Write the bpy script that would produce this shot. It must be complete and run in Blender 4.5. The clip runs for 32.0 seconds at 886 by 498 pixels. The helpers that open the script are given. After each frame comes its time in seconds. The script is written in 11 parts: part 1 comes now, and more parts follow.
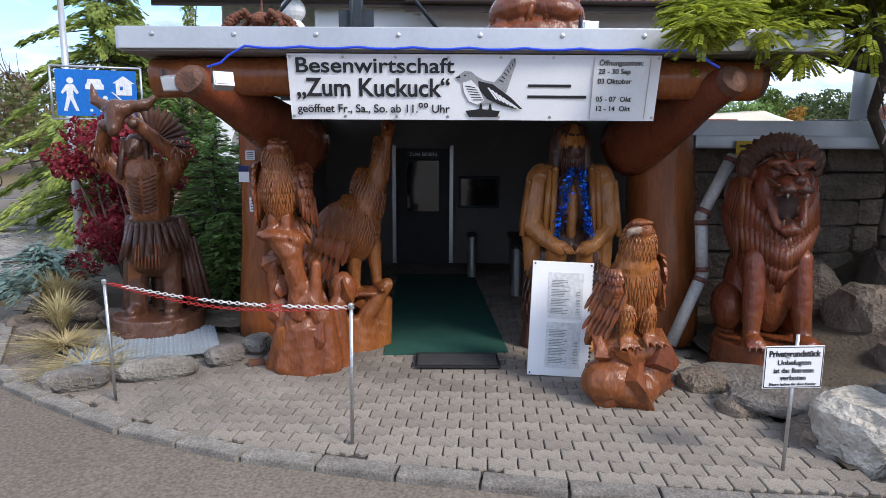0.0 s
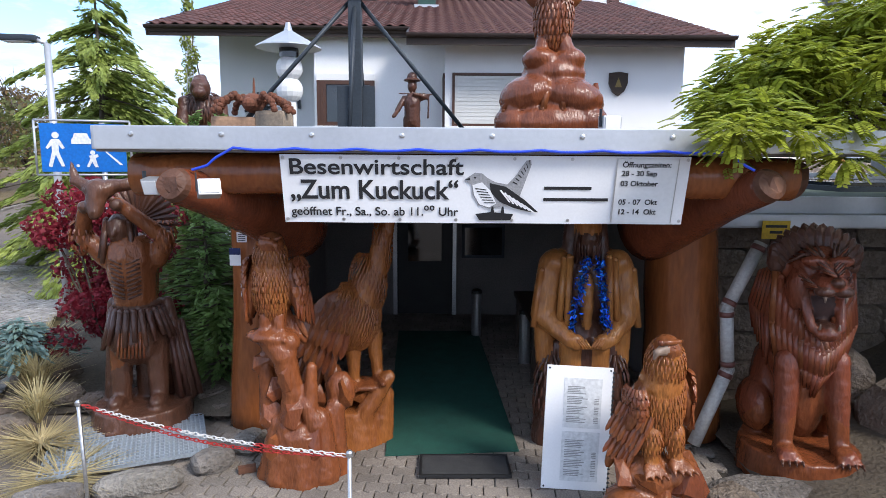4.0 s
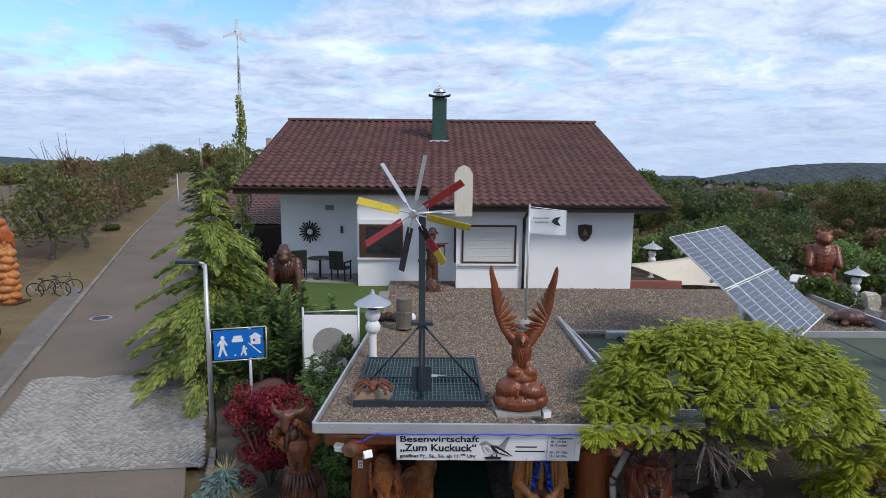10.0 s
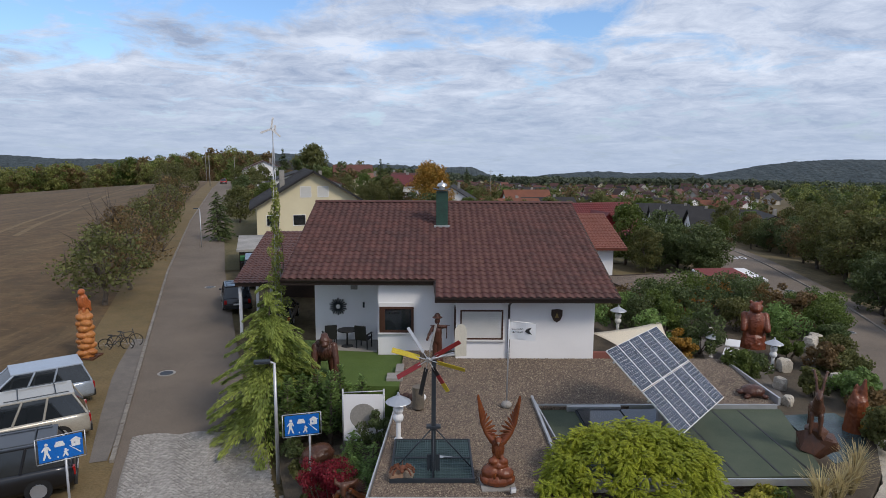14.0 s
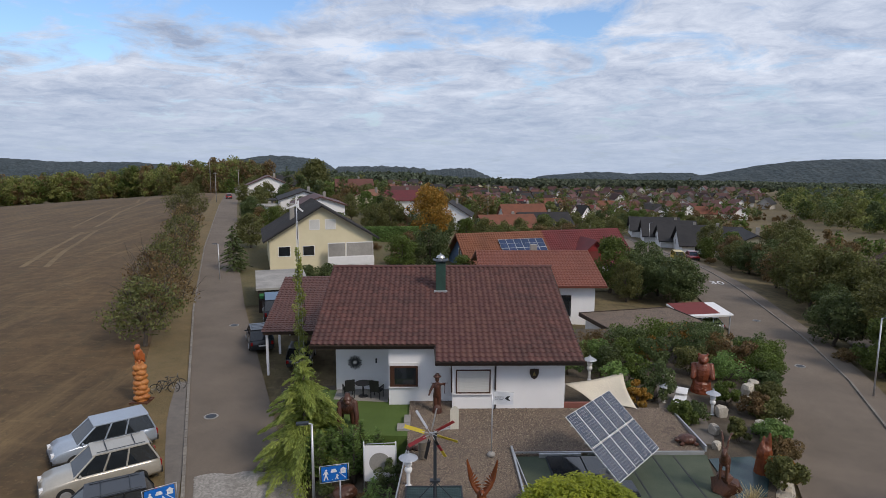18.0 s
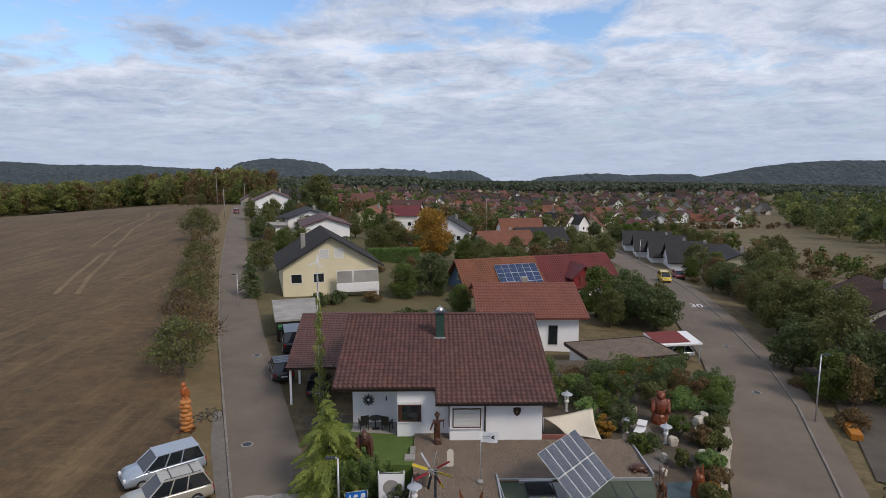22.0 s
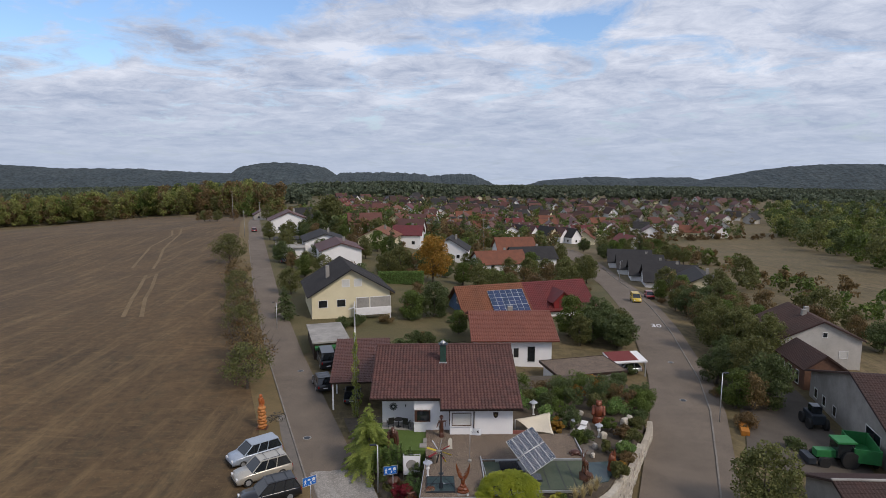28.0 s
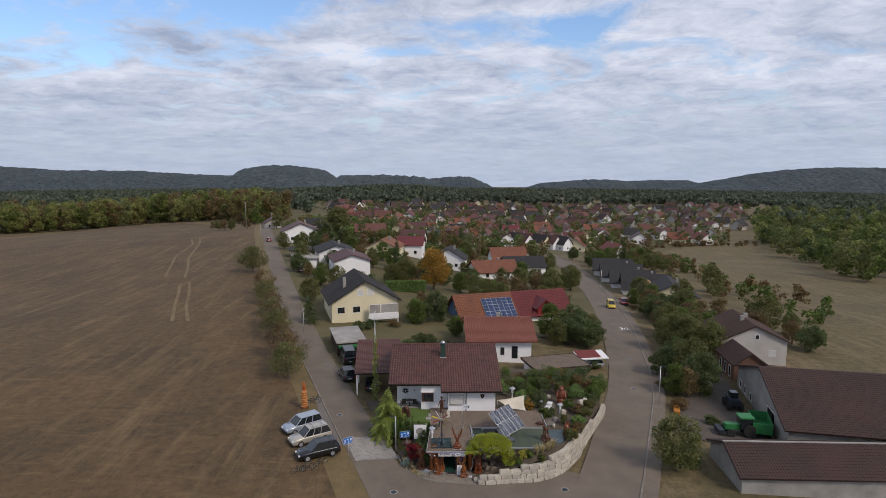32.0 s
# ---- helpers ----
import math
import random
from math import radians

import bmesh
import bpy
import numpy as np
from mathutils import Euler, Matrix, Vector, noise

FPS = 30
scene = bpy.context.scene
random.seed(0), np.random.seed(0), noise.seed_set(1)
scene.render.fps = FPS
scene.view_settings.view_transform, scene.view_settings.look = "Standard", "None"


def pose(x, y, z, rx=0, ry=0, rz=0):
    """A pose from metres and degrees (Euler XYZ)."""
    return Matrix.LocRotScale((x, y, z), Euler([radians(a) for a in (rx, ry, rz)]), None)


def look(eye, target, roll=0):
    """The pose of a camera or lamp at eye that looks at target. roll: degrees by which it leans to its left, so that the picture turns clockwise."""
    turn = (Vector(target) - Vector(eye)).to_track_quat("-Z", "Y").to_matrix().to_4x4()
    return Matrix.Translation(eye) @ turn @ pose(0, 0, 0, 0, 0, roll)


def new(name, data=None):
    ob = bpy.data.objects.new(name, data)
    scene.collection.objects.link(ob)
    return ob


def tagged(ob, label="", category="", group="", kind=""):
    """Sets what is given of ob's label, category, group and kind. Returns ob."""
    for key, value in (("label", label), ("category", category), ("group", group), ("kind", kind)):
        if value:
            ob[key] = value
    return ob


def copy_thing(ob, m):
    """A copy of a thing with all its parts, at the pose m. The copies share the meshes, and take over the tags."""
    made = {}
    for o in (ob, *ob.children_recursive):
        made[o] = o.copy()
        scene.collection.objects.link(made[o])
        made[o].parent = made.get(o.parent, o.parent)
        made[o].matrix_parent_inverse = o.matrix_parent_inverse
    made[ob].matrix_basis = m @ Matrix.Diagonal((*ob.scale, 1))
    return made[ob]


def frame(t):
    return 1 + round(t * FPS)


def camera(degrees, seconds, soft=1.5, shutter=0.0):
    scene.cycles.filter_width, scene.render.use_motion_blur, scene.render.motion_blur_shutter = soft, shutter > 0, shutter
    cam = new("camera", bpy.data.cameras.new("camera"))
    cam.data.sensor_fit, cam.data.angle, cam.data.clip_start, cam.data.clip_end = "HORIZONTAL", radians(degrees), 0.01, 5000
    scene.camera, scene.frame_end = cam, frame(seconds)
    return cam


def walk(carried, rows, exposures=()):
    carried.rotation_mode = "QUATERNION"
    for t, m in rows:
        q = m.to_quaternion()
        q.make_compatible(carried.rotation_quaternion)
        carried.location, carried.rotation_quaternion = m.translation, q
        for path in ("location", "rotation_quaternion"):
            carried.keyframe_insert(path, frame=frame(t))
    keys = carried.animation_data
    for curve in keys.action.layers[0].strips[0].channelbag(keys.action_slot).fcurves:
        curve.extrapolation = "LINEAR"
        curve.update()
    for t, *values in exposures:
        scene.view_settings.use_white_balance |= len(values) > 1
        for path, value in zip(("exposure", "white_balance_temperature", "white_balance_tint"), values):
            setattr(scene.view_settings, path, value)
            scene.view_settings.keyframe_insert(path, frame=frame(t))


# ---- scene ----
cam = camera(71.0, 32.0, soft=.8)
PATH = [
    (0, (-0.137, -4.899, 1.859), (-0.112, -2.922, 1.557), 0.3),
    (0.5, (-0.158, -4.834, 1.859), (-0.126, -2.858, 1.554), 0.4),
    (1, (-0.171, -4.763, 1.851), (-0.135, -2.787, 1.549), 0.3),
    (1.5, (-0.183, -4.654, 1.84), (-0.14, -2.676, 1.546), 0.3),
    (2, (-0.131, -4.546, 1.866), (-0.109, -2.566, 1.584), 0.4),
    (2.5, (-0.127, -4.446, 1.99), (-0.108, -2.467, 1.707), 0.4),
    (3, (-0.116, -4.39, 2.136), (-0.105, -2.41, 1.855), 0.5),
    (3.5, (-0.105, -4.367, 2.357), (-0.106, -2.388, 2.069), 0.4),
    (4, (-0.192, -4.38, 2.554), (-0.165, -2.401, 2.266), 0.4),
    (4.5, (-0.181, -4.483, 2.814), (-0.17, -2.503, 2.527), 0.3),
    (6.5, (-0.415, -5.486, 4.007), (-0.379, -3.507, 3.724), 0.7),
    (7.5, (-0.492, -6.296, 4.69), (-0.459, -4.317, 4.403), 0.5),
    (9, (-0.618, -7.758, 5.778), (-0.587, -5.779, 5.491), 0.5),
    (11, (-0.764, -9.996, 7.483), (-0.731, -8.018, 7.19), 0.5),
    (13, (-0.88, -12.389, 9.555), (-0.848, -10.412, 9.253), 0.4),
    (14.5, (-0.914, -14.326, 11.183), (-0.882, -12.348, 10.885), 0.4),
    (17, (-0.998, -17.518, 13.81), (-0.961, -15.541, 13.514), 0.2),
    (19, (-0.934, -20.251, 16.127), (-0.902, -18.274, 15.827), 0.1),
    (21, (-0.949, -23.231, 18.317), (-0.916, -21.253, 18.022), 0.0),
    (23, (-0.978, -26.675, 20.582), (-0.945, -24.696, 20.288), -0.0),
    (25.5, (-1.092, -32.642, 23.482), (-1.06, -30.663, 23.192), -0.1),
    (28, (-1.416, -41.445, 26.638), (-1.384, -39.466, 26.35), -0.0),
    (30, (-1.652, -50.029, 29.124), (-1.617, -48.05, 28.842), -0.0),
    (32, (-1.848, -59.489, 31.865), (-1.813, -57.509, 31.582), 0.1),
]
walk(cam, [(t, look(eye, target, roll)) for t, eye, target, roll in PATH],
     exposures=[(0, .88, 5900, 10), (2, .92, 5900, 10), (4.5, 1.05, 5850, 10), (6.5, .90, 5850, 10), (7.5, .72, 5900, 9), (9, .38, 5950, 9), (11, .10, 6050, 9), (13, -.06, 6250, 10), (17, -.08, 6450, 11), (25, -.09, 6550, 12), (32, -.10, 6600, 13)])

# ---------------------------------------------------------------- light
SUN_EL, SUN_AZ = radians(42), radians(132)   # azimuth from +y towards +x
world = bpy.data.worlds.new("sky")
scene.world = world
world.use_nodes = True
wn, wl = world.node_tree.nodes, world.node_tree.links
wn.clear()


def wnode(kind, **props):
    n = wn.new(kind)
    for k, v in props.items():
        if k == "label":
            continue
        n.inputs[k].default_value = v
    return n


sky = wn.new("ShaderNodeTexSky")
sky.sky_type = "NISHITA"
sky.sun_disc = False
sky.sun_elevation, sky.sun_rotation = SUN_EL, SUN_AZ
skyk = wn.new("ShaderNodeVectorMath"); skyk.operation = "SCALE"; skyk.inputs["Scale"].default_value = 0.16
wl.new(sky.outputs[0], skyk.inputs[0])
skyt = wn.new("ShaderNodeVectorMath"); skyt.operation = "MULTIPLY"; skyt.inputs[1].default_value = (0.78, 0.92, 1.1)
wl.new(skyk.outputs[0], skyt.inputs[0])
geo = wn.new("ShaderNodeTexCoord")
sep = wn.new("ShaderNodeSeparateXYZ"); wl.new(geo.outputs["Generated"], sep.inputs[0])
# cloud layer: direction projected on a flat sheet overhead
zc = wn.new("ShaderNodeMath"); zc.operation = "ADD"; zc.inputs[1].default_value = 0.16; wl.new(sep.outputs["Z"], zc.inputs[0])
zm = wn.new("ShaderNodeMath"); zm.operation = "MAXIMUM"; zm.inputs[1].default_value = 0.06; wl.new(zc.outputs[0], zm.inputs[0])
dx = wn.new("ShaderNodeMath"); dx.operation = "DIVIDE"; wl.new(sep.outputs["X"], dx.inputs[0]); wl.new(zm.outputs[0], dx.inputs[1])
dy = wn.new("ShaderNodeMath"); dy.operation = "DIVIDE"; wl.new(sep.outputs["Y"], dy.inputs[0]); wl.new(zm.outputs[0], dy.inputs[1])
comb = wn.new("ShaderNodeCombineXYZ"); wl.new(dx.outputs[0], comb.inputs[0]); wl.new(dy.outputs[0], comb.inputs[1])
mp = wn.new("ShaderNodeMapping"); mp.inputs["Scale"].default_value = (1.0, 1.0, 1.0); mp.inputs["Location"].default_value = (3.4, 2.6, 0)
mp.inputs["Rotation"].default_value = (0, 0, radians(-9))
wl.new(comb.outputs[0], mp.inputs[0])


def wmath(op, a, b=None):
    n = wn.new("ShaderNodeMath"); n.operation = op
    for i, v in enumerate((a, b)):
        if v is None:
            continue
        if isinstance(v, (int, float)):
            n.inputs[i].default_value = v
        else:
            wl.new(v, n.inputs[i])
    return n.outputs[0]


def wnoise(scale, detail, rough, dist=0.0):
    n = wn.new("ShaderNodeTexNoise"); n.inputs["Scale"].default_value = scale; n.inputs["Detail"].default_value = detail; n.inputs["Roughness"].default_value = rough; n.inputs["Distortion"].default_value = dist
    wl.new(mp.outputs[0], n.inputs["Vector"])
    return n.outputs["Fac"]


def wramp(v, lo, ca, hi, cb):
    n = wn.new("ShaderNodeValToRGB")
    n.color_ramp.elements[0].position, n.color_ramp.elements[0].color = lo, ca
    n.color_ramp.elements[1].position, n.color_ramp.elements[1].color = hi, cb
    wl.new(v, n.inputs[0])
    return n.outputs[0]


# where the cloud sheet is torn open and where it piles up, as slopes across and upwards from due north
ahead = wmath("MAXIMUM", sep.outputs["Y"], 0.05)
across, rise = wmath("DIVIDE", sep.outputs["X"], ahead), wmath("DIVIDE", sep.outputs["Z"], ahead)


def patches(rows):
    total = None
    for u, v, ru, rv, amount in rows:
        du, dv = wmath("DIVIDE", wmath("SUBTRACT", across, u), ru), wmath("DIVIDE", wmath("SUBTRACT", rise, v), rv)
        g = wmath("MULTIPLY", wmath("EXPONENT", wmath("MULTIPLY", wmath("ADD", wmath("MULTIPLY", du, du), wmath("MULTIPLY", dv, dv)), -1.0)), amount)
        total = g if total is None else wmath("ADD", total, g)
    return total


gaps_ = patches(((-.31, .215, .15, .034, .30), (.19, .200, .12, .028, .30), (-.62, .205, .14, .038, .31), (-.05, .166, .05, .012, .20), (-.42, .155, .20, .022, .14), (-.55, .245, .35, .02, .10)))
puffs = patches(((-.135, .163, .055, .014, 1.0), (-.06, .090, .04, .012, .7), (.35, .21, .30, .05, .28), (-.50, .135, .07, .012, .5), (.42, .135, .25, .03, .22)))
wisp = wnoise(2.3, 10, .66, .5)
cover = wmath("SUBTRACT", wmath("ADD", wisp, .075), gaps_)
cov = wramp(cover, .34, (0, 0, 0, 1), .54, (1, 1, 1, 1))
billow = wmath("ADD", wmath("MULTIPLY", wnoise(1.5, 9, .62, .3), .55), wmath("MULTIPLY", wnoise(6.0, 8, .68, .6), .45))
billow = wmath("ADD", billow, wmath("MULTIPLY", puffs, wmath("MULTIPLY", wisp, .5)))
shade = wramp(billow, .37, (0.36, 0.44, 0.60, 1), .66, (0.79, 0.85, 0.97, 1))
mixc = wn.new("ShaderNodeMix"); mixc.data_type = "RGBA"
wl.new(cov, mixc.inputs["Factor"]); wl.new(skyt.outputs[0], mixc.inputs["A"]); wl.new(shade, mixc.inputs["B"])
# haze towards the horizon
hz = wn.new("ShaderNodeMapRange"); hz.inputs["From Min"].default_value = 0.0; hz.inputs["From Max"].default_value = 0.12
hz.inputs["To Min"].default_value = 0.75; hz.inputs["To Max"].default_value = 0.0
wl.new(sep.outputs["Z"], hz.inputs["Value"])
mixh = wn.new("ShaderNodeMix"); mixh.data_type = "RGBA"; mixh.inputs["B"].default_value = (0.47, 0.56, 0.71, 1)
wl.new(hz.outputs[0], mixh.inputs["Factor"]); wl.new(mixc.outputs["Result"], mixh.inputs["A"])
bg = wn.new("ShaderNodeBackground"); bg.inputs["Strength"].default_value = 1.0
wl.new(mixh.outputs["Result"], bg.inputs["Color"])
wo = wn.new("ShaderNodeOutputWorld"); wl.new(bg.outputs[0], wo.inputs[0])

sun = new("sun", bpy.data.lights.new("sun", "SUN"))
sun.data.energy, sun.data.angle, sun.data.color = 2.3, radians(16), (1.0, 0.885, 0.75)
sdir = Vector((math.sin(SUN_AZ) * math.cos(SUN_EL), math.cos(SUN_AZ) * math.cos(SUN_EL), math.sin(SUN_EL)))
sun.matrix_world = look(tuple(sdir * 300), (0, 0, 0))


# ---------------------------------------------------------------- materials
def srgb(r, g, b):
    return tuple(((c / 255) / 12.92 if c / 255 < 0.04045 else ((c / 255 + 0.055) / 1.055) ** 2.4) for c in (r, g, b)) + (1,)


def material(name, a, b=None, rough=0.7, scale=4.0, fine=40.0, bump=0.15, metal=0.0, island=0.0, obj=0.0, stretch=(1, 1, 1), spec=0.4, contrast=0.5, dist=0.01, trans=0.0, grain=0.2):
    """Two-tone surface: a large blotchy mix of a and b, a fine grain on top of it, and relief."""
    m = bpy.data.materials.new(name)
    m.use_nodes = True
    nt = m.node_tree
    N, L = nt.nodes, nt.links
    p = N["Principled BSDF"]
    b = b or tuple(c * 0.75 for c in a[:3]) + (1,)
    tc = N.new("ShaderNodeTexCoord")
    mpn = N.new("ShaderNodeMapping"); mpn.inputs["Scale"].default_value = stretch
    L.new(tc.outputs["Object"], mpn.inputs[0])
    big = N.new("ShaderNodeTexNoise"); big.inputs["Scale"].default_value = scale; big.inputs["Detail"].default_value = 6; big.inputs["Roughness"].default_value = 0.65
    small = N.new("ShaderNodeTexNoise"); small.inputs["Scale"].default_value = fine; small.inputs["Detail"].default_value = 4
    L.new(mpn.outputs[0], big.inputs["Vector"]); L.new(mpn.outputs[0], small.inputs["Vector"])
    ramp = N.new("ShaderNodeMapRange")
    ramp.inputs["From Min"].default_value = 0.5 - 0.25 * (1 - contrast) - 0.05; ramp.inputs["From Max"].default_value = 0.5 + 0.25 * (1 - contrast) + 0.05
    L.new(big.outputs["Fac"], ramp.inputs["Value"])
    mix = N.new("ShaderNodeMix"); mix.data_type = "RGBA"
    mix.inputs["A"].default_value, mix.inputs["B"].default_value = a, b
    L.new(ramp.outputs[0], mix.inputs["Factor"])
    hsv = N.new("ShaderNodeHueSaturation")
    L.new(mix.outputs["Result"], hsv.inputs["Color"])
    val = N.new("ShaderNodeMapRange"); val.inputs["From Min"].default_value = 0.25; val.inputs["From Max"].default_value = 0.75
    val.inputs["To Min"].default_value = 1 - grain; val.inputs["To Max"].default_value = 1 + grain
    L.new(small.outputs["Fac"], val.inputs["Value"])
    out = val.outputs[0]
    for amount, kind, sock in ((island, "ShaderNodeNewGeometry", "Random Per Island"), (obj, "ShaderNodeObjectInfo", "Random")):
        if amount:
            g = N.new(kind)
            r = N.new("ShaderNodeMapRange"); r.inputs["To Min"].default_value = 1 - amount; r.inputs["To Max"].default_value = 1 + amount
            L.new(g.outputs[sock], r.inputs["Value"])
            mu = N.new("ShaderNodeMath"); mu.operation = "MULTIPLY"
            L.new(out, mu.inputs[0]); L.new(r.outputs[0], mu.inputs[1])
            out = mu.outputs[0]
            hu = N.new("ShaderNodeMapRange"); hu.inputs["To Min"].default_value = 0.5 - amount * 0.05; hu.inputs["To Max"].default_value = 0.5 + amount * 0.05
            L.new(g.outputs[sock], hu.inputs["Value"]); L.new(hu.outputs[0], hsv.inputs["Hue"])
    L.new(out, hsv.inputs["Value"])
    L.new(hsv.outputs[0], p.inputs["Base Color"])
    p.inputs["Roughness"].default_value, p.inputs["Metallic"].default_value = rough, metal
    p.inputs["Specular IOR Level"].default_value = spec
    if trans:
        p.inputs["Transmission Weight"].default_value = trans
    if bump:
        bp = N.new("ShaderNodeBump"); bp.inputs["Strength"].default_value = bump; bp.inputs["Distance"].default_value = dist
        add = N.new("ShaderNodeMath"); add.operation = "ADD"
        L.new(big.outputs["Fac"], add.inputs[0]); L.new(small.outputs["Fac"], add.inputs[1])
        L.new(add.outputs[0], bp.inputs["Height"]); L.new(bp.outputs[0], p.inputs["Normal"])
    return m


def field_material(name, a, b, straw):
    """Mown stubble: broad dry patches, mowing streaks and scattered straw."""
    m = material(name, a, b, 0.95, 0.05, 0.9, 0.0, contrast=0.5, grain=.32)
    N, L = m.node_tree.nodes, m.node_tree.links
    p = N["Principled BSDF"]
    src = p.inputs["Base Color"].links[0].from_socket
    tc = N["Texture Coordinate"]
    out = src
    for scale, stretch, rz, lo, hi, col, amt in ((0.5, (1, .10, 1), 24, .50, .72, straw, .75), (1.1, (.16, 1, 1), 12, .54, .74, straw, .65), (.7, (1, .6, 1), 0, .52, .70, (.060, .046, .024, 1), .75), (3.2, (1, 1, 1), 0, .56, .70, straw, .55), (2.4, (1, .7, 1), 40, .55, .68, (.055, .040, .022, 1), .6)):
        mpn = N.new("ShaderNodeMapping"); mpn.inputs["Scale"].default_value = stretch; mpn.inputs["Rotation"].default_value = (0, 0, radians(rz)); mpn.inputs["Location"].default_value = (scale * 7, rz, 0)
        L.new(tc.outputs["Object"], mpn.inputs[0])
        n = N.new("ShaderNodeTexNoise"); n.inputs["Scale"].default_value = scale; n.inputs["Detail"].default_value = 5; n.inputs["Roughness"].default_value = .7
        L.new(mpn.outputs[0], n.inputs["Vector"])
        r = N.new("ShaderNodeMapRange"); r.inputs["From Min"].default_value = lo; r.inputs["From Max"].default_value = hi; r.inputs["To Max"].default_value = amt
        L.new(n.outputs["Fac"], r.inputs["Value"])
        mx = N.new("ShaderNodeMix"); mx.data_type = "RGBA"; mx.inputs["B"].default_value = col
        L.new(r.outputs[0], mx.inputs["Factor"]); L.new(out, mx.inputs["A"])
        out = mx.outputs["Result"]
    L.new(out, p.inputs["Base Color"])
    return m


M = {}
M["asphalt"] = material("asphalt", (0.118, 0.095, 0.074, 1), (0.165, 0.133, 0.104, 1), 0.9, 0.25, 45, 0.5, dist=0.006, grain=.45)
M["asphalt_dark"] = material("asphalt_dark", (0.070, 0.058, 0.047, 1), (0.100, 0.084, 0.068, 1), 0.9, 0.4, 60, 0.3, dist=0.006)
M["gravel_verge"] = material("gravel_verge", (0.125, 0.112, 0.10, 1), (0.17, 0.15, 0.13, 1), 0.95, 1.5, 30, 0.6)
M["track"] = material("track", (0.20, 0.142, 0.075, 1), (0.115, 0.078, 0.038, 1), 0.95, 0.3, 3.0, 0.8, contrast=0.3, dist=0.1)
M["verge"] = material("verge", (0.175, 0.120, 0.055, 1), (0.105, 0.082, 0.036, 1), 0.95, 0.5, 12, 0.8, contrast=0.3, dist=0.04)
M["meadow"] = field_material("meadow", (0.135, 0.102, 0.048, 1), (0.088, 0.072, 0.032, 1), (0.21, 0.155, 0.085, 1))
M["lawn"] = material("lawn", (0.070, 0.115, 0.022, 1), (0.090, 0.14, 0.03, 1), 0.95, 1.2, 60, 0.8, dist=0.03)
M["soil"] = material("soil", (0.06, 0.047, 0.035, 1), (0.10, 0.08, 0.055, 1), 0.95, 2.0, 30, 0.8, dist=0.03)
M["plaster"] = material("plaster", (0.80, 0.80, 0.81, 1), (0.74, 0.74, 0.755, 1), 0.85, 0.5, 50, 0.25, dist=0.004, grain=.04)
M["plaster_cream"] = material("plaster_cream", (0.66, 0.60, 0.42, 1), (0.60, 0.54, 0.37, 1), 0.85, 0.5, 50, 0.25, dist=0.004, grain=.04)
M["plaster_old"] = material("plaster_old", (0.52, 0.50, 0.47, 1), (0.36, 0.345, 0.32, 1), 0.9, 0.35, 22, 0.3, dist=0.005, contrast=.35, grain=.10)
M["plaster_grey"] = material("plaster_grey", (0.34, 0.325, 0.30, 1), (0.21, 0.20, 0.185, 1), 0.9, 0.4, 30, 0.3, dist=0.006)
M["roof_brown"] = material("roof_brown", (0.094, 0.035, 0.028, 1), (0.062, 0.027, 0.024, 1), 0.6, 0.7, 25, 0.2, island=0.22, obj=0.16, contrast=0.2)
M["roof_red"] = material("roof_red", (0.128, 0.047, 0.035, 1), (0.095, 0.038, 0.029, 1), 0.65, 0.6, 25, 0.3, island=0.15, obj=0.1)
M["roof_plain"] = material("roof_plain", (0.185, 0.062, 0.042, 1), (0.15, 0.050, 0.034, 1), 0.7, 0.4, 25, 0.2, island=0.06)
M["roof_crimson"] = material("roof_crimson", (0.135, 0.022, 0.022, 1), (0.10, 0.02, 0.02, 1), 0.6, 0.6, 25, 0.3, island=0.15)
M["roof_orange"] = material("roof_orange", (0.19, 0.068, 0.034, 1), (0.13, 0.05, 0.027, 1), 0.7, 0.6, 25, 0.3, island=0.15)
M["roof_dark"] = material("roof_dark", (0.018, 0.017, 0.018, 1), (0.03, 0.028, 0.028, 1), 0.8, 0.6, 25, 0.3, island=0.15)
M["roof_old"] = material("roof_old", (0.060, 0.029, 0.024, 1), (0.034, 0.022, 0.020, 1), 0.85, 0.25, 12, 0.4, island=0.25, contrast=0.2)
M["gravel"] = material("gravel", (0.172, 0.128, 0.096, 1), (0.105, 0.080, 0.062, 1), 0.95, 0.8, 34, 1.0, contrast=0.4, dist=0.02, grain=.9)
M["bitumen"] = material("bitumen", (0.050, 0.068, 0.045, 1), (0.075, 0.09, 0.06, 1), 0.9, 0.7, 30, 0.3)
M["zinc"] = material("zinc", (0.52, 0.53, 0.55, 1), (0.43, 0.44, 0.46, 1), 0.42, 1.5, 30, 0.08, metal=0.6, grain=.04)
M["steel"] = material("steel", (0.55, 0.55, 0.55, 1), (0.45, 0.45, 0.45, 1), 0.35, 3, 60, 0.05, metal=0.9)
M["dark_steel"] = material("dark_steel", (0.028, 0.036, 0.046, 1), (0.04, 0.048, 0.058, 1), 0.5, 3, 60, 0.08, metal=0.3)
M["wood_dark"] = material("wood_dark", (0.045, 0.026, 0.017, 1), (0.028, 0.018, 0.013, 1), 0.6, 3, 30, 0.2, stretch=(1, 6, 6))
M["glass"] = material("glass", (0.012, 0.015, 0.018, 1), (0.02, 0.024, 0.028, 1), 0.06, 1, 5, 0.0, spec=0.8)
M["shutter"] = material("shutter", (0.60, 0.60, 0.58, 1), (0.54, 0.54, 0.52, 1), 0.55, 1, 30, 0.05, grain=.04)
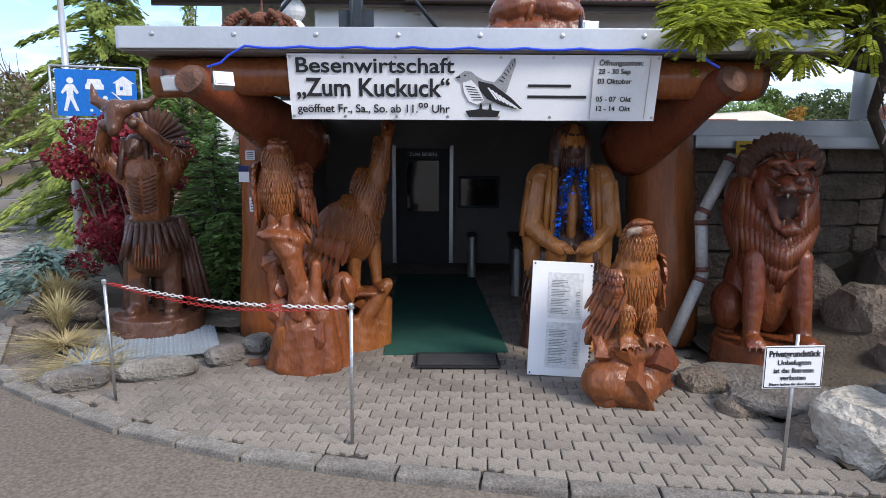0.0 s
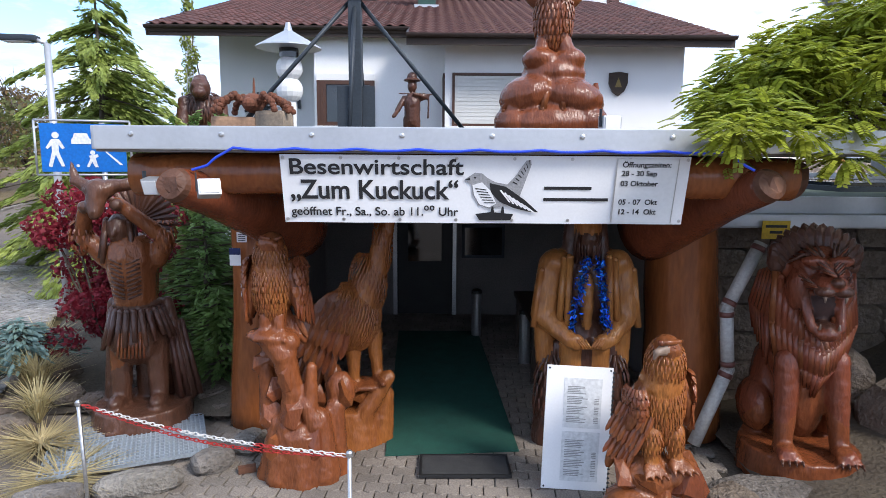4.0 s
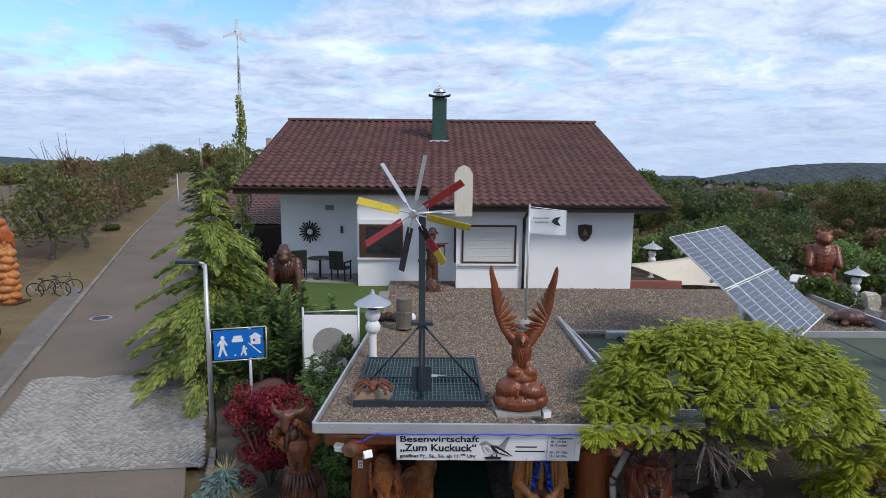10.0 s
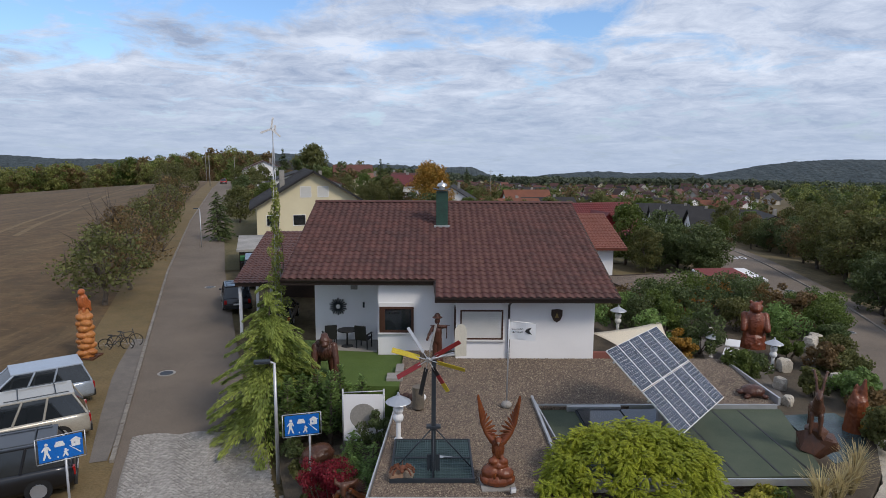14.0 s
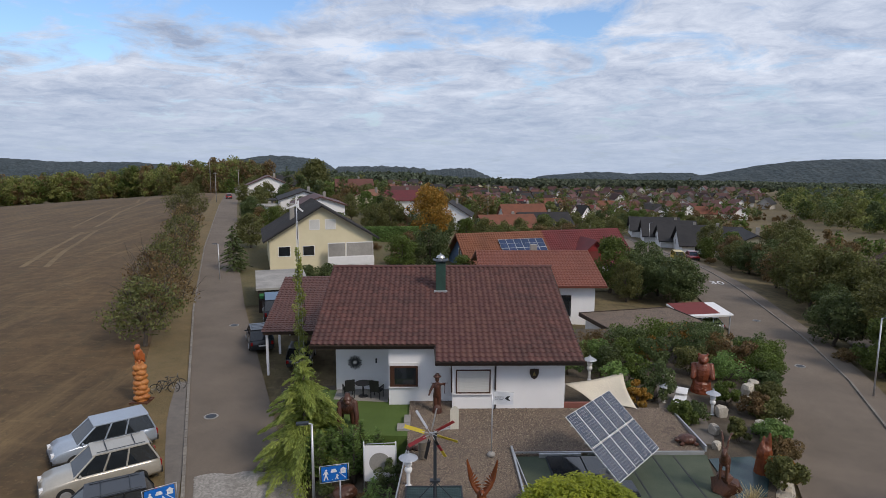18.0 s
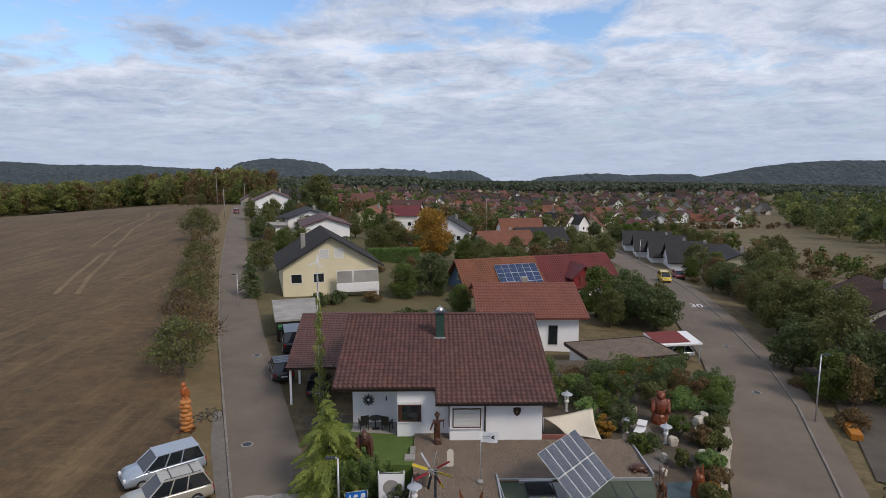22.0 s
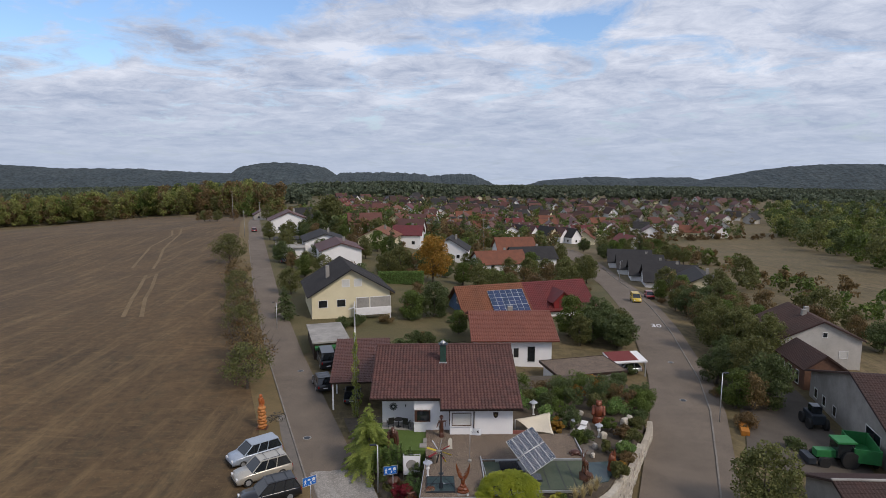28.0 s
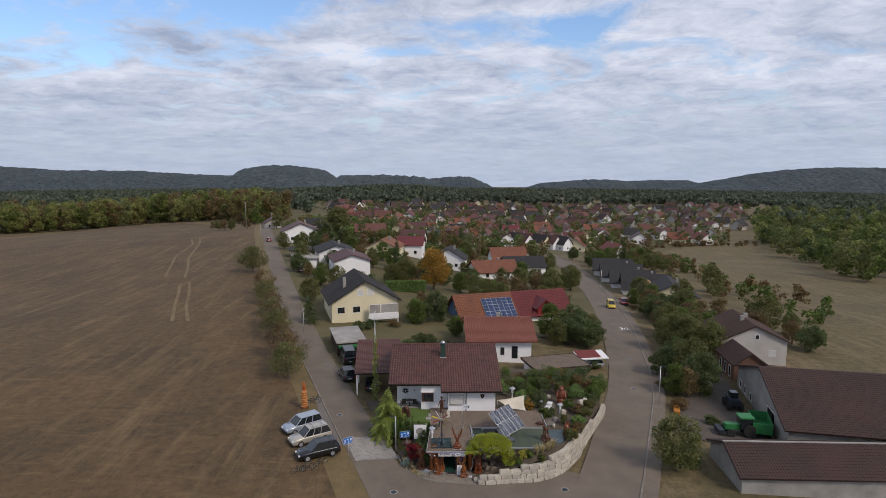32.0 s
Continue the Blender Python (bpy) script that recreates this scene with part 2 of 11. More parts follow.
M["black"] = material("black", (0.012, 0.012, 0.013, 1), (0.02, 0.02, 0.02, 1), 0.5, 3, 40, 0.05)
M["white"] = material("white", (0.72, 0.72, 0.72, 1), (0.66, 0.66, 0.66, 1), 0.5, 2, 40, 0.05, grain=.04)


# ---------------------------------------------------------------- mesh helpers
def finish(name, bm, mat, smooth=False):
    me = bpy.data.meshes.new(name)
    bm.to_mesh(me)
    bm.free()
    for mm in (mat if isinstance(mat, (list, tuple)) else [mat]):
        me.materials.append(mm)
    if smooth:
        me.polygons.foreach_set("use_smooth", [True] * len(me.polygons))
    return me


def part(name, bm, mat, parent, label="", smooth=False):
    """ONE mesh object under a thing or part."""
    ob = new(name, finish(name, bm, mat, smooth))
    ob.parent = parent
    if label:
        ob["label"] = label
    return ob


def thing(name, label, category, at=(0, 0, 0), rz=0.0, group="", kind=""):
    ob = new(name)
    ob.empty_display_size = 0.2
    ob.matrix_basis = pose(*at, 0, 0, rz)
    return tagged(ob, label, category, group, kind)


def solid(name, bm, mat, label, category, at=(0, 0, 0), rz=0.0, group="", kind="", smooth=False):
    ob = new(name, finish(name, bm, mat, smooth))
    ob.matrix_basis = pose(*at, 0, 0, rz)
    return tagged(ob, label, category, group, kind)


def box(x0, x1, y0, y1, z0, z1, bevel=0.0, bm=None, m=None):
    own = bm is None
    b2 = bmesh.new()
    bmesh.ops.create_cube(b2, size=1.0)
    for v in b2.verts:
        v.co = Vector(((x0 + x1) / 2 + v.co.x * (x1 - x0), (y0 + y1) / 2 + v.co.y * (y1 - y0), (z0 + z1) / 2 + v.co.z * (z1 - z0)))
    if bevel:
        bmesh.ops.bevel(b2, geom=b2.edges[:], offset=bevel, segments=2, affect="EDGES", profile=0.7)
    if m is not None:
        b2.transform(m)
    return b2 if own else merge(bm, b2)


def merge(bm, other):
    other.verts.index_update()
    vs = [bm.verts.new(v.co) for v in other.verts]
    for f in other.faces:
        bm.faces.new([vs[v.index] for v in f.verts])
    other.free()
    return bm


def tube(p0, p1, r0, r1=None, seg=12, bm=None, caps=True):
    r1 = r0 if r1 is None else r1
    p0, p1 = Vector(p0), Vector(p1)
    q = (p1 - p0).to_track_quat("Z", "Y").to_matrix()
    ux, uy = q.col[0], q.col[1]
    b2 = bmesh.new() if bm is None else bm
    A, B = [], []
    for i in range(seg):
        d = ux * math.cos(2 * math.pi * i / seg) + uy * math.sin(2 * math.pi * i / seg)
        A.append(b2.verts.new(p0 + d * r0))
        B.append(b2.verts.new(p1 + d * r1))
    for i in range(seg):
        j = (i + 1) % seg
        f = b2.faces.new((A[i], A[j], B[j], B[i]))
        f.smooth = seg > 6
    if caps:
        b2.faces.new(A[::-1])
        b2.faces.new(B)
    return b2


def ball(c, r, seg=12, bm=None, rot=None):
    b2 = bmesh.new()
    bmesh.ops.create_uvsphere(b2, u_segments=seg, v_segments=max(6, seg * 2 // 3), radius=1.0)
    rr = r if hasattr(r, "__len__") else (r, r, r)
    m = Matrix.Translation(c) @ (Euler([radians(a) for a in rot]).to_matrix().to_4x4() if rot else Matrix()) @ Matrix.Diagonal((*rr, 1))
    b2.transform(m)
    if bm is None:
        return b2
    vs = [bm.verts.new(v.co) for v in b2.verts]
    b2.verts.index_update()
    for f in b2.faces:
        bm.faces.new([vs[v.index] for v in f.verts])
    b2.free()
    return bm


def lathe(profile, seg=16, bm=None, m=None):
    """profile: (radius, z) from the bottom up."""
    b2 = bmesh.new()
    rings = []
    for r, z in profile:
        rings.append([b2.verts.new((r * math.cos(2 * math.pi * i / seg), r * math.sin(2 * math.pi * i / seg), z)) for i in range(seg)])
    for a, b in zip(rings, rings[1:]):
        for i in range(seg):
            b2.faces.new((a[i], a[(i + 1) % seg], b[(i + 1) % seg], b[i]))
    b2.faces.new(rings[0][::-1])
    b2.faces.new(rings[-1])
    if m is not None:
        b2.transform(m)
    return b2 if bm is None else merge(bm, b2)


def prism(poly, z0, z1, bm=None):
    """A flat outline pulled up from z0 to z1."""
    b2 = bmesh.new()
    lo = [b2.verts.new((x, y, z0)) for x, y in poly]
    hi = [b2.verts.new((x, y, z1)) for x, y in poly]
    b2.faces.new(lo[::-1])
    b2.faces.new(hi)
    for i in range(len(poly)):
        j = (i + 1) % len(poly)
        b2.faces.new((lo[i], lo[j], hi[j], hi[i]))
    bmesh.ops.recalc_face_normals(b2, faces=b2.faces[:])
    return b2 if bm is None else merge(bm, b2)


def slab(corners, thick, bm=None):
    """A plate under four corners given in order, thick along its normal."""
    b2 = bmesh.new()
    c = [Vector(p) for p in corners]
    n = (c[1] - c[0]).cross(c[3] - c[0]).normalized()
    if n.z < 0:
        n = -n
    top = [b2.verts.new(p) for p in c]
    bot = [b2.verts.new(p - n * thick) for p in c]
    b2.faces.new(top)
    b2.faces.new(bot[::-1])
    for i in range(len(c)):
        j = (i + 1) % len(c)
        b2.faces.new((top[i], bot[i], bot[j], top[j]))
    bmesh.ops.recalc_face_normals(b2, faces=b2.faces[:])
    return b2 if bm is None else merge(bm, b2)


def raw_mesh(name, verts, faces_per, mat, smooth=False):
    """Mesh from numpy: verts (n, 3); every run of faces_per vertices is one face."""
    me = bpy.data.meshes.new(name)
    n = len(verts)
    me.vertices.add(n)
    me.vertices.foreach_set("co", np.asarray(verts, dtype=np.float32).ravel())
    me.loops.add(n)
    me.loops.foreach_set("vertex_index", np.arange(n, dtype=np.int32))
    nf = n // faces_per
    me.polygons.add(nf)
    me.polygons.foreach_set("loop_start", np.arange(nf, dtype=np.int32) * faces_per)
    me.materials.append(mat)
    me.update(calc_edges=True)
    return me


def grid_mesh(name, X, Y, Z, mat):
    """Sheet over a grid of places (arrays of the same shape)."""
    h, w = X.shape
    v = np.stack([X, Y, Z], -1).reshape(-1, 3)
    i = np.arange(h * w).reshape(h, w)
    f = np.stack([i[:-1, :-1], i[:-1, 1:], i[1:, 1:], i[1:, :-1]], -1).reshape(-1, 4)
    me = bpy.data.meshes.new(name)
    me.from_pydata(v.tolist(), [], f.tolist())
    me.materials.append(mat)
    me.polygons.foreach_set("use_smooth", [True] * len(me.polygons))
    return me


# ---------------------------------------------------------------- the lie of the land
def step01(a, b, v):
    u = np.clip((np.asarray(v, float) - a) / (b - a), 0, 1)
    return u * u * (3 - 2 * u)


LEFT_EDGE = [(-7.2, -6.0), (-11.6, 6.1), (-16.4, 19.3), (-23.4, 38.7), (-35.4, 74.8), (-58.4, 150), (-77.0, 213), (-86, 246), (-100, 300)]
LANE_X, LANE_Y = [p[0] for p in LEFT_EDGE], [p[1] for p in LEFT_EDGE]


def land(x, y):
    """Height of the ground: the lane runs on a crest; the field falls away beside it, the gardens and the valley beyond."""
    x, y = np.asarray(x, float), np.asarray(y, float)
    z = np.where(x < 0, -0.03 * np.maximum(x, -60), -0.042 * np.minimum(x, 110))
    z = z * step01(0.5, 9, np.abs(x)) - 0.12
    z = z - 4.5 * step01(55, 150, y) * step01(-25, 12, x)
    left = np.maximum(0, np.interp(y, LANE_Y, LANE_X) - x - 10)
    z = z - 0.09 * np.minimum(left, 150) * step01(10, 120, y)
    fall = np.interp(y + 0.25 * (x + 88), [190, 225, 315, 360, 720, 760], [0, 1.5, 8.5, 10.2, 20, 20.5])
    z = z - fall * (1 - 0.3 * step01(0, 60, left)) - 0.036 * np.maximum(0, np.hypot(x, y) - 850)
    return z


def gz(x, y):
    return float(land(x, y))


# ---------------------------------------------------------------- ground, field, roads
def axis_steps(lo, hi, fine_lo, fine_hi, fine, growth):
    a = list(np.arange(fine_lo, fine_hi + fine, fine))
    s = fine
    while a[-1] < hi:
        s *= growth
        a.append(a[-1] + s)
    s = fine
    while a[0] > lo:
        s *= growth
        a.insert(0, a[0] - s)
    return np.array(a)


GX, GY = np.meshgrid(axis_steps(-3800, 3800, -120, 120, 4, 1.12), axis_steps(-400, 4300, -60, 260, 4, 1.12))
tagged(new("ground", grid_mesh("ground", GX, GY, land(GX, GY) - 0.05, M["meadow"])), "grassy ground falling into the valley", "ground", kind="structure")


def sheet(name, outline_l, outline_r, mat, label, category, lift=0.03, step=2.0, across=6):
    """A strip of ground between two polylines with the same number of points."""
    l, r = np.array(outline_l, float), np.array(outline_r, float)
    seg = np.linalg.norm(np.diff((l + r) / 2, axis=0), axis=1)
    s = np.concatenate([[0], np.cumsum(seg)])
    t = np.linspace(0, s[-1], max(2, int(s[-1] / step)) + 1)
    L_ = np.stack([np.interp(t, s, l[:, i]) for i in (0, 1)], -1)
    R_ = np.stack([np.interp(t, s, r[:, i]) for i in (0, 1)], -1)
    u = np.linspace(0, 1, across)[None, :, None]
    P = L_[:, None] * (1 - u) + R_[:, None] * u
    ob = new(name, grid_mesh(name, P[..., 0], P[..., 1], land(P[..., 0], P[..., 1]) + lift, mat))
    return tagged(ob, label, category, kind="structure")


def offset(line, d):
    """The polyline moved d metres to its right."""
    p = np.array(line, float)
    t = np.gradient(p, axis=0)
    t /= np.linalg.norm(t, axis=1)[:, None]
    return p + d * np.stack([t[:, 1], -t[:, 0]], -1)


RIGHT_EDGE = [(17.2, -6.0), (20.0, 0.5), (25.0, 12.9), (29.4, 24), (32.6, 34.5), (37.3, 55.8), (41.7, 79), (46.0, 106), (50, 140), (52, 190), (50, 240)]
M["field"] = field_material("field", (0.116, 0.071, 0.031, 1), (0.060, 0.039, 0.019, 1), (0.182, 0.122, 0.057, 1))
sheet("stubble_field", [(-420, -60), (-420, 60), (-420, 150), (-400, 262), (-300, 332), (-250, 376), (-205, 386)], offset([(-4.5, -60), (-8.2, -4), (-16.2, 19.3), (-35, 74.8), (-58, 150), (-76, 213), (-97, 296)], -2.6), M["field"], "dry brown mown stubble field with tyre tracks", "field", 0.06, 3.0, 110)
sheet("verge", offset(LEFT_EDGE, -3.0), offset(LEFT_EDGE, 0.05), M["verge"], "dry trodden grass verge beside the lane", "verge", 0.085)
sheet("gravel_patch", [(-12.4, 6.0), (-14.0, 9.8), (-15.9, 14.6), (-17.4, 19.7)], [(-11.9, 6.2), (-13.2, 10.2), (-15.0, 14.9), (-16.8, 19.8)], M["gravel_verge"], "blue-grey gravel strip at the kerb", "verge", 0.105)
TRACKS = [[(-97, 195), (-90, 176), (-84, 153), (-80.4, 139.8), (-73, 120), (-68, 105)], [(-98.5, 190), (-92.2, 174.8), (-89.5, 160), (-88, 148.7), (-82.5, 132), (-79, 121.2), (-75.1, 109.6)], [(-64, 98), (-58, 82), (-54.4, 71.1), (-49, 58)], [(-66, 97), (-60.5, 82), (-57, 71.5), (-52, 58)]]
for line in TRACKS:
    sheet("tyre_track", offset(line, -.35), offset(line, .35), M["track"], "pale wheel track across the stubble", "track", 0.085, 2.0, 3)
sheet("field_path", [(-400, 258), (-300, 328), (-250, 371), (-205, 380), (-143, 345), (-100, 299)], [(-398, 263), (-299, 332), (-249, 376), (-204, 386), (-141, 350), (-98, 303)], M["track"], "pale gravel path along the edge of the wood", "path", 0.09, 3.0, 4)
M["garden_grass"] = material("garden_grass", (.070, .068, .026, 1), (.125, .098, .046, 1), .95, .12, 6, .8, contrast=.4, dist=.06, grain=.35)
sheet("garden_ground", offset(LEFT_EDGE, 4.4)[3:8], offset(RIGHT_EDGE, -6.1)[5:10], M["garden_grass"], "rough garden grass between the houses", "lawn", 0.03, 3.0, 40)
sheet("village_ground", [(-70, 225), (-95, 300), (-130, 420), (-190, 800)], [(92, 225), (150, 318), (215, 420), (430, 800)], M["garden_grass"], "gardens of the village in the valley", "lawn", 0.02, 12.0, 60)
sheet("lane", LEFT_EDGE, offset(LEFT_EDGE, 4.5), M["asphalt"], "grey-brown asphalt lane beside the field", "road", 0.12)
sheet("street", offset(RIGHT_EDGE, -6.2), RIGHT_EDGE, M["asphalt"], "grey-brown asphalt village street", "road", 0.10)
sheet("footpath", offset(RIGHT_EDGE, 0.16), offset(RIGHT_EDGE, 1.7), M["asphalt"], "asphalt footpath along the street", "pavement", 0.16)
sheet("junction", [(-7.2, -60), (-7.2, -6.0), (-7.6, -3.4), (-9.8, 2.0)], [(22, -60), (20, -6.0), (18.4, -1), (9.0, 3.4)], M["asphalt"], "asphalt junction in front of the entrance", "road", 0.08, 1.0, 40)


def ribbon_box(name, line, w, h, mat, label, lift, piece=1.0, parent=None):
    """A row of stones along a polyline, one mesh for each stone; alike stones share data."""
    p = np.array(line, float)
    s = np.concatenate([[0], np.cumsum(np.linalg.norm(np.diff(p, axis=0), axis=1))])
    n = int(s[-1] / piece)
    me = finish(name, box(-piece / 2 + 0.008, piece / 2 - 0.008, -w / 2, w / 2, -0.2, h, 0.015), mat)
    for i in range(n):
        t = (i + 0.5) * piece
        a = np.array([np.interp(t - 0.1, s, p[:, k]) for k in (0, 1)])
        b = np.array([np.interp(t + 0.1, s, p[:, k]) for k in (0, 1)])
        c = (a + b) / 2
        ob = new(name, me)
        ob.parent = parent
        ob.matrix_basis = pose(c[0], c[1], gz(*c) + lift, 0, 0, math.degrees(math.atan2(*(b - a)[::-1])))
    return n


M["kerb"] = material("kerb", (0.25, 0.225, 0.195, 1), (0.125, 0.112, 0.097, 1), 0.95, 3.5, 70, 0.9, obj=0.14, contrast=.5, grain=.45)
kl = thing("kerb", "weathered grey concrete kerb stones along the lane", "kerb", kind="structure")
ribbon_box("kerb_stone", offset(LEFT_EDGE[1:6], -0.08), 0.16, 0.20, M["kerb"], "", 0, 1.0, kl)
kr = thing("kerb", "weathered grey concrete kerb stones along the street", "kerb", kind="structure")
ribbon_box("kerb_stone", offset(RIGHT_EDGE[:9], 0.08), 0.16, 0.20, M["kerb"], "", 0, 1.0, kr)


# granite setts at the mouth of the lane, manhole covers
M["sett"] = material("sett", (.33, .31, .285, 1), (.25, .235, .215, 1), .85, 1.2, 40, .5, island=.22, obj=.22)
M["sett_joint"] = material("sett_joint", (.22, .205, .185, 1), (.16, .148, .132, 1), .95, 2, 50, .4)
setts = sheet("sett_bed", [(-9.95, 2.6), (-10.9, 5.0), (-11.85, 7.9)], [(-5.5, 3.5), (-6.3, 5.6), (-7.35, 8.7)], M["sett_joint"], "fan-laid granite setts across the lane mouth", "pavement", .135, 1.0, 8)
def sett_bm():
    b = bmesh.new()
    o = [(-.050, -.047), (.047, -.045), (.045, .050), (-.046, .046)]
    lo = [b.verts.new((x, y, -.04)) for x, y in o]
    hi = [b.verts.new((x * .94, y * .94, .008)) for x, y in o]
    b.faces.new(hi)
    for i in range(4):
        b.faces.new((lo[i], lo[(i + 1) % 4], hi[(i + 1) % 4], hi[i]))
    return b
sme = finish("sett", sett_bm(), M["sett"])
sv_ = np.array([v.co[:] for v in sme.vertices]); sf_ = [tuple(p.vertices) for p in sme.polygons]
SV, SF, sk, one = [], [], 0, 0
srg = random.Random(2)
for i in range(55):
    for j in range(45):
        u, v = (j + .25 + .5 * (i % 2)) / 45, (i + .5) / 55
        arc = .22 * abs(math.sin(u * 3 * math.pi))
        l = np.array((-9.95, 2.6)) * (1 - v) + np.array((-11.85, 7.9)) * v
        r = np.array((-5.5, 3.5)) * (1 - v) + np.array((-7.35, 8.7)) * v
        p = l * (1 - u) + r * u + np.array((.0, arc)) + (srg.uniform(-.016, .016), srg.uniform(-.016, .016))
        z = gz(*p) + .145 + srg.uniform(-.004, .004)
        a = srg.uniform(-16, 16) + 12 + 40 * math.cos(u * 3 * math.pi)
        if v < .28 and u > .45 and one < 280:
            ob = new("sett", sme); ob.parent = setts
            ob.matrix_basis = pose(p[0], p[1], z, 0, 0, a)
            one += 1
        else:
            ca, sa = math.cos(radians(a)), math.sin(radians(a))
            SV.append(sv_ @ np.array(((ca, sa, 0), (-sa, ca, 0), (0, 0, 1))) + (p[0], p[1], z)); SF += [tuple(q + sk for q in f) for f in sf_]; sk += len(sv_)
me = bpy.data.meshes.new("setts"); me.from_pydata(np.concatenate(SV).tolist(), [], SF); me.materials.append(M["sett"])
ob = new("setts", me); ob.parent = setts; ob["kind"] = "stuff"
for x, y in ((-5.58, -3.35), (11.3, -2.1), (-13.4, 14.5), (-17.9, 33), (27.6, 27), (31.5, 41)):
    mh = solid("manhole_cover", lathe([(.40, 0), (.40, .03)], 24), M["plaster_grey"], "round concrete-filled iron manhole cover in the road", "manhole cover", (x, y, gz(x, y) + .115), group="manhole covers")
    part("cover", lathe([(.30, .03), (.30, .036)], 24), M["dark_steel"], mh)
for x, y, h in ((-62, 158, 8.5), (-86, 222, 13), (-70, 205, 9), (58, 205, 9), (16, 170, 12)):
    mp2 = thing("utility_pole", "tall slim grey utility pole", "pole", (x, y, gz(x, y)), group="utility poles")
    part("pole", tube((0, 0, -.5), (0, 0, h), .13, .08, 8), M["plaster_grey"], mp2)
    part("cross_arm", box(-.6, .6, -.05, .05, h - .5, h - .4), M["plaster_grey"], mp2)


# ---------------------------------------------------------------- roofs and houses
def tile_mesh(w, h, t=0.025):
    """One pan tile, w wide and h long up the slope (local x across, y up the slope), with its roll and its front lip."""
    xs = np.linspace(0, w, 7)
    zs = 0.018 + 0.030 * np.sin(np.linspace(0, 2 * np.pi, 7) - 0.6)
    v, f = [], []
    for y, lift in ((0.0, 0.03), (h * 1.06, 0.0)):
        v += [(x, y, z + lift) for x, z in zip(xs, zs)]
    v += [(x, 0.0, z + 0.03 - t) for x, z in zip(xs, zs)]
    for i in range(6):
        f.append((i, i + 1, 8 + i, 7 + i))
        f.append((14 + i, 15 + i, i + 1, i))
    return np.array(v), f


def tiled(parent, origin, across, up, ncol, nrow, w, h, mat, loose=()):
    """Pan tiles over a slope. Those whose (column, row) lies in the range loose = (c0, c1, r0, r1) are pieces of their own."""
    v, f = tile_mesh(w, h)
    a, u = Vector(across).normalized(), Vector(up).normalized()
    n = a.cross(u)
    rot = Matrix((a, u, n)).transposed()
    single = bpy.data.meshes.new("roof_tile")
    single.from_pydata(v.tolist(), [], f)
    single.materials.append(mat)
    single.polygons.foreach_set("use_smooth", [True] * len(single.polygons))
    R = np.array(rot)
    V, F, k = [], [], 0
    rng = random.Random(5)
    for c in range(ncol):
        for r in range(nrow):
            jit = (rng.uniform(-.004, .004), rng.uniform(-.006, .006), rng.uniform(-.003, .003))
            p = Vector(origin) + a * (c * w + jit[0]) + u * (r * h + jit[1]) + n * jit[2]
            if loose and loose[0] <= c < loose[1] and loose[2] <= r < loose[3]:
                ob = new("roof_tile", single)
                ob.parent = parent
                ob.matrix_basis = Matrix.Translation(p) @ rot.to_4x4()
                continue
            V.append(v @ R.T + np.array(p))
            F += [tuple(i + k for i in q) for q in f]
            k += len(v)
    me = bpy.data.meshes.new("roof_tiles")
    me.from_pydata(np.concatenate(V).tolist(), [], F)
    me.materials.append(mat)
    me.polygons.foreach_set("use_smooth", [True] * len(me.polygons))
    ob = new("roof_tiles", me)
    ob.parent = parent
    ob["kind"] = "stuff"
    return ob


def window(parent, x, y, z, w, h, face="-y", frame=0.07, kind="glass", framemat=None):
    """A window set in a wall that faces -y, +y, -x or +x; x, y, z is the middle of its sill line."""
    fm = framemat or M["white"]
    e = thing("window", "", "")
    e.parent = parent
    rz = {"-y": 0, "+x": 90, "+y": 180, "-x": -90}[face]
    e.matrix_basis = pose(x, y, z, 0, 0, rz)
    b = box(-w / 2, -w / 2 + frame, -0.04, 0.06, 0, h)
    for q in ((w / 2 - frame, w / 2, 0, h), (-w / 2 + frame, w / 2 - frame, 0, frame), (-w / 2 + frame, w / 2 - frame, h - frame, h)):
        box(q[0], q[1], -0.04, 0.06, q[2], q[3], bm=b)
    part("frame", b, fm, e)
    if kind == "shutter":
        n = max(3, int(h / 0.09))
        rs = part("roller_shutter", box(-w / 2 + frame, w / 2 - frame, 0.0, 0.03, frame, h - frame), M["shutter"], e, "closed pale roller shutter")
        for i in range(n):
            z0 = frame + (h - 2 * frame) * i / n
            part("slat", box(-w / 2 + frame, w / 2 - frame, -0.014, 0.002, z0 + 0.005, z0 + (h - 2 * frame) / n - 0.005), M["shutter"], rs)
    else:
        part("pane", box(-w / 2 + frame, w / 2 - frame, 0.0, 0.03, frame, h - frame), M["glass"], e)
    return e


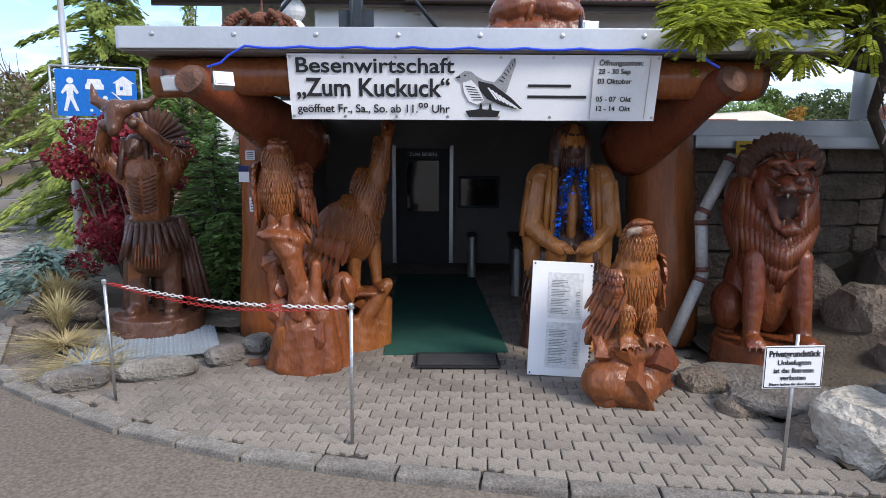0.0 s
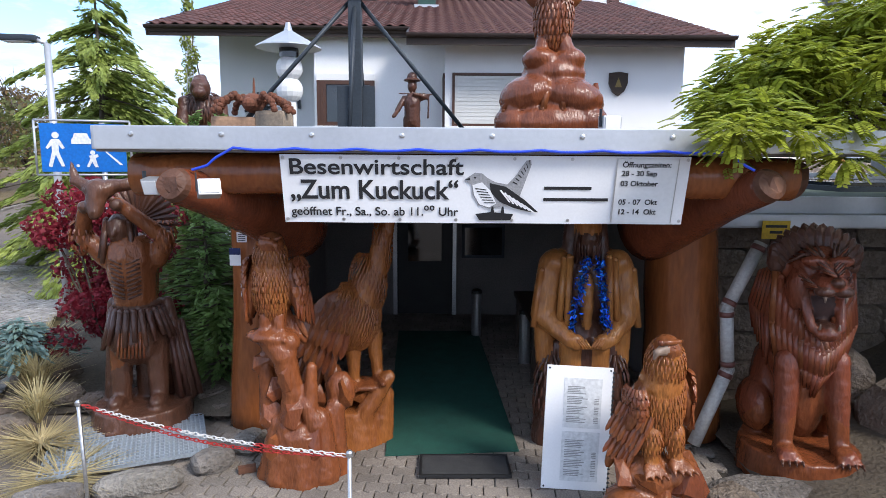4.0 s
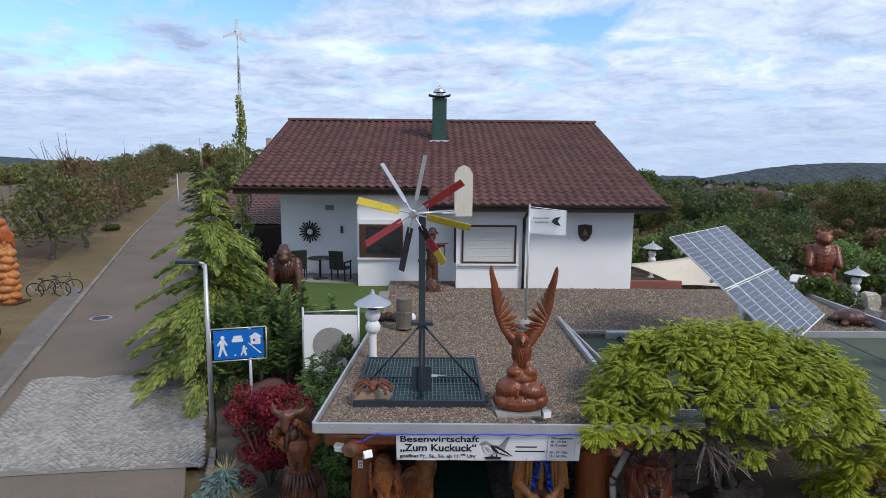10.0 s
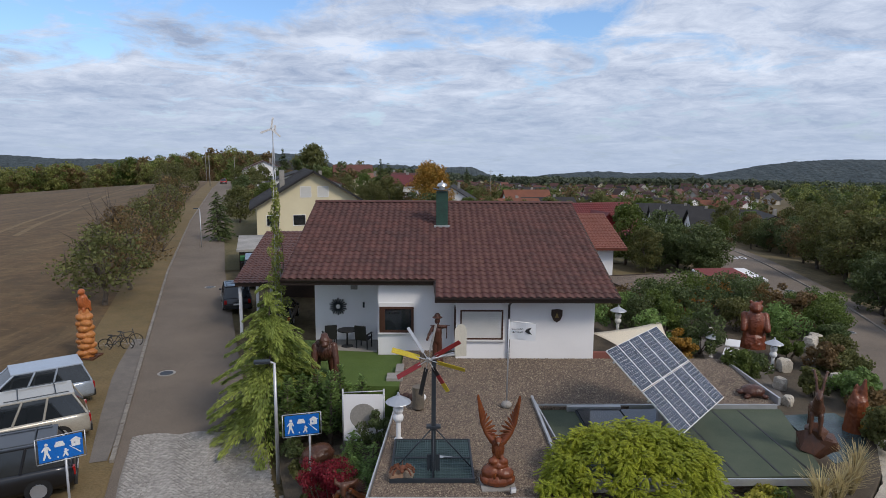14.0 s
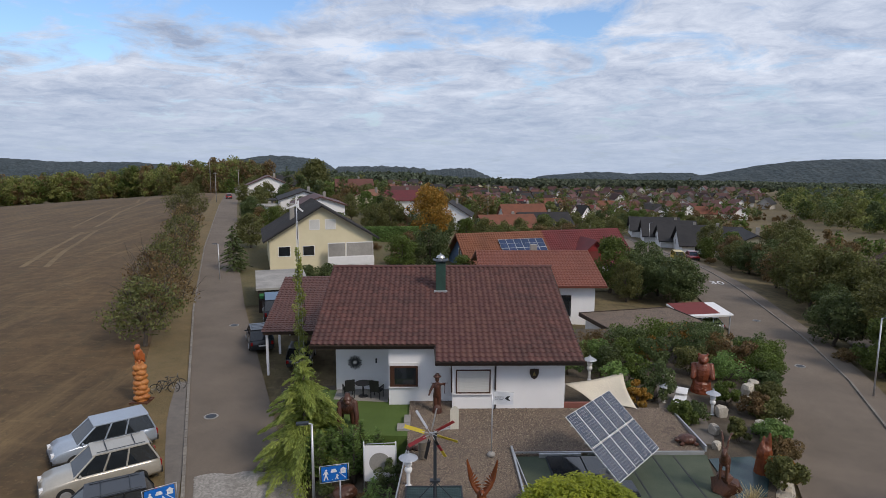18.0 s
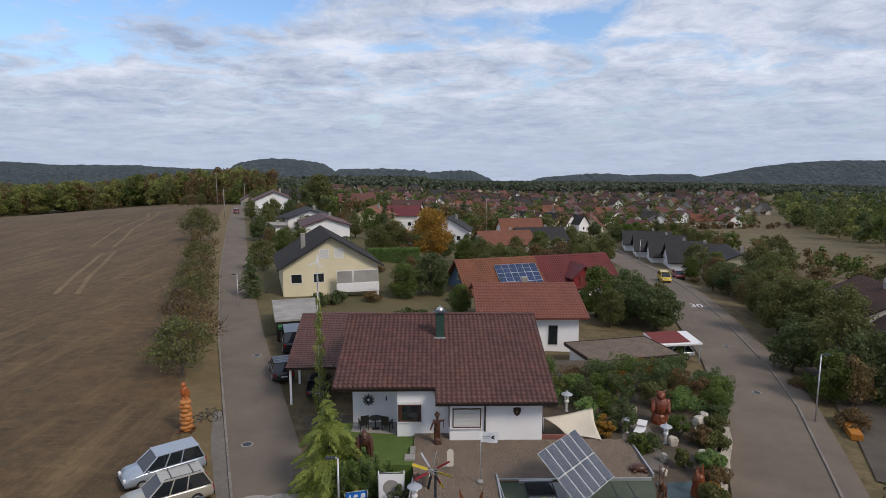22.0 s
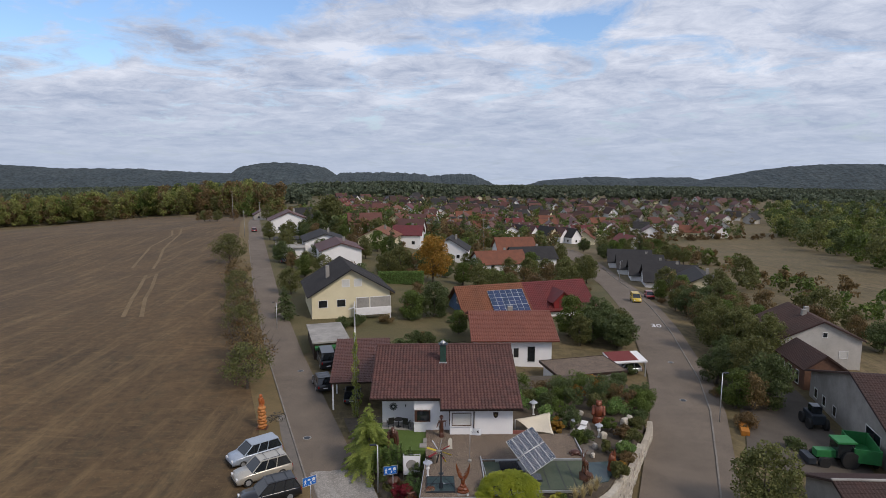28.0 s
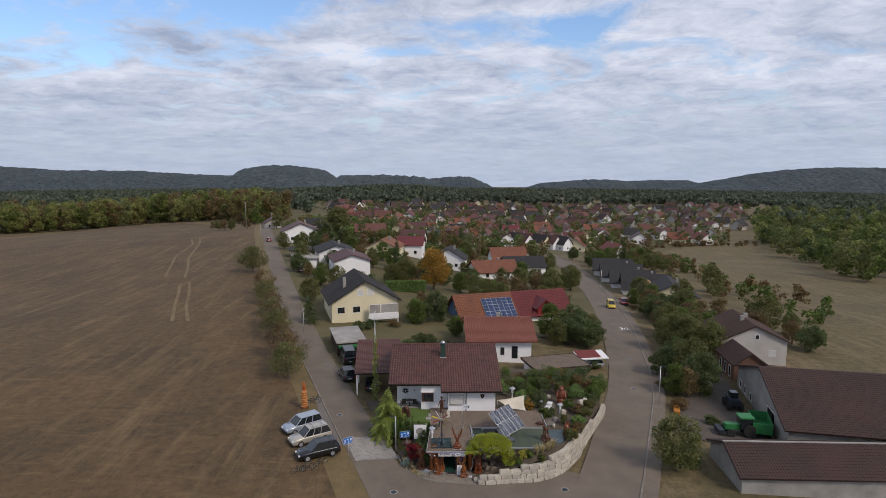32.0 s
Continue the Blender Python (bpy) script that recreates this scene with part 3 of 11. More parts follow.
def gable_house(label, cx, cy, w, d, base, eave, ridge, rz, wallmat, roofmat, along="x", over=0.5, wins=(), chimneys=(), group="", roof_label="", tile=None, name="house", lip=0.18):
    """House with a gable roof. along: axis of the ridge in the house's own frame. wins: (face, offset, sill, width, height[, kind])."""
    e = thing(name, label, "house", (cx, cy, 0), rz, group)
    if along == "y":
        prof = [(-w / 2, base), (w / 2, base), (w / 2, eave), (0, ridge - 0.12), (-w / 2, eave)]
        pts = lambda q, s: (q[0], s * d / 2, q[1])
    else:
        prof = [(-d / 2, base), (d / 2, base), (d / 2, eave), (0, ridge - 0.12), (-d / 2, eave)]
        pts = lambda q, s: (s * w / 2, q[0], q[1])
    b = bmesh.new()
    A = [b.verts.new(pts(q, -1)) for q in prof]
    B = [b.verts.new(pts(q, 1)) for q in prof]
    b.faces.new(A); b.faces.new(B[::-1])
    for i in range(5):
        j = (i + 1) % 5
        b.faces.new((A[i], B[i], B[j], A[j]))
    bmesh.ops.recalc_face_normals(b, faces=b.faces[:])
    part("wall", b, wallmat, e)
    half = (w if along == "y" else d) / 2
    slope = (ridge - eave) / half
    ho, zo = half + over, eave - slope * over + 0.12
    ln = (d if along == "y" else w) / 2 + over
    b = bmesh.new()
    for s in (-1, 1):
        c = [(s * ho, -ln, zo), (s * ho, ln, zo), (0, ln, ridge + 0.12), (0, -ln, ridge + 0.12)]
        if along == "x":
            c = [(y, x, z) for x, y, z in c]
        slab(c, lip, b)
    roof = part("roof", b, roofmat, e, roof_label)
    if tile:
        for s in (-1, 1):
            pass
    for cx2, cy2, cz0, cz1, r in chimneys:
        part("chimney", box(cx2 - r, cx2 + r, cy2 - r, cy2 + r, cz0, cz1, 0.02), M["plaster_grey"], e)
    for q in wins:
        face, off, sill, ww, hh = q[:5]
        kind = q[5] if len(q) > 5 else "glass"
        x, y = {"-y": (off, -d / 2 - 0.01), "+y": (off, d / 2 + 0.01), "-x": (-w / 2 - 0.01, off), "+x": (w / 2 + 0.01, off)}[face]
        window(e, x, y, sill, ww, hh, face, kind=kind)
    return e


# ---------------------------------------------------------------- the white bungalow
bung = thing("house", "white rendered bungalow with a dark red-brown tiled gable roof", "house")
RID_Y, RID_Z, EAV_Y, EAV_Z = 18.91, 8.15, 9.70, 5.23
SL = (RID_Z - EAV_Z) / (RID_Y - EAV_Y)
LEFT_X, RIGHT_X, STEP_X, EAVL_Y = -7.05, 6.36, -0.83, 10.95
roof_z = lambda y: EAV_Z + SL * (y - EAV_Y)
front = [(-6.15, 13.4), (-3.17, 13.4), (-3.17, 11.37), (0.03, 11.37), (0.03, 10.5), (5.6, 10.5), (5.6, 26.5), (-6.15, 26.5)]
b = bmesh.new()
lo = [b.verts.new((x, y, -0.5)) for x, y in front]
hi = [b.verts.new((x, y, (roof_z(y) if y <= RID_Y else RID_Z - SL * (y - RID_Y)) - 0.16)) for x, y in front]
for i in range(len(front)):
    j = (i + 1) % len(front)
    b.faces.new((lo[i], lo[j], hi[j], hi[i]))
for x in (5.6, -6.15):
    pk = b.verts.new((x, RID_Y, RID_Z - 0.16))
    ya = 10.5 if x > 0 else 13.4
    b.faces.new((b.verts.new((x, ya, roof_z(ya) - 0.16)), b.verts.new((x, 26.5, RID_Z - SL * (26.5 - RID_Y) - 0.16)), pk))
bmesh.ops.recalc_face_normals(b, faces=b.faces[:])
part("wall", b, M["plaster"], bung)
b = bmesh.new()
slab([(LEFT_X, EAVL_Y, roof_z(EAVL_Y)), (STEP_X, EAVL_Y, roof_z(EAVL_Y)), (STEP_X, RID_Y, RID_Z), (LEFT_X, RID_Y, RID_Z)], 0.14, b)
slab([(STEP_X, EAV_Y, EAV_Z), (RIGHT_X, EAV_Y, EAV_Z), (RIGHT_X, RID_Y, RID_Z), (STEP_X, RID_Y, RID_Z)], 0.14, b)
slab([(LEFT_X, 27.6, RID_Z - SL * (27.6 - RID_Y)), (RIGHT_X, 27.6, RID_Z - SL * (27.6 - RID_Y)), (RIGHT_X, RID_Y, RID_Z), (LEFT_X, RID_Y, RID_Z)], 0.14, b)
roof = part("roof", b, M["wood_dark"], bung, "dark red-brown pan-tiled gable roof")


# ---------------------------------------------------------------- trees
def leaf_material(name, a, b, c=None):
    a, b = [tuple(min(.8, v * 1.95) for v in q[:3]) + (1,) for q in (a, b)]
    m = material(name, a, b, 0.55, 0.8, 9, 0.0, island=0.35, obj=0.12, spec=0.3)
    N, L = m.node_tree.nodes, m.node_tree.links
    tl, mx = N.new("ShaderNodeBsdfTranslucent"), N.new("ShaderNodeMixShader")
    src = N["Principled BSDF"].inputs["Base Color"].links[0].from_socket
    L.new(src, tl.inputs["Color"])
    mx.inputs[0].default_value = .42
    L.new(N["Principled BSDF"].outputs[0], mx.inputs[1]); L.new(tl.outputs[0], mx.inputs[2])
    L.new(mx.outputs[0], N["Material Output"].inputs["Surface"])
    return m


M["leaf_oak"] = leaf_material("leaf_oak", (0.045, 0.062, 0.014, 1), (0.075, 0.082, 0.02, 1))
M["bark"] = material("bark", (0.07, 0.055, 0.042, 1), (0.12, 0.10, 0.08, 1), 0.9, 6, 40, 0.6, stretch=(3, 3, 0.6))


def leaf_cloud(rng, blobs, per, size, flat=0.0):
    """Leaves as small four-cornered blades spread through ellipsoid clumps: (x, y, z, rx, ry, rz)."""
    blobs = np.asarray(blobs, float)
    n = len(blobs) * per
    d = rng.normal(size=(n, 3))
    d /= np.linalg.norm(d, axis=1)[:, None]
    r = rng.uniform(0.35, 1.0, n) ** 0.5
    k = np.repeat(np.arange(len(blobs)), per)
    c = blobs[k, :3] + d * r[:, None] * blobs[k, 3:]
    a = rng.normal(size=(n, 3)); a /= np.linalg.norm(a, axis=1)[:, None]
    nrm = d * 0.8 + rng.normal(size=(n, 3)) * 0.6
    nrm[:, 2] += flat
    b = np.cross(nrm, a); b /= np.linalg.norm(b, axis=1)[:, None] + 1e-9
    a = np.cross(b, nrm); a /= np.linalg.norm(a, axis=1)[:, None] + 1e-9
    s = size * rng.uniform(0.6, 1.3, (n, 1))
    q = np.stack([c - a * s, c + b * s * 0.55, c + a * s, c - b * s * 0.55], 1)
    return q.reshape(-1, 3)


def crown_blobs(rng, h0, h1, rad, count, cone=0.0):
    """Clumps for a crown between heights h0 and h1."""
    out = []
    for _ in range(count):
        u = rng.uniform(0, 1)
        prof = (math.sin(math.pi * min(1, 0.12 + 0.86 * u)) ** 0.6) * (1 - cone) + cone * (1 - u)
        ang, rr = rng.uniform(0, 2 * math.pi), rad * prof * math.sqrt(rng.uniform(0.05, 1)) * 0.85
        s = rad * rng.uniform(0.20, 0.38) * (1 - 0.5 * cone)
        out.append((rr * math.cos(ang), rr * math.sin(ang), h0 + (h1 - h0) * u, s, s, s * 0.8))
    return out


def leaf_part(name, quads, mat, parent, label=""):
    ob = new(name, raw_mesh(name, quads, 4, mat))
    ob.parent = parent
    if label:
        ob["label"] = label
    return ob


def limb(bm, p0, p1, r0, r1, rng, n=4):
    p0, p1 = Vector(p0), Vector(p1)
    pts = [p0.lerp(p1, i / n) + Vector((rng.uniform(-1, 1), rng.uniform(-1, 1), 0)) * (p1 - p0).length * .04 * (0 < i < n) for i in range(n + 1)]
    for i in range(n):
        tube(pts[i], pts[i + 1], r0 + (r1 - r0) * i / n, r0 + (r1 - r0) * (i + 1) / n, 7, bm, i in (0, n - 1))


def tree(label, seed, h, rad, trunk_h, mat, leaf=.17, clumps=34, per=70, cone=0.0, twigs=0, at=(0, 0, 0), group="", name="tree", trunk_r=None, limbs=6):
    """Broadleaf tree: tapered trunk, limbs into the crown, and clumps of leaves."""
    rng = np.random.RandomState(seed)
    e = thing(name, label, name.split("_")[-1] if "_" in name else "tree", at, 0, group)
    blobs = crown_blobs(rng, trunk_h, h * .93, rad, clumps, cone)
    tr_ = trunk_r or .05 * rad + .03 * h / 3
    b = bmesh.new()
    limb(b, (0, 0, -.2), (rng.uniform(-.1, .1) * rad, rng.uniform(-.1, .1) * rad, h * (.85 if cone > .5 else .55)), tr_, tr_ * .35, rng, 6)
    branches = []
    for i in range(limbs if cone < .5 else 0):
        q = blobs[rng.randint(len(blobs))]
        branches.append(bmesh.new())
        limb(branches[-1], (0, 0, trunk_h * (.75 + .4 * rng.rand())), q[:3], tr_ * .45, tr_ * .1, rng)
    tw = bmesh.new()
    for i in range(twigs):
        q = blobs[rng.randint(len(blobs))]
        d = rng.normal(size=3)
        limb(tw, q[:3], (q[0] * 1.25 + d[0] * .5, q[1] * 1.25 + d[1] * .5, q[2] + abs(d[2]) * .7 + .2), .03, .008, rng, 2)
    part("trunk", b, M["bark"], e)
    for q in branches:
        part("branch", q, M["bark"], e)
    if twigs:
        part("twig", tw, M["bark"], e)["kind"] = "stuff"
    else:
        tw.free()
    leaf_part("crown", leaf_cloud(rng, blobs, per, leaf), mat, e)
    return e


def conifer(label, seed, h, rad, mat, at=(0, 0, 0), base=.25, leaf=.16, tiers=26, per=120, droop=.35, group="", name="conifer", wild=.22):
    """Conifer: a straight stem with whorls of drooping boughs, each a spray of needles-like blades."""
    rng = np.random.RandomState(seed)
    e = thing(name, label, "tree", at, 0, group)
    b = bmesh.new()
    tube((0, 0, -.2), (0, 0, h * .96), .03 * h * .5 + .04, .012, 8, b)
    bo = bmesh.new()
    Q = []
    for i in range(tiers):
        u = i / (tiers - 1)
        z0 = base * 1.0 + (h - base) * (u ** .9)
        L0 = rad * (1 - u) ** .75 + .10
        for j in range(6 if u < .8 else 4):
            a = rng.uniform(0, 6.28)
            Lb = L0 * rng.uniform(.93 - wild, .93 + wild)
            n = max(8, int(per * Lb / rad / 3))
            s = rng.uniform(.08, 1, n)
            side = rng.normal(size=n) * .22 * Lb * (1.05 - s)
            c = np.stack([np.cos(a) * s * Lb - np.sin(a) * side, np.sin(a) * s * Lb + np.cos(a) * side, z0 - droop * Lb * s ** 1.6 + .10 * Lb + rng.normal(size=n) * .03], -1)
            d = np.stack([np.cos(a) * np.ones(n) - np.sin(a) * side * 1.5, np.sin(a) * np.ones(n) + np.cos(a) * side * 1.5, -droop * 1.4 * s - .25 * rng.rand(n)], -1)
            d /= np.linalg.norm(d, axis=1)[:, None]
            up_ = rng.normal(size=(n, 3)) * .5 + (0, 0, 1)
            w = np.cross(d, up_); w /= np.linalg.norm(w, axis=1)[:, None]
            sz = leaf * rng.uniform(.6, 1.3, (n, 1))
            Q.append(np.stack([c - d * sz, c + w * sz * .3, c + d * sz, c - w * sz * .3], 1).reshape(-1, 3))
            if u < .9 and j < 3:
                limb(bo, (0, 0, z0), (math.cos(a) * Lb * .9, math.sin(a) * Lb * .9, z0 - droop * Lb * .8 + .1 * Lb), .02, .006, rng, 3)
    part("trunk", b, M["bark"], e)
    part("bough", bo, M["bark"], e)["kind"] = "stuff"
    leaf_part("foliage", np.concatenate(Q), mat, e)
    return e


def shrub(label, seed, at, rad, h, mat, leaf=.05, clumps=14, per=90, name="shrub", group=""):
    rng = np.random.RandomState(seed)
    e = thing(name, label, "shrub", at, 0, group)
    bl = []
    for _ in range(clumps):
        a, r = rng.uniform(0, 6.28), rad * math.sqrt(rng.uniform(0, 1)) * .75
        z = h * rng.uniform(.2, .85) * (1 - .35 * (r / rad) ** 2)
        s = rad * rng.uniform(.22, .40)
        bl.append((r * math.cos(a), r * math.sin(a), z, s, s, s * .8))
    b = bmesh.new()
    for i in range(6):
        q = bl[rng.randint(len(bl))]
        limb(b, (rng.uniform(-.1, .1) * rad, rng.uniform(-.1, .1) * rad, -.05), q[:3], .025, .008, rng, 3)
    part("stem", b, M["bark"], e)
    leaf_part("foliage", leaf_cloud(rng, bl, per, leaf), mat, e)
    return e


for nm, a, c in (("leaf_green", (.068, .092, .020, 1), (.045, .064, .016, 1)), ("leaf_dark", (.042, .060, .022, 1), (.062, .075, .028, 1)), ("leaf_olive", (.085, .085, .028, 1), (.055, .062, .022, 1)),
                 ("leaf_orange", (.21, .105, .018, 1), (.12, .082, .018, 1)), ("leaf_brown", (.11, .068, .03, 1), (.075, .06, .028, 1)), ("leaf_red", (.115, .010, .020, 1), (.075, .008, .014, 1)),
                 ("leaf_cedar", (.175, .195, .045, 1), (.10, .13, .032, 1)), ("leaf_juniper", (.105, .155, .045, 1), (.06, .10, .03, 1)), ("leaf_spruce_blue", (.12, .17, .15, 1), (.08, .12, .11, 1)),
                 ("leaf_wisteria", (.205, .220, .022, 1), (.120, .150, .017, 1)), ("leaf_yellow", (.22, .19, .03, 1), (.15, .15, .03, 1)), ("grass_dry", (.30, .25, .13, 1), (.20, .17, .085, 1))):
    M[nm] = leaf_material(nm, a, c)


def tuft(label, seed, at, h, rad, mat, n=160, w=.006, name="grass_tuft"):
    """Ornamental grass: arching blades."""
    rng = np.random.RandomState(seed)
    e = thing(name, label, "grass", at)
    Q = []
    for _ in range(n):
        a, r = rng.uniform(0, 6.28), rad * rng.uniform(.2, 1)
        hh = h * rng.uniform(.6, 1.1)
        d = np.array([math.cos(a), math.sin(a), 0]); s = np.array([-math.sin(a), math.cos(a), 0]) * w
        p = [d * .05 * r, d * r * .35 + (0, 0, hh * .6), d * r + (0, 0, hh * rng.uniform(.7, 1.0))]
        Q += [p[0] - s, p[0] + s, p[1] + s, p[1] - s, p[1] - s, p[1] + s, p[2] + s * .3, p[2] - s * .3]
    leaf_part("foliage", np.array(Q), mat, e)["kind"] = "stuff"
    return e


# ---------------------------------------------------------------- carved figures
M["carved"] = material("carved", (0.215, 0.064, 0.020, 1), (0.105, 0.032, 0.014, 1), 0.27, 2.2, 26, 0.6, stretch=(2.2, 2.2, 0.7), contrast=0.25, dist=0.012, island=.10)
M["carved_dark"] = material("carved_dark", (0.100, 0.040, 0.023, 1), (0.050, 0.023, 0.016, 1), 0.30, 2.5, 26, 0.6, stretch=(2.2, 2.2, 0.7), contrast=0.25, dist=0.012, island=.10)
M["carved_red"] = material("carved_red", (0.205, 0.054, 0.023, 1), (0.105, 0.031, 0.016, 1), 0.27, 2.0, 26, 0.55, stretch=(2.5, 2.5, 0.6), contrast=0.25, dist=0.012, island=.10)
M["carved_gold"] = material("carved_gold", (0.44, 0.185, 0.048, 1), (0.22, 0.08, 0.024, 1), 0.28, 2.2, 22, 0.5, stretch=(2.5, 2.5, 0.6), contrast=0.25, dist=0.012, island=.08)
M["carved_warm"] = material("carved_warm", (0.31, 0.105, 0.025, 1), (0.15, 0.046, 0.016, 1), 0.27, 2.2, 26, 0.6, stretch=(2.4, 2.4, 0.6), contrast=0.25, dist=0.012, island=.12)
M["carved_fresh"] = material("carved_fresh", (0.46, 0.20, 0.055, 1), (0.33, 0.11, 0.03, 1), 0.5, 2.0, 22, 0.4, stretch=(2, 2, 0.7), contrast=0.25)
M["carved_pale"] = material("carved_pale", (0.27, 0.20, 0.15, 1), (0.15, 0.095, 0.065, 1), 0.5, 4, 26, 0.4)
M["log"] = material("log", (0.27, 0.088, 0.024, 1), (0.16, 0.048, 0.016, 1), 0.25, 1.6, 14, 0.45, stretch=(2.5, 2.5, 0.45), contrast=0.25, dist=0.012)
M["log_end"] = material("log_end", (0.13, 0.055, 0.028, 1), (0.075, 0.032, 0.018, 1), 0.6, 3, 30, 0.6)


def E(c, r, rot=None, mi=0):
    return ("e", c, r, rot, mi)


def C(p0, p1, r0, r1=None, mi=0):
    return ("c", p0, p1, r0, r0 if r1 is None else r1, mi)


def D(p0, p1, r0, r1, mi=0):
    """A flat-ended round block."""
    return ("d", p0, p1, r0, r1, mi)


def K(p0, p1, r0, r1, mi=0):
    """A ridge or strand that keeps its own edge."""
    return ("k", p0, p1, r0, r1, mi)


def R(c, r, seed, mi=0):
    """An adze-cut faceted stone or stump face."""
    return ("r", c, r, seed, mi)


def feathers(rows, start, across, down, n_across, size, lean=0.0, mirror=False, mi=0):
    """Overlapping plates, row under row, on a flat run."""
    out = []
    s, a, d = Vector(start), Vector(across), Vector(down)
    nr_ = a.cross(d)
    if nr_.y > 0:
        nr_ = -nr_
    for i in range(rows):
        for j in range(n_across):
            p = s + a * ((j + 0.5 * (i % 2)) / max(1, n_across)) + d * (i / rows)
            out.append(("f", p, d.normalized() * size * 2.0, nr_.normalized(), size * .75, size * .22, mi))
    return out


def plumage(c, r, az, el, rows, n, ln, w, mi=0, th=None, jit=.12, seed=1, tilt=0.0):
    """Feathers lying down the outside of an ellipsoid: az and el are ranges in degrees, az 0 faces -y, +90 faces +x."""
    rr = random.Random(seed)
    out = []
    c, r = Vector(c), Vector((r, r, r)) if isinstance(r, float) else Vector(r)
    for i in range(rows):
        e = radians(el[0] + (el[1] - el[0]) * (i + rr.uniform(-.2, .2)) / max(1, rows - 1))
        for j in range(n):
            a = radians(az[0] + (az[1] - az[0]) * (j + .5 * (i % 2) + rr.uniform(-.15, .15)) / n)
            d = Vector((math.sin(a) * math.cos(e), -math.cos(a) * math.cos(e), math.sin(e)))
            p = c + Vector((d.x * r.x, d.y * r.y, d.z * r.z))
            nm = Vector((d.x / r.x, d.y / r.y, d.z / r.z)).normalized()
            dn = Vector((math.sin(a) * math.sin(e) * r.x, -math.cos(a) * math.sin(e) * r.y, -math.cos(e) * r.z)).normalized()
            sd = nm.cross(dn)
            dn = (dn + sd * (rr.uniform(-jit, jit) + tilt)).normalized()
            s = rr.uniform(.8, 1.2)
            out.append(("f", p, dn * ln * s, nm, w * rr.uniform(.85, 1.15), th or w * .3, mi))
    return out


def quills(p0, p1, tip, n, ln, w, normal, mi=0, spread=.25):
    """Long flight feathers in a row from p0 to p1, all pointing along tip."""
    p0, p1, tip, nm = Vector(p0), Vector(p1), Vector(tip).normalized(), Vector(normal).normalized()
    out = []
    for i in range(n):
        u = i / max(1, n - 1)
        d = (tip + (p1 - p0).normalized() * spread * (u - .5)).normalized()
        out.append(("f", p0.lerp(p1, u) + nm * .008 * (i % 2), d * ln * (.8 + .4 * u), nm, w, w * .28, mi))
    return out


def plate(b, p, d, nm, w, th, mi):
    s = nm.cross(d).normalized() * w / 2
    ring = [b.verts.new(p + d * u + s * v + nm * h) for u, v, h in ((0, -.7, 0), (.45, -1, th * .5), (.82, -.72, th * .9), (1, 0, th), (.82, .72, th * .9), (.45, 1, th * .5), (0, .7, 0))]
    low = [b.verts.new(p + d * u + s * v - nm * th * .9) for u, v in ((.1, 0), (.95, 0))]
    mid = [b.verts.new(p + d * u + nm * h) for u, h in ((.05, th * .9), (.5, th * 1.5))]
    fs = [(0, 1, 8), (1, 2, 8), (2, 3, 8), (3, 4, 8), (4, 5, 8), (5, 6, 8), (6, 7, 8), (7, 0, 8)]
    v = ring + [mid[0], mid[1]]
    for q in ((v[0], v[1], v[8], v[7]), (v[1], v[2], v[8]), (v[2], v[3], v[8]), (v[3], v[4], v[8]), (v[4], v[5], v[8]), (v[5], v[6], v[7], v[8]),
              (v[1], v[0], low[0]), (v[6], v[5], low[0]), (v[2], v[1], low[0], low[1]), (v[5], v[4], low[1], low[0]), (v[3], v[2], low[1]), (v[4], v[3], low[1])):
        f = b.faces.new(q)
        f.material_index = mi
        f.smooth = False


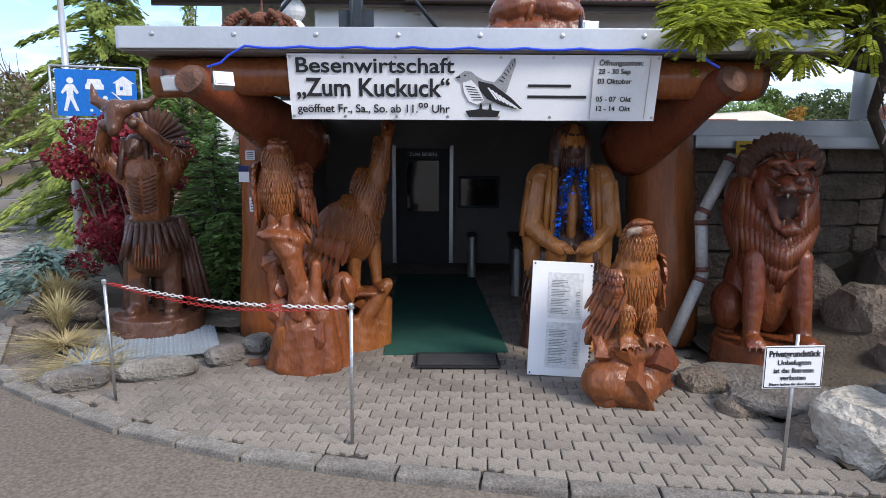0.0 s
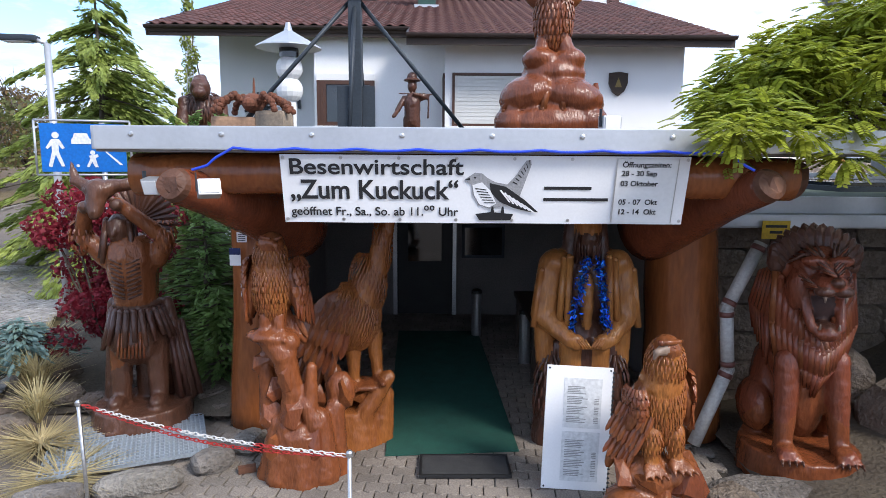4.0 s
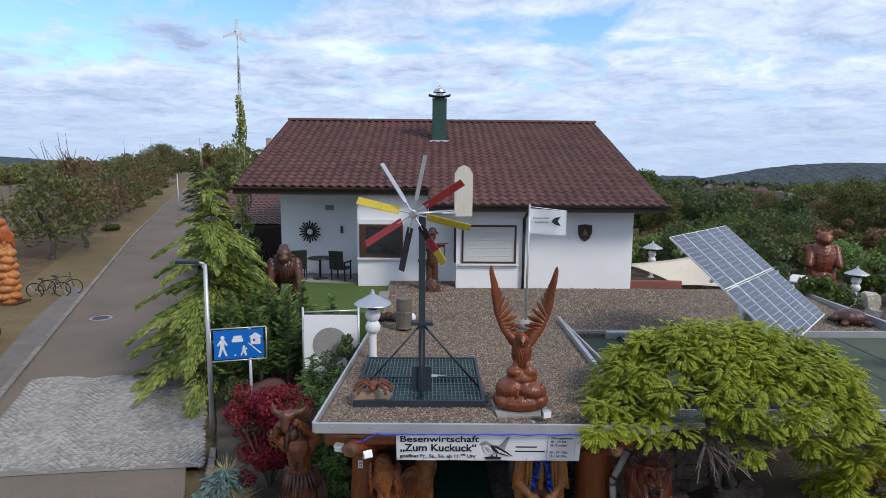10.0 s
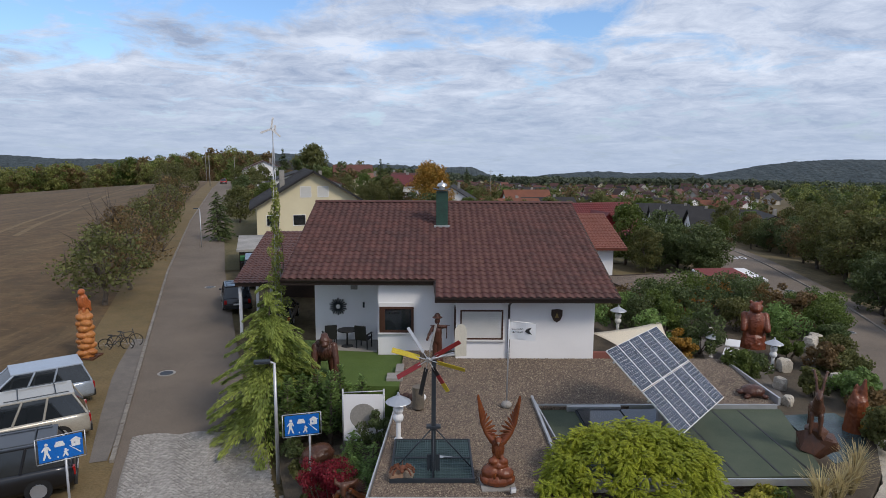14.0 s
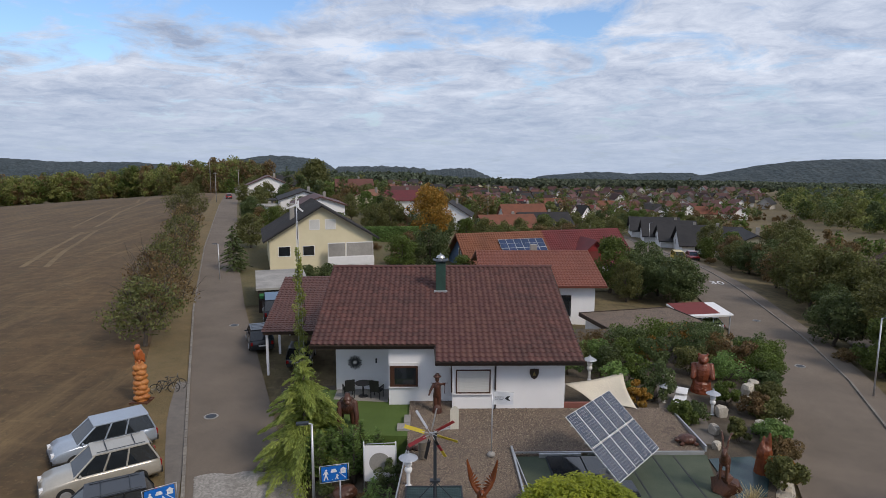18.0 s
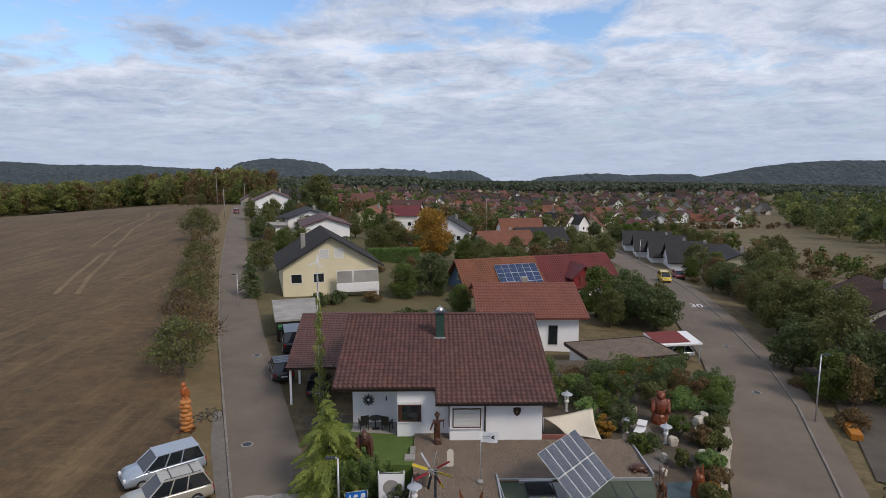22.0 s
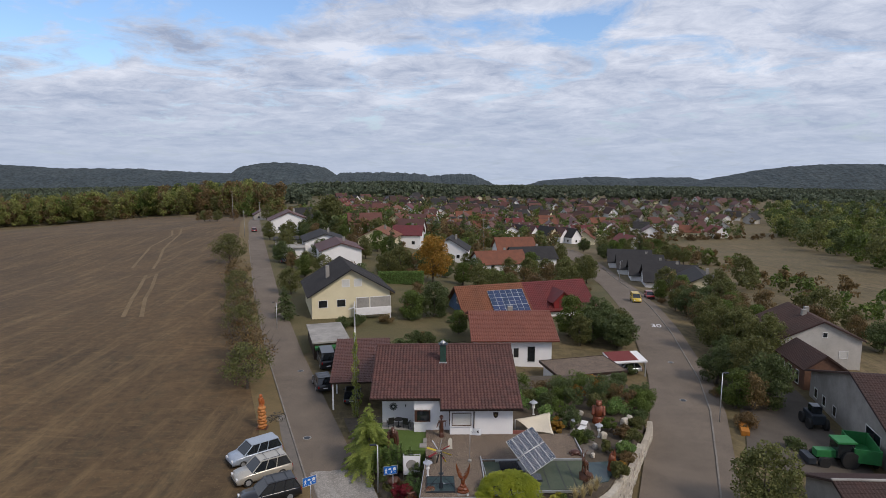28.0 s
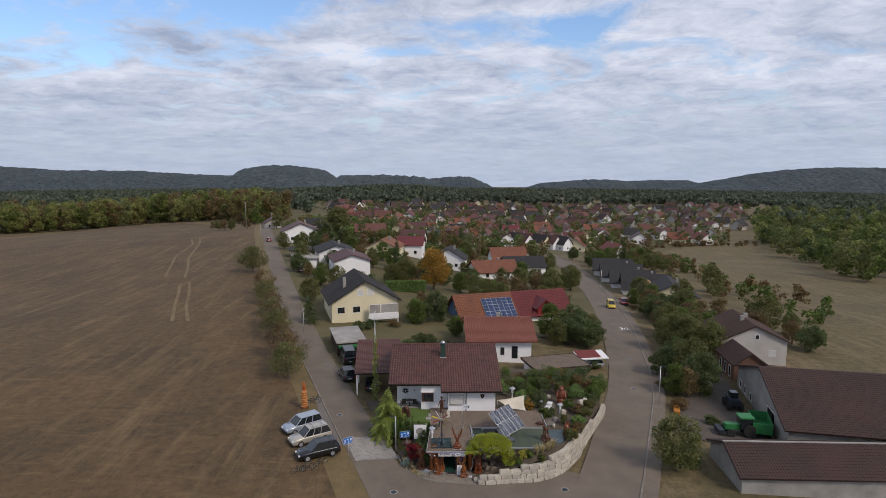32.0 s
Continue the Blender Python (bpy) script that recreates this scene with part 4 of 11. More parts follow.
def carve(name, label, pieces, mat, at, rz=0.0, voxel=0.02, category="statue", rough=0.012, group=""):
    """One carved block: simple volumes fused, smoothed and tooled, with plumage, ridges and facets cut on it."""
    b = bmesh.new()
    body = [q for q in pieces if q[0] in "ecbd"]
    for q in body:
        if q[0] == "e":
            ball(q[1], q[2], 12, b, q[3])
        elif q[0] == "d":
            tube(q[1], q[2], q[3], q[4], 18, b)
        elif q[0] == "c":
            tube(q[1], q[2], q[3], max(q[4], 0.004), 10, b)
            ball(q[1], q[3], 10, b)
            ball(q[2], max(q[4], 0.004), 8, b)
        else:
            box(*q[1], bm=b, m=q[2] if len(q) > 2 else None)
    mats = mat if isinstance(mat, list) else [mat]
    ob = solid(name, b, mats[0], label, category, at, rz, group, smooth=True)
    rm = ob.modifiers.new("fuse", "REMESH"); rm.mode = "VOXEL"; rm.voxel_size = voxel; rm.use_smooth_shade = True
    sm = ob.modifiers.new("soften", "SMOOTH"); sm.factor, sm.iterations = 0.5, 2
    tx = bpy.data.textures.new("tool", "CLOUDS"); tx.noise_scale = 0.07; tx.noise_depth = 2
    dp = ob.modifiers.new("tool", "DISPLACE"); dp.texture = tx; dp.strength = rough * 2; dp.mid_level = 0.5; dp.texture_coords = "LOCAL"
    bpy.context.view_layer.update()
    me = bpy.data.meshes.new_from_object(ob.evaluated_get(bpy.context.evaluated_depsgraph_get()))
    for q in (rm, sm, dp):
        ob.modifiers.remove(q)
    out = bmesh.new()
    out.from_mesh(me)
    out.faces.ensure_lookup_table()
    if len(mats) > 1:
        cen = np.array([f.calc_center_median()[:] for f in out.faces])
        best, idx = np.full(len(cen), 1e9), np.zeros(len(cen), int)
        for q in body:
            if q[0] == "e":
                rr = np.array([q[2]] * 3 if isinstance(q[2], float) else q[2])
                d = (np.linalg.norm((cen - q[1]) / rr, axis=1) - 1) * rr.min()
            elif q[0] in "cd":
                p0, p1 = np.array(q[1]), np.array(q[2])
                w = p1 - p0
                u = np.clip(((cen - p0) @ w) / max(1e-9, w @ w), 0, 1)
                d = np.linalg.norm(cen - p0 - u[:, None] * w, axis=1) - (q[3] + (q[4] - q[3]) * u)
            else:
                continue
            k = d < best
            best[k], idx[k] = d[k], q[4] if q[0] == "e" else q[5]
        for f, i in zip(out.faces, idx):
            f.material_index = int(i)
    for f in out.faces:
        f.smooth = True
    for q in pieces:
        if q[0] == "f":
            plate(out, *q[1:])
        elif q[0] in "kr":
            n0 = len(out.faces)
            if q[0] == "k":
                tube(q[1], q[2], q[3], max(q[4], .003), 7, out)
                ball(q[1], q[3], 6, out)
            else:
                rr = random.Random(q[3])
                r = (q[2],) * 3 if isinstance(q[2], float) else q[2]
                vs = []
                for _ in range(15):
                    d = Vector((rr.gauss(0, 1), rr.gauss(0, 1), rr.gauss(0, 1))).normalized()
                    vs.append(out.verts.new(Vector(q[1]) + Vector((d.x * r[0], d.y * r[1], d.z * r[2])) * rr.uniform(.9, 1.05)))
                res = bmesh.ops.convex_hull(out, input=vs)
                bmesh.ops.delete(out, geom=[v for v in res["geom_interior"] if isinstance(v, bmesh.types.BMVert)], context="VERTS")
            out.faces.ensure_lookup_table()
            for f in out.faces[n0:]:
                f.material_index = q[-1]
                f.smooth = q[0] == "k"
    old = ob.data
    new_me = bpy.data.meshes.new(name)
    out.to_mesh(new_me)
    out.free()
    for q in mats:
        new_me.materials.append(q)
    ob.data = new_me
    bpy.data.meshes.remove(old)
    bpy.data.meshes.remove(me)
    return ob


def rocks(spots, rng, mi=0):
    return [R(c, (r * rng.uniform(.95, 1.25), r * rng.uniform(.9, 1.15), r * rng.uniform(.9, 1.2)), rng.randint(1, 9999), mi) for c, r in spots]


rg = random.Random(3)
# standing figure lifting a bison skull over its head
P = [D((0, 0, -.02), (0, 0, .26), .48, .43), C((0, .16, .25), (0, .14, 1.1), .10, .10)]
P += [C((-.17, -.06, .30), (-.15, -.02, .90), .085, .115, 1), C((.17, -.06, .30), (.15, -.02, .90), .085, .115, 0), E((-.18, -.14, .31), (.08, .15, .07)), E((.18, -.14, .31), (.08, .15, .07)),
      C((0, 0, .88), (0, 0, 1.16), .26, .20), E((0, 0, 1.22), (.23, .17, .065)), C((0, 0, 1.24), (-.02, 0, 1.66), .19, .235, 1), E((-.02, -.01, 1.62), (.25, .16, .13), None, 1),
      C((-.22, 0, 1.64), (-.42, -.02, 1.86), .10, .085, 1), C((-.42, -.02, 1.86), (-.33, -.16, 2.12), .08, .06, 1), C((.20, 0, 1.64), (.30, -.04, 1.82), .10, .085, 1), C((.30, -.04, 1.82), (-.04, -.18, 2.16), .08, .06, 1),
      E((-.32, -.19, 2.13), (.06, .06, .06)), E((-.05, -.21, 2.15), (.06, .06, .06)), C((-.03, 0, 1.68), (-.07, -.03, 1.85), .085, .08), E((-.09, -.07, 1.92), (.105, .12, .145)), C((-.10, -.19, 1.93), (-.10, -.20, 1.88), .018, .025),
      E((-.10, -.16, 1.84), (.05, .03, .012)), C((-.21, -.18, 2.28), (-.22, -.25, 2.08), .105, .060, 0), E((-.20, -.17, 2.28), (.14, .11, .09)), C((-.12, -.16, 2.31), (.05, -.14, 2.33), .065, .055), C((.05, -.14, 2.33), (.17, -.12, 2.44), .055, .012),
      C((-.30, -.16, 2.31), (-.40, -.14, 2.36), .06, .05), C((-.40, -.14, 2.36), (-.43, -.12, 2.52), .05, .012), C((.24, .08, 1.2), (.38, .10, .30), .06, .11), C((-.24, .10, 1.2), (-.28, .12, .30), .06, .10)]
for k in range(15):
    a = radians(-30 + 12 * k)
    P.append(("f", Vector((.02 + .08 * math.cos(a), .10, 1.98 + .08 * math.sin(a))), Vector((.30 * math.cos(a), .03, .30 * math.sin(a))), Vector((0, -1, 0)), .065, .02, 0))
for s in (-1, 1):
    for k in range(9):
        P.append(K((s * .02 - .02, -.215 + .001 * k, 1.62 - .04 * k), (s * .125 - .02, -.19, 1.66 - .04 * k), .012, .008, 0))
    P += plumage((s * .36 - .06, -.06, 1.86), (.095, .09, .16), (-120, 120), (60, -60), 5, 8, .06, .022, 1, seed=4)
    P += [K((-.09 + s * .10, -.10, 1.98), (-.09 + s * .13, -.16, 1.62), .03, .02, 0), K((-.09 + s * .11, -.05, 2.0), (-.09 + s * .17, -.10, 1.66), .03, .02, 0)]
for k in range(22):
    a = radians(360 / 22 * k)
    P.append(K((.21 * math.cos(a), .19 * math.sin(a), 1.17), (.32 * math.cos(a), .27 * math.sin(a), .84 + .03 * (k % 3) + .05 * math.cos(a)), .034, .022, 0))
P += [K((-.10 + .03 * k, -.22, .98), (-.115 + .033 * k, -.27, .76), .015, .010, 1) for k in range(8)]
P += [K((.27 + .03 * k, .02 + .03 * k, 1.0), (.36 + .05 * k, -.02 + .03 * k, .28), .025, .03, 0) for k in range(4)]
P += [K((s * (.20 + .03 * k), .16, 1.0), (s * (.22 + .05 * k), .18, .24), .04, .045, 0) for k in range(4) for s in (-1, 1)]
P += [("b", (-.20, -.11, -.475, -.455, .10, .15))]
carve("wooden_statue", "dark brown carved wooden figure lifting a bison skull overhead", P, [M["carved_dark"], M["carved"]], (-2.98, 1.35, -0.02), 8, 0.016, rough=.008)

# perched bird on a tall tree stump
P = rocks([((-.14, .03, .93), .12), ((-.13, .02, .71), .13), ((-.10, .0, .50), .13), ((.44, .10, .66), .15)], rg)
P += [D((.14, .02, -.02), (.15, .02, .40), .30, .26), C((.0, -.13, .04), (.07, -.09, .50), .14, .10), C((.33, -.10, .04), (.30, -.08, .50), .14, .09), C((-.12, -.04, .0), (-.02, -.05, .45), .11, .09), C((.19, -.20, .0), (.15, -.15, .40), .10, .08), C((.42, .02, 0), (.40, .04, .55), .10, .08),
      C((.08, -.05, .40), (.09, -.08, .72), .12, .085), C((.09, -.08, .72), (.03, -.08, 1.02), .085, .10), C((.03, -.08, 1.02), (-.06, -.05, 1.14), .11, .12), E((-.08, -.04, 1.17), (.20, .15, .065)), E((.05, -.06, 1.12), (.11, .10, .09)),
      C((.28, -.10, .46), (.20, -.11, .62), .10, .07), C((.23, -.10, .58), (.245, -.08, .92), .065, .045), E((.44, .10, .66), (.13, .10, .17)), C((-.12, .02, .45), (-.14, .02, .98), .09, .06)]
P += [K((.02 + .09 * k, -.235 + .03 * abs(k - 1.5), .03), (.05 + .07 * k, -.19 + .02 * abs(k - 1.5), .38), .028, .02, 0) for k in range(4)]
P += [R((.06, -.13, .86), (.075, .06, .16), 41, 0), R((.10, -.16, .56), (.10, .07, .16), 42, 0), R((.26, -.15, .30), (.11, .10, .20), 43, 0), R((-.02, -.15, .26), (.11, .09, .22), 44, 0)]
P += [E((-.06, 0, 1.56), (.16, .155, .29), (8, 0, 0), 1), C((-.07, -.02, 1.70), (-.06, -.04, 1.86), .135, .105, 1), E((-.05, -.05, 1.90), (.105, .115, .09), None, 0), C((-.01, -.14, 1.92), (.02, -.185, 1.90), .034, .024), C((.02, -.185, 1.90), (.025, -.20, 1.855), .022, .008),
      E((.12, .03, 1.52), (.055, .12, .26), (0, -8, 0)), E((-.22, .03, 1.52), (.05, .12, .25), (0, 6, 0)), C((.0, .05, 1.32), (.16, .06, 1.10), .07, .03), C((-.11, -.06, 1.33), (-.12, -.08, 1.20), .055, .04), C((-.01, -.06, 1.33), (0, -.08, 1.20), .055, .04)]
for k in range(3):
    P += [C((-.15 + .035 * k, -.10, 1.21), (-.18 + .05 * k, -.17, 1.15), .024, .012), C((-.03 + .035 * k, -.10, 1.21), (-.04 + .05 * k, -.17, 1.15), .024, .012)]
P += [K((-.10, -.12, 1.955), (-.03, -.155, 1.945), .018, .012, 0), K((.01, -.145, 1.945), (.05, -.11, 1.955), .016, .010, 0)]
P += plumage((-.06, 0, 1.56), (.165, .16, .30), (-70, 62), (60, -70), 17, 15, .055, .019, 1, seed=2) + plumage((-.065, -.03, 1.79), (.13, .125, .16), (-170, 170), (50, -40), 8, 24, .042, .016, 1, seed=3)
P += plumage((.13, .03, 1.56), (.06, .13, .24), (10, 150), (70, -10), 6, 6, .10, .055, 0, seed=5) + quills((.15, -.08, 1.52), (.20, .10, 1.50), (.02, .02, -1), 6, .26, .045, (1, -.5, 0), 0)
P += plumage((-.23, .03, 1.56), (.05, .13, .24), (-150, -10), (70, -10), 6, 6, .10, .055, 0, seed=6) + quills((-.25, -.08, 1.50), (-.27, .10, 1.48), (0, .02, -1), 6, .24, .045, (-1, -.5, 0), 0)
P += quills((-.02, .0, 1.34), (.10, .04, 1.32), (.35, 0, -1), 4, .18, .045, (.3, -1, .2), 0)
carve("wooden_statue", "brown carved wooden bird of prey perched on a carved tree stump", P, [M["carved"], M["carved_warm"]], (-1.40, .42, 0), 0, 0.015, rough=.008)

# tall long-necked bird
P = [D((.04, .06, -.02), (.04, .06, .32), .34, .28, 1), C((.06, -.10, .0), (.18, -.12, .32), .13, .09, 1), C((.18, -.12, .32), (.38, -.08, .62), .09, .065, 1), C((.30, .0, .0), (.34, .0, .42), .12, .09, 1), E((.22, .0, .36), (.14, .12, .10), None, 1), C((-.24, -.08, .05), (-.08, -.12, .45), .11, .07, 0), C((-.08, -.12, .45), (-.12, -.08, .66), .07, .09, 0),
     C((-.30, 0, .0), (-.28, .0, .72), .13, .08, 0), E((.12, -.05, .54), (.26, .16, .05), None, 0), R((-.26, -.06, .40), (.14, .12, .18), 45, 0), R((.14, -.08, .44), (.12, .10, .10), 46, 1)]
P += [E((-.0, 0, 1.12), (.28, .23, .33), (0, 36, 0), 1), C((.12, 0, 1.26), (.27, -.02, 1.60), .20, .115, 1), C((.27, -.02, 1.60), (.38, -.02, 2.02), .11, .065, 1), E((.40, -.05, 2.10), (.07, .11, .08)), C((.40, -.14, 2.1), (.40, -.24, 2.07), .03, .012),
      C((.06, -.06, .98), (.08, -.10, .56), .085, .045, 1), C((.24, .02, 1.0), (.28, -.03, .60), .085, .045, 1), C((.08, -.1, .56), (.10, -.24, .54), .045, .025), C((.28, -.04, .60), (.34, -.18, .58), .045, .025),
      C((-.18, 0, 1.0), (-.38, 0, .58), .15, .06), E((-.20, -.15, 1.12), (.15, .08, .34), (0, 30, 0))]
P += plumage((.03, 0, 1.16), (.28, .245, .34), (-25, 100), (70, -55), 18, 20, .055, .020, 1, seed=7, tilt=-.25) + plumage((.20, -.01, 1.46), (.17, .15, .30), (-80, 90), (65, -60), 15, 15, .055, .019, 1, seed=8, tilt=-.2) + plumage((.33, -.02, 1.80), (.09, .09, .26), (-90, 90), (60, -60), 11, 11, .05, .016, 1, seed=9)
P += feathers(3, (-.14, -.225, 1.34), (.26, -.01, .02), (-.08, .0, -.20), 4, .07) + quills((-.27, -.215, 1.13), (.04, -.235, 1.05), (-.35, .05, -1), 7, .20, .07, (0, -1, .1), 0, .12) + quills((-.33, -.19, .98), (-.06, -.20, .88), (-.35, .10, -1), 6, .22, .065, (0, -1, .1), 0, .1)
P += quills((-.44, -.05, .80), (-.20, -.08, .74), (-.3, .08, -1), 5, .20, .06, (0, -1, 0), 0, .1)
carve("wooden_statue", "golden brown carved wooden long-necked bird standing on rocks", P, [M["carved"], M["carved_warm"]], (-.98, 1.05, 0), 0, 0.017, rough=.008)

# bearded man in a fur-edged cloak
P = [D((0, .05, 0), (0, .05, .10), .34, .32, 1), C((0, .04, .1), (0, .05, 1.0), .22, .22, 1), E((0, .04, 1.4), (.22, .16, .34), None, 1), E((0, -.03, 1.98), (.115, .13, .165), None, 0), C((0, -.10, 1.88), (0, -.13, 1.76), .085, .03, 1), C((0, -.155, 2.0), (0, -.17, 1.95), .018, .028, 0),
     E((0, .05, 2.06), (.15, .15, .12), None, 1), C((-.12, .05, 2.0), (-.14, .04, 1.62), .07, .09, 1), C((.12, .05, 2.0), (.14, .04, 1.62), .07, .09, 1), E((0, -.12, 1.30), (.05, .05, .30), None, 0)]
for s in (-1, 1):
    P += [E((s * .27, .0, 1.66), (.13, .15, .12)), C((s * .30, 0, 1.62), (s * .36, -.03, 1.20), .125, .125), C((s * .36, -.04, 1.20), (s * .17, -.24, 1.02), .115, .07), E((s * .11, -.25, 1.0), (.07, .05, .08)), C((s * .33, .05, 1.2), (s * .34, .0, .75), .12, .08),
          C((s * .24, .03, .9), (s * .30, .0, .05), .10, .15, 1), C((s * .12, -.1, .95), (s * .13, -.12, .12), .10, .08, 0), E((s * .15, -.2, .07), (.10, .17, .08), None, 0)]
    P += [K((s * .17, -.13, 1.72), (s * .19, -.19, 1.12), .035, .025, 0), K((s * .22, -.13, 1.70), (s * .25, -.17, 1.15), .03, .03, 0), K((s * .40, -.08, 1.6), (s * .46, -.10, 1.1), .03, .03, 0)]
    P += [K((s * (.03 + .02 * k), -.14 + .012 * k, 1.90), (s * (.02 + .02 * k), -.17 + .02 * k, 1.72), .014, .008, 1) for k in range(4)]
    P += [K((s * (.06 + .018 * k), -.10 + .04 * k, 2.10), (s * (.10 + .02 * k), -.06 + .03 * k, 1.66), .022, .014, 1) for k in range(5)]
    P += [K((s * .08 + (k - 1.5) * .022, -.285, 1.03), (s * .03 + (k - 1.5) * .022, -.30, .96), .013, .010, 0) for k in range(4)]
    P += plumage((s * .28, 0, .45), (.15, .16, .45), (-90, 90), (60, -70), 10, 9, .11, .03, 1, seed=12)
P += [K((-.055, -.145, 2.045), (-.01, -.16, 2.035), .014, .010, 1), K((.01, -.16, 2.035), (.055, -.145, 2.045), .010, .014, 1)]
carve("wooden_statue", "golden carved wooden bearded man in a cloak", P, [M["carved_gold"], M["carved_dark"]], (1.14, 1.0, 0), 0, 0.018, rough=.007)

# eagle on a faceted rock
P = rocks([((-.14, -.04, .16), .22), ((.16, .04, .16), .22), ((.02, -.14, .13), .21), ((.22, -.06, .34), .16), ((-.20, .02, .38), .15), ((.0, -.03, .36), .19), ((.25, .02, .46), .11), ((-.05, -.08, .42), .12)], rg)
P += [E((-.13, -.06, .17), (.23, .20, .18)), E((.17, .0, .20), (.20, .20, .20)), E((.02, -.13, .13), (.21, .16, .14)), E((.0, .0, .38), (.22, .17, .14)), E((.20, -.04, .40), (.15, .14, .13))]
P += [C((0, .03, -.02), (0, .03, .40), .24, .18), E((.04, .02, .90), (.165, .165, .31), (12, 0, 0), 1), C((.04, -.01, 1.05), (.05, -.06, 1.26), .155, .11, 1), E((.04, -.07, 1.33), (.095, .115, .085), None, 0),
      C((-.03, -.15, 1.335), (-.085, -.175, 1.325), .04, .026, 2), C((-.085, -.175, 1.325), (-.105, -.18, 1.275), .024, .007, 2),
      C((-.03, -.06, .72), (-.03, -.09, .50), .08, .042, 1), C((.13, -.05, .72), (.15, -.08, .52), .08, .042, 1), C((-.16, .08, .75), (-.27, .08, .44), .08, .03), E((-.13, .0, .90), (.065, .11, .21), (0, 20, 0)), E((.23, .05, .92), (.05, .11, .22), (0, -10, 0)), C((.26, .06, .85), (.31, .06, .70), .045, .03)]
for k in range(4):
    P += [C((-.08 + .032 * k, -.12, .50), (-.12 + .055 * k, -.20, .45), .024, .012), C((.10 + .032 * k, -.11, .52), (.09 + .055 * k, -.20, .47), .024, .012)]
P += [K((-.05, -.16, 1.385), (.05, -.165, 1.39), .022, .018, 0), K((.05, -.165, 1.39), (.12, -.11, 1.38), .018, .012, 0), K((.035, -.165, 1.355), (.05, -.168, 1.352), .014, .012, 0)]
P += plumage((.05, .02, .92), (.17, .17, .33), (-55, 75), (72, -70), 20, 17, .06, .017, 1, seed=13) + plumage((.045, -.04, 1.19), (.135, .13, .20), (-170, 170), (60, -50), 10, 28, .045, .015, 1, seed=14) + plumage((-.03, -.07, .66), (.07, .07, .14), (-120, 120), (50, -50), 6, 10, .045, .016, 1, seed=15) + plumage((.13, -.06, .66), (.07, .07, .14), (-120, 120), (50, -50), 6, 10, .045, .016, 1, seed=16)
P += plumage((-.125, .0, .93), (.075, .12, .17), (-120, 30), (40, -20), 5, 9, .06, .036, 0, seed=17) + quills((-.23, .0, .93), (-.06, -.125, .87), (-.35, .05, -1), 8, .13, .036, (-.5, -1, .1), 0, .1) + quills((-.26, .02, .83), (-.09, -.10, .76), (-.45, .10, -1), 8, .17, .036, (-.5, -1, .1), 0, .1) + quills((-.27, .03, .66), (-.12, -.02, .60), (-.5, .05, -1), 6, .16, .036, (-.3, -1, .1), 0, .15)
P += plumage((.24, .05, .96), (.05, .12, .18), (20, 160), (70, -15), 5, 6, .07, .04, 0, seed=18) + quills((.25, -.04, .92), (.30, .12, .92), (.12, 0, -1), 5, .24, .04, (1, -.6, 0), 0, .2)
carve("wooden_statue", "warm brown carved wooden eagle standing on a faceted rock", P, [M["carved"], M["carved_warm"], M["carved_pale"]], (1.32, -.32, -.01), 6, 0.013, rough=.006)

# seated lion with open jaws
# dark matte brown paints the shade of the hollow jaws and ears
M["mouth"] = material("mouth", (.045, .016, .011, 1), (.028, .012, .009, 1), .7, 4, 30, .3)
P = [D((0, .02, -.02), (0, .02, .25), .47, .45, 2), E((0, .34, .72), (.30, .30, .46)), E((0, .12, 1.08), (.27, .22, .46)), E((0, -.02, .72), (.17, .14, .42), None, 2), E((0, .02, 1.72), (.245, .23, .27)), E((0, -.02, 1.50), (.22, .16, .24)),
     E((0, -.24, 1.70), (.125, .17, .085)), E((.0, -.39, 1.725), (.052, .045, .038), None, 1), E((0, -.16, 1.80), (.075, .14, .07)), E((0, -.155, 1.47), (.105, .06, .14), None, 4), E((0, -.20, 1.315), (.125, .15, .055)), E((0, -.31, 1.295), (.095, .06, .055)), E((0, -.24, 1.36), (.06, .10, .03), None, 1)]
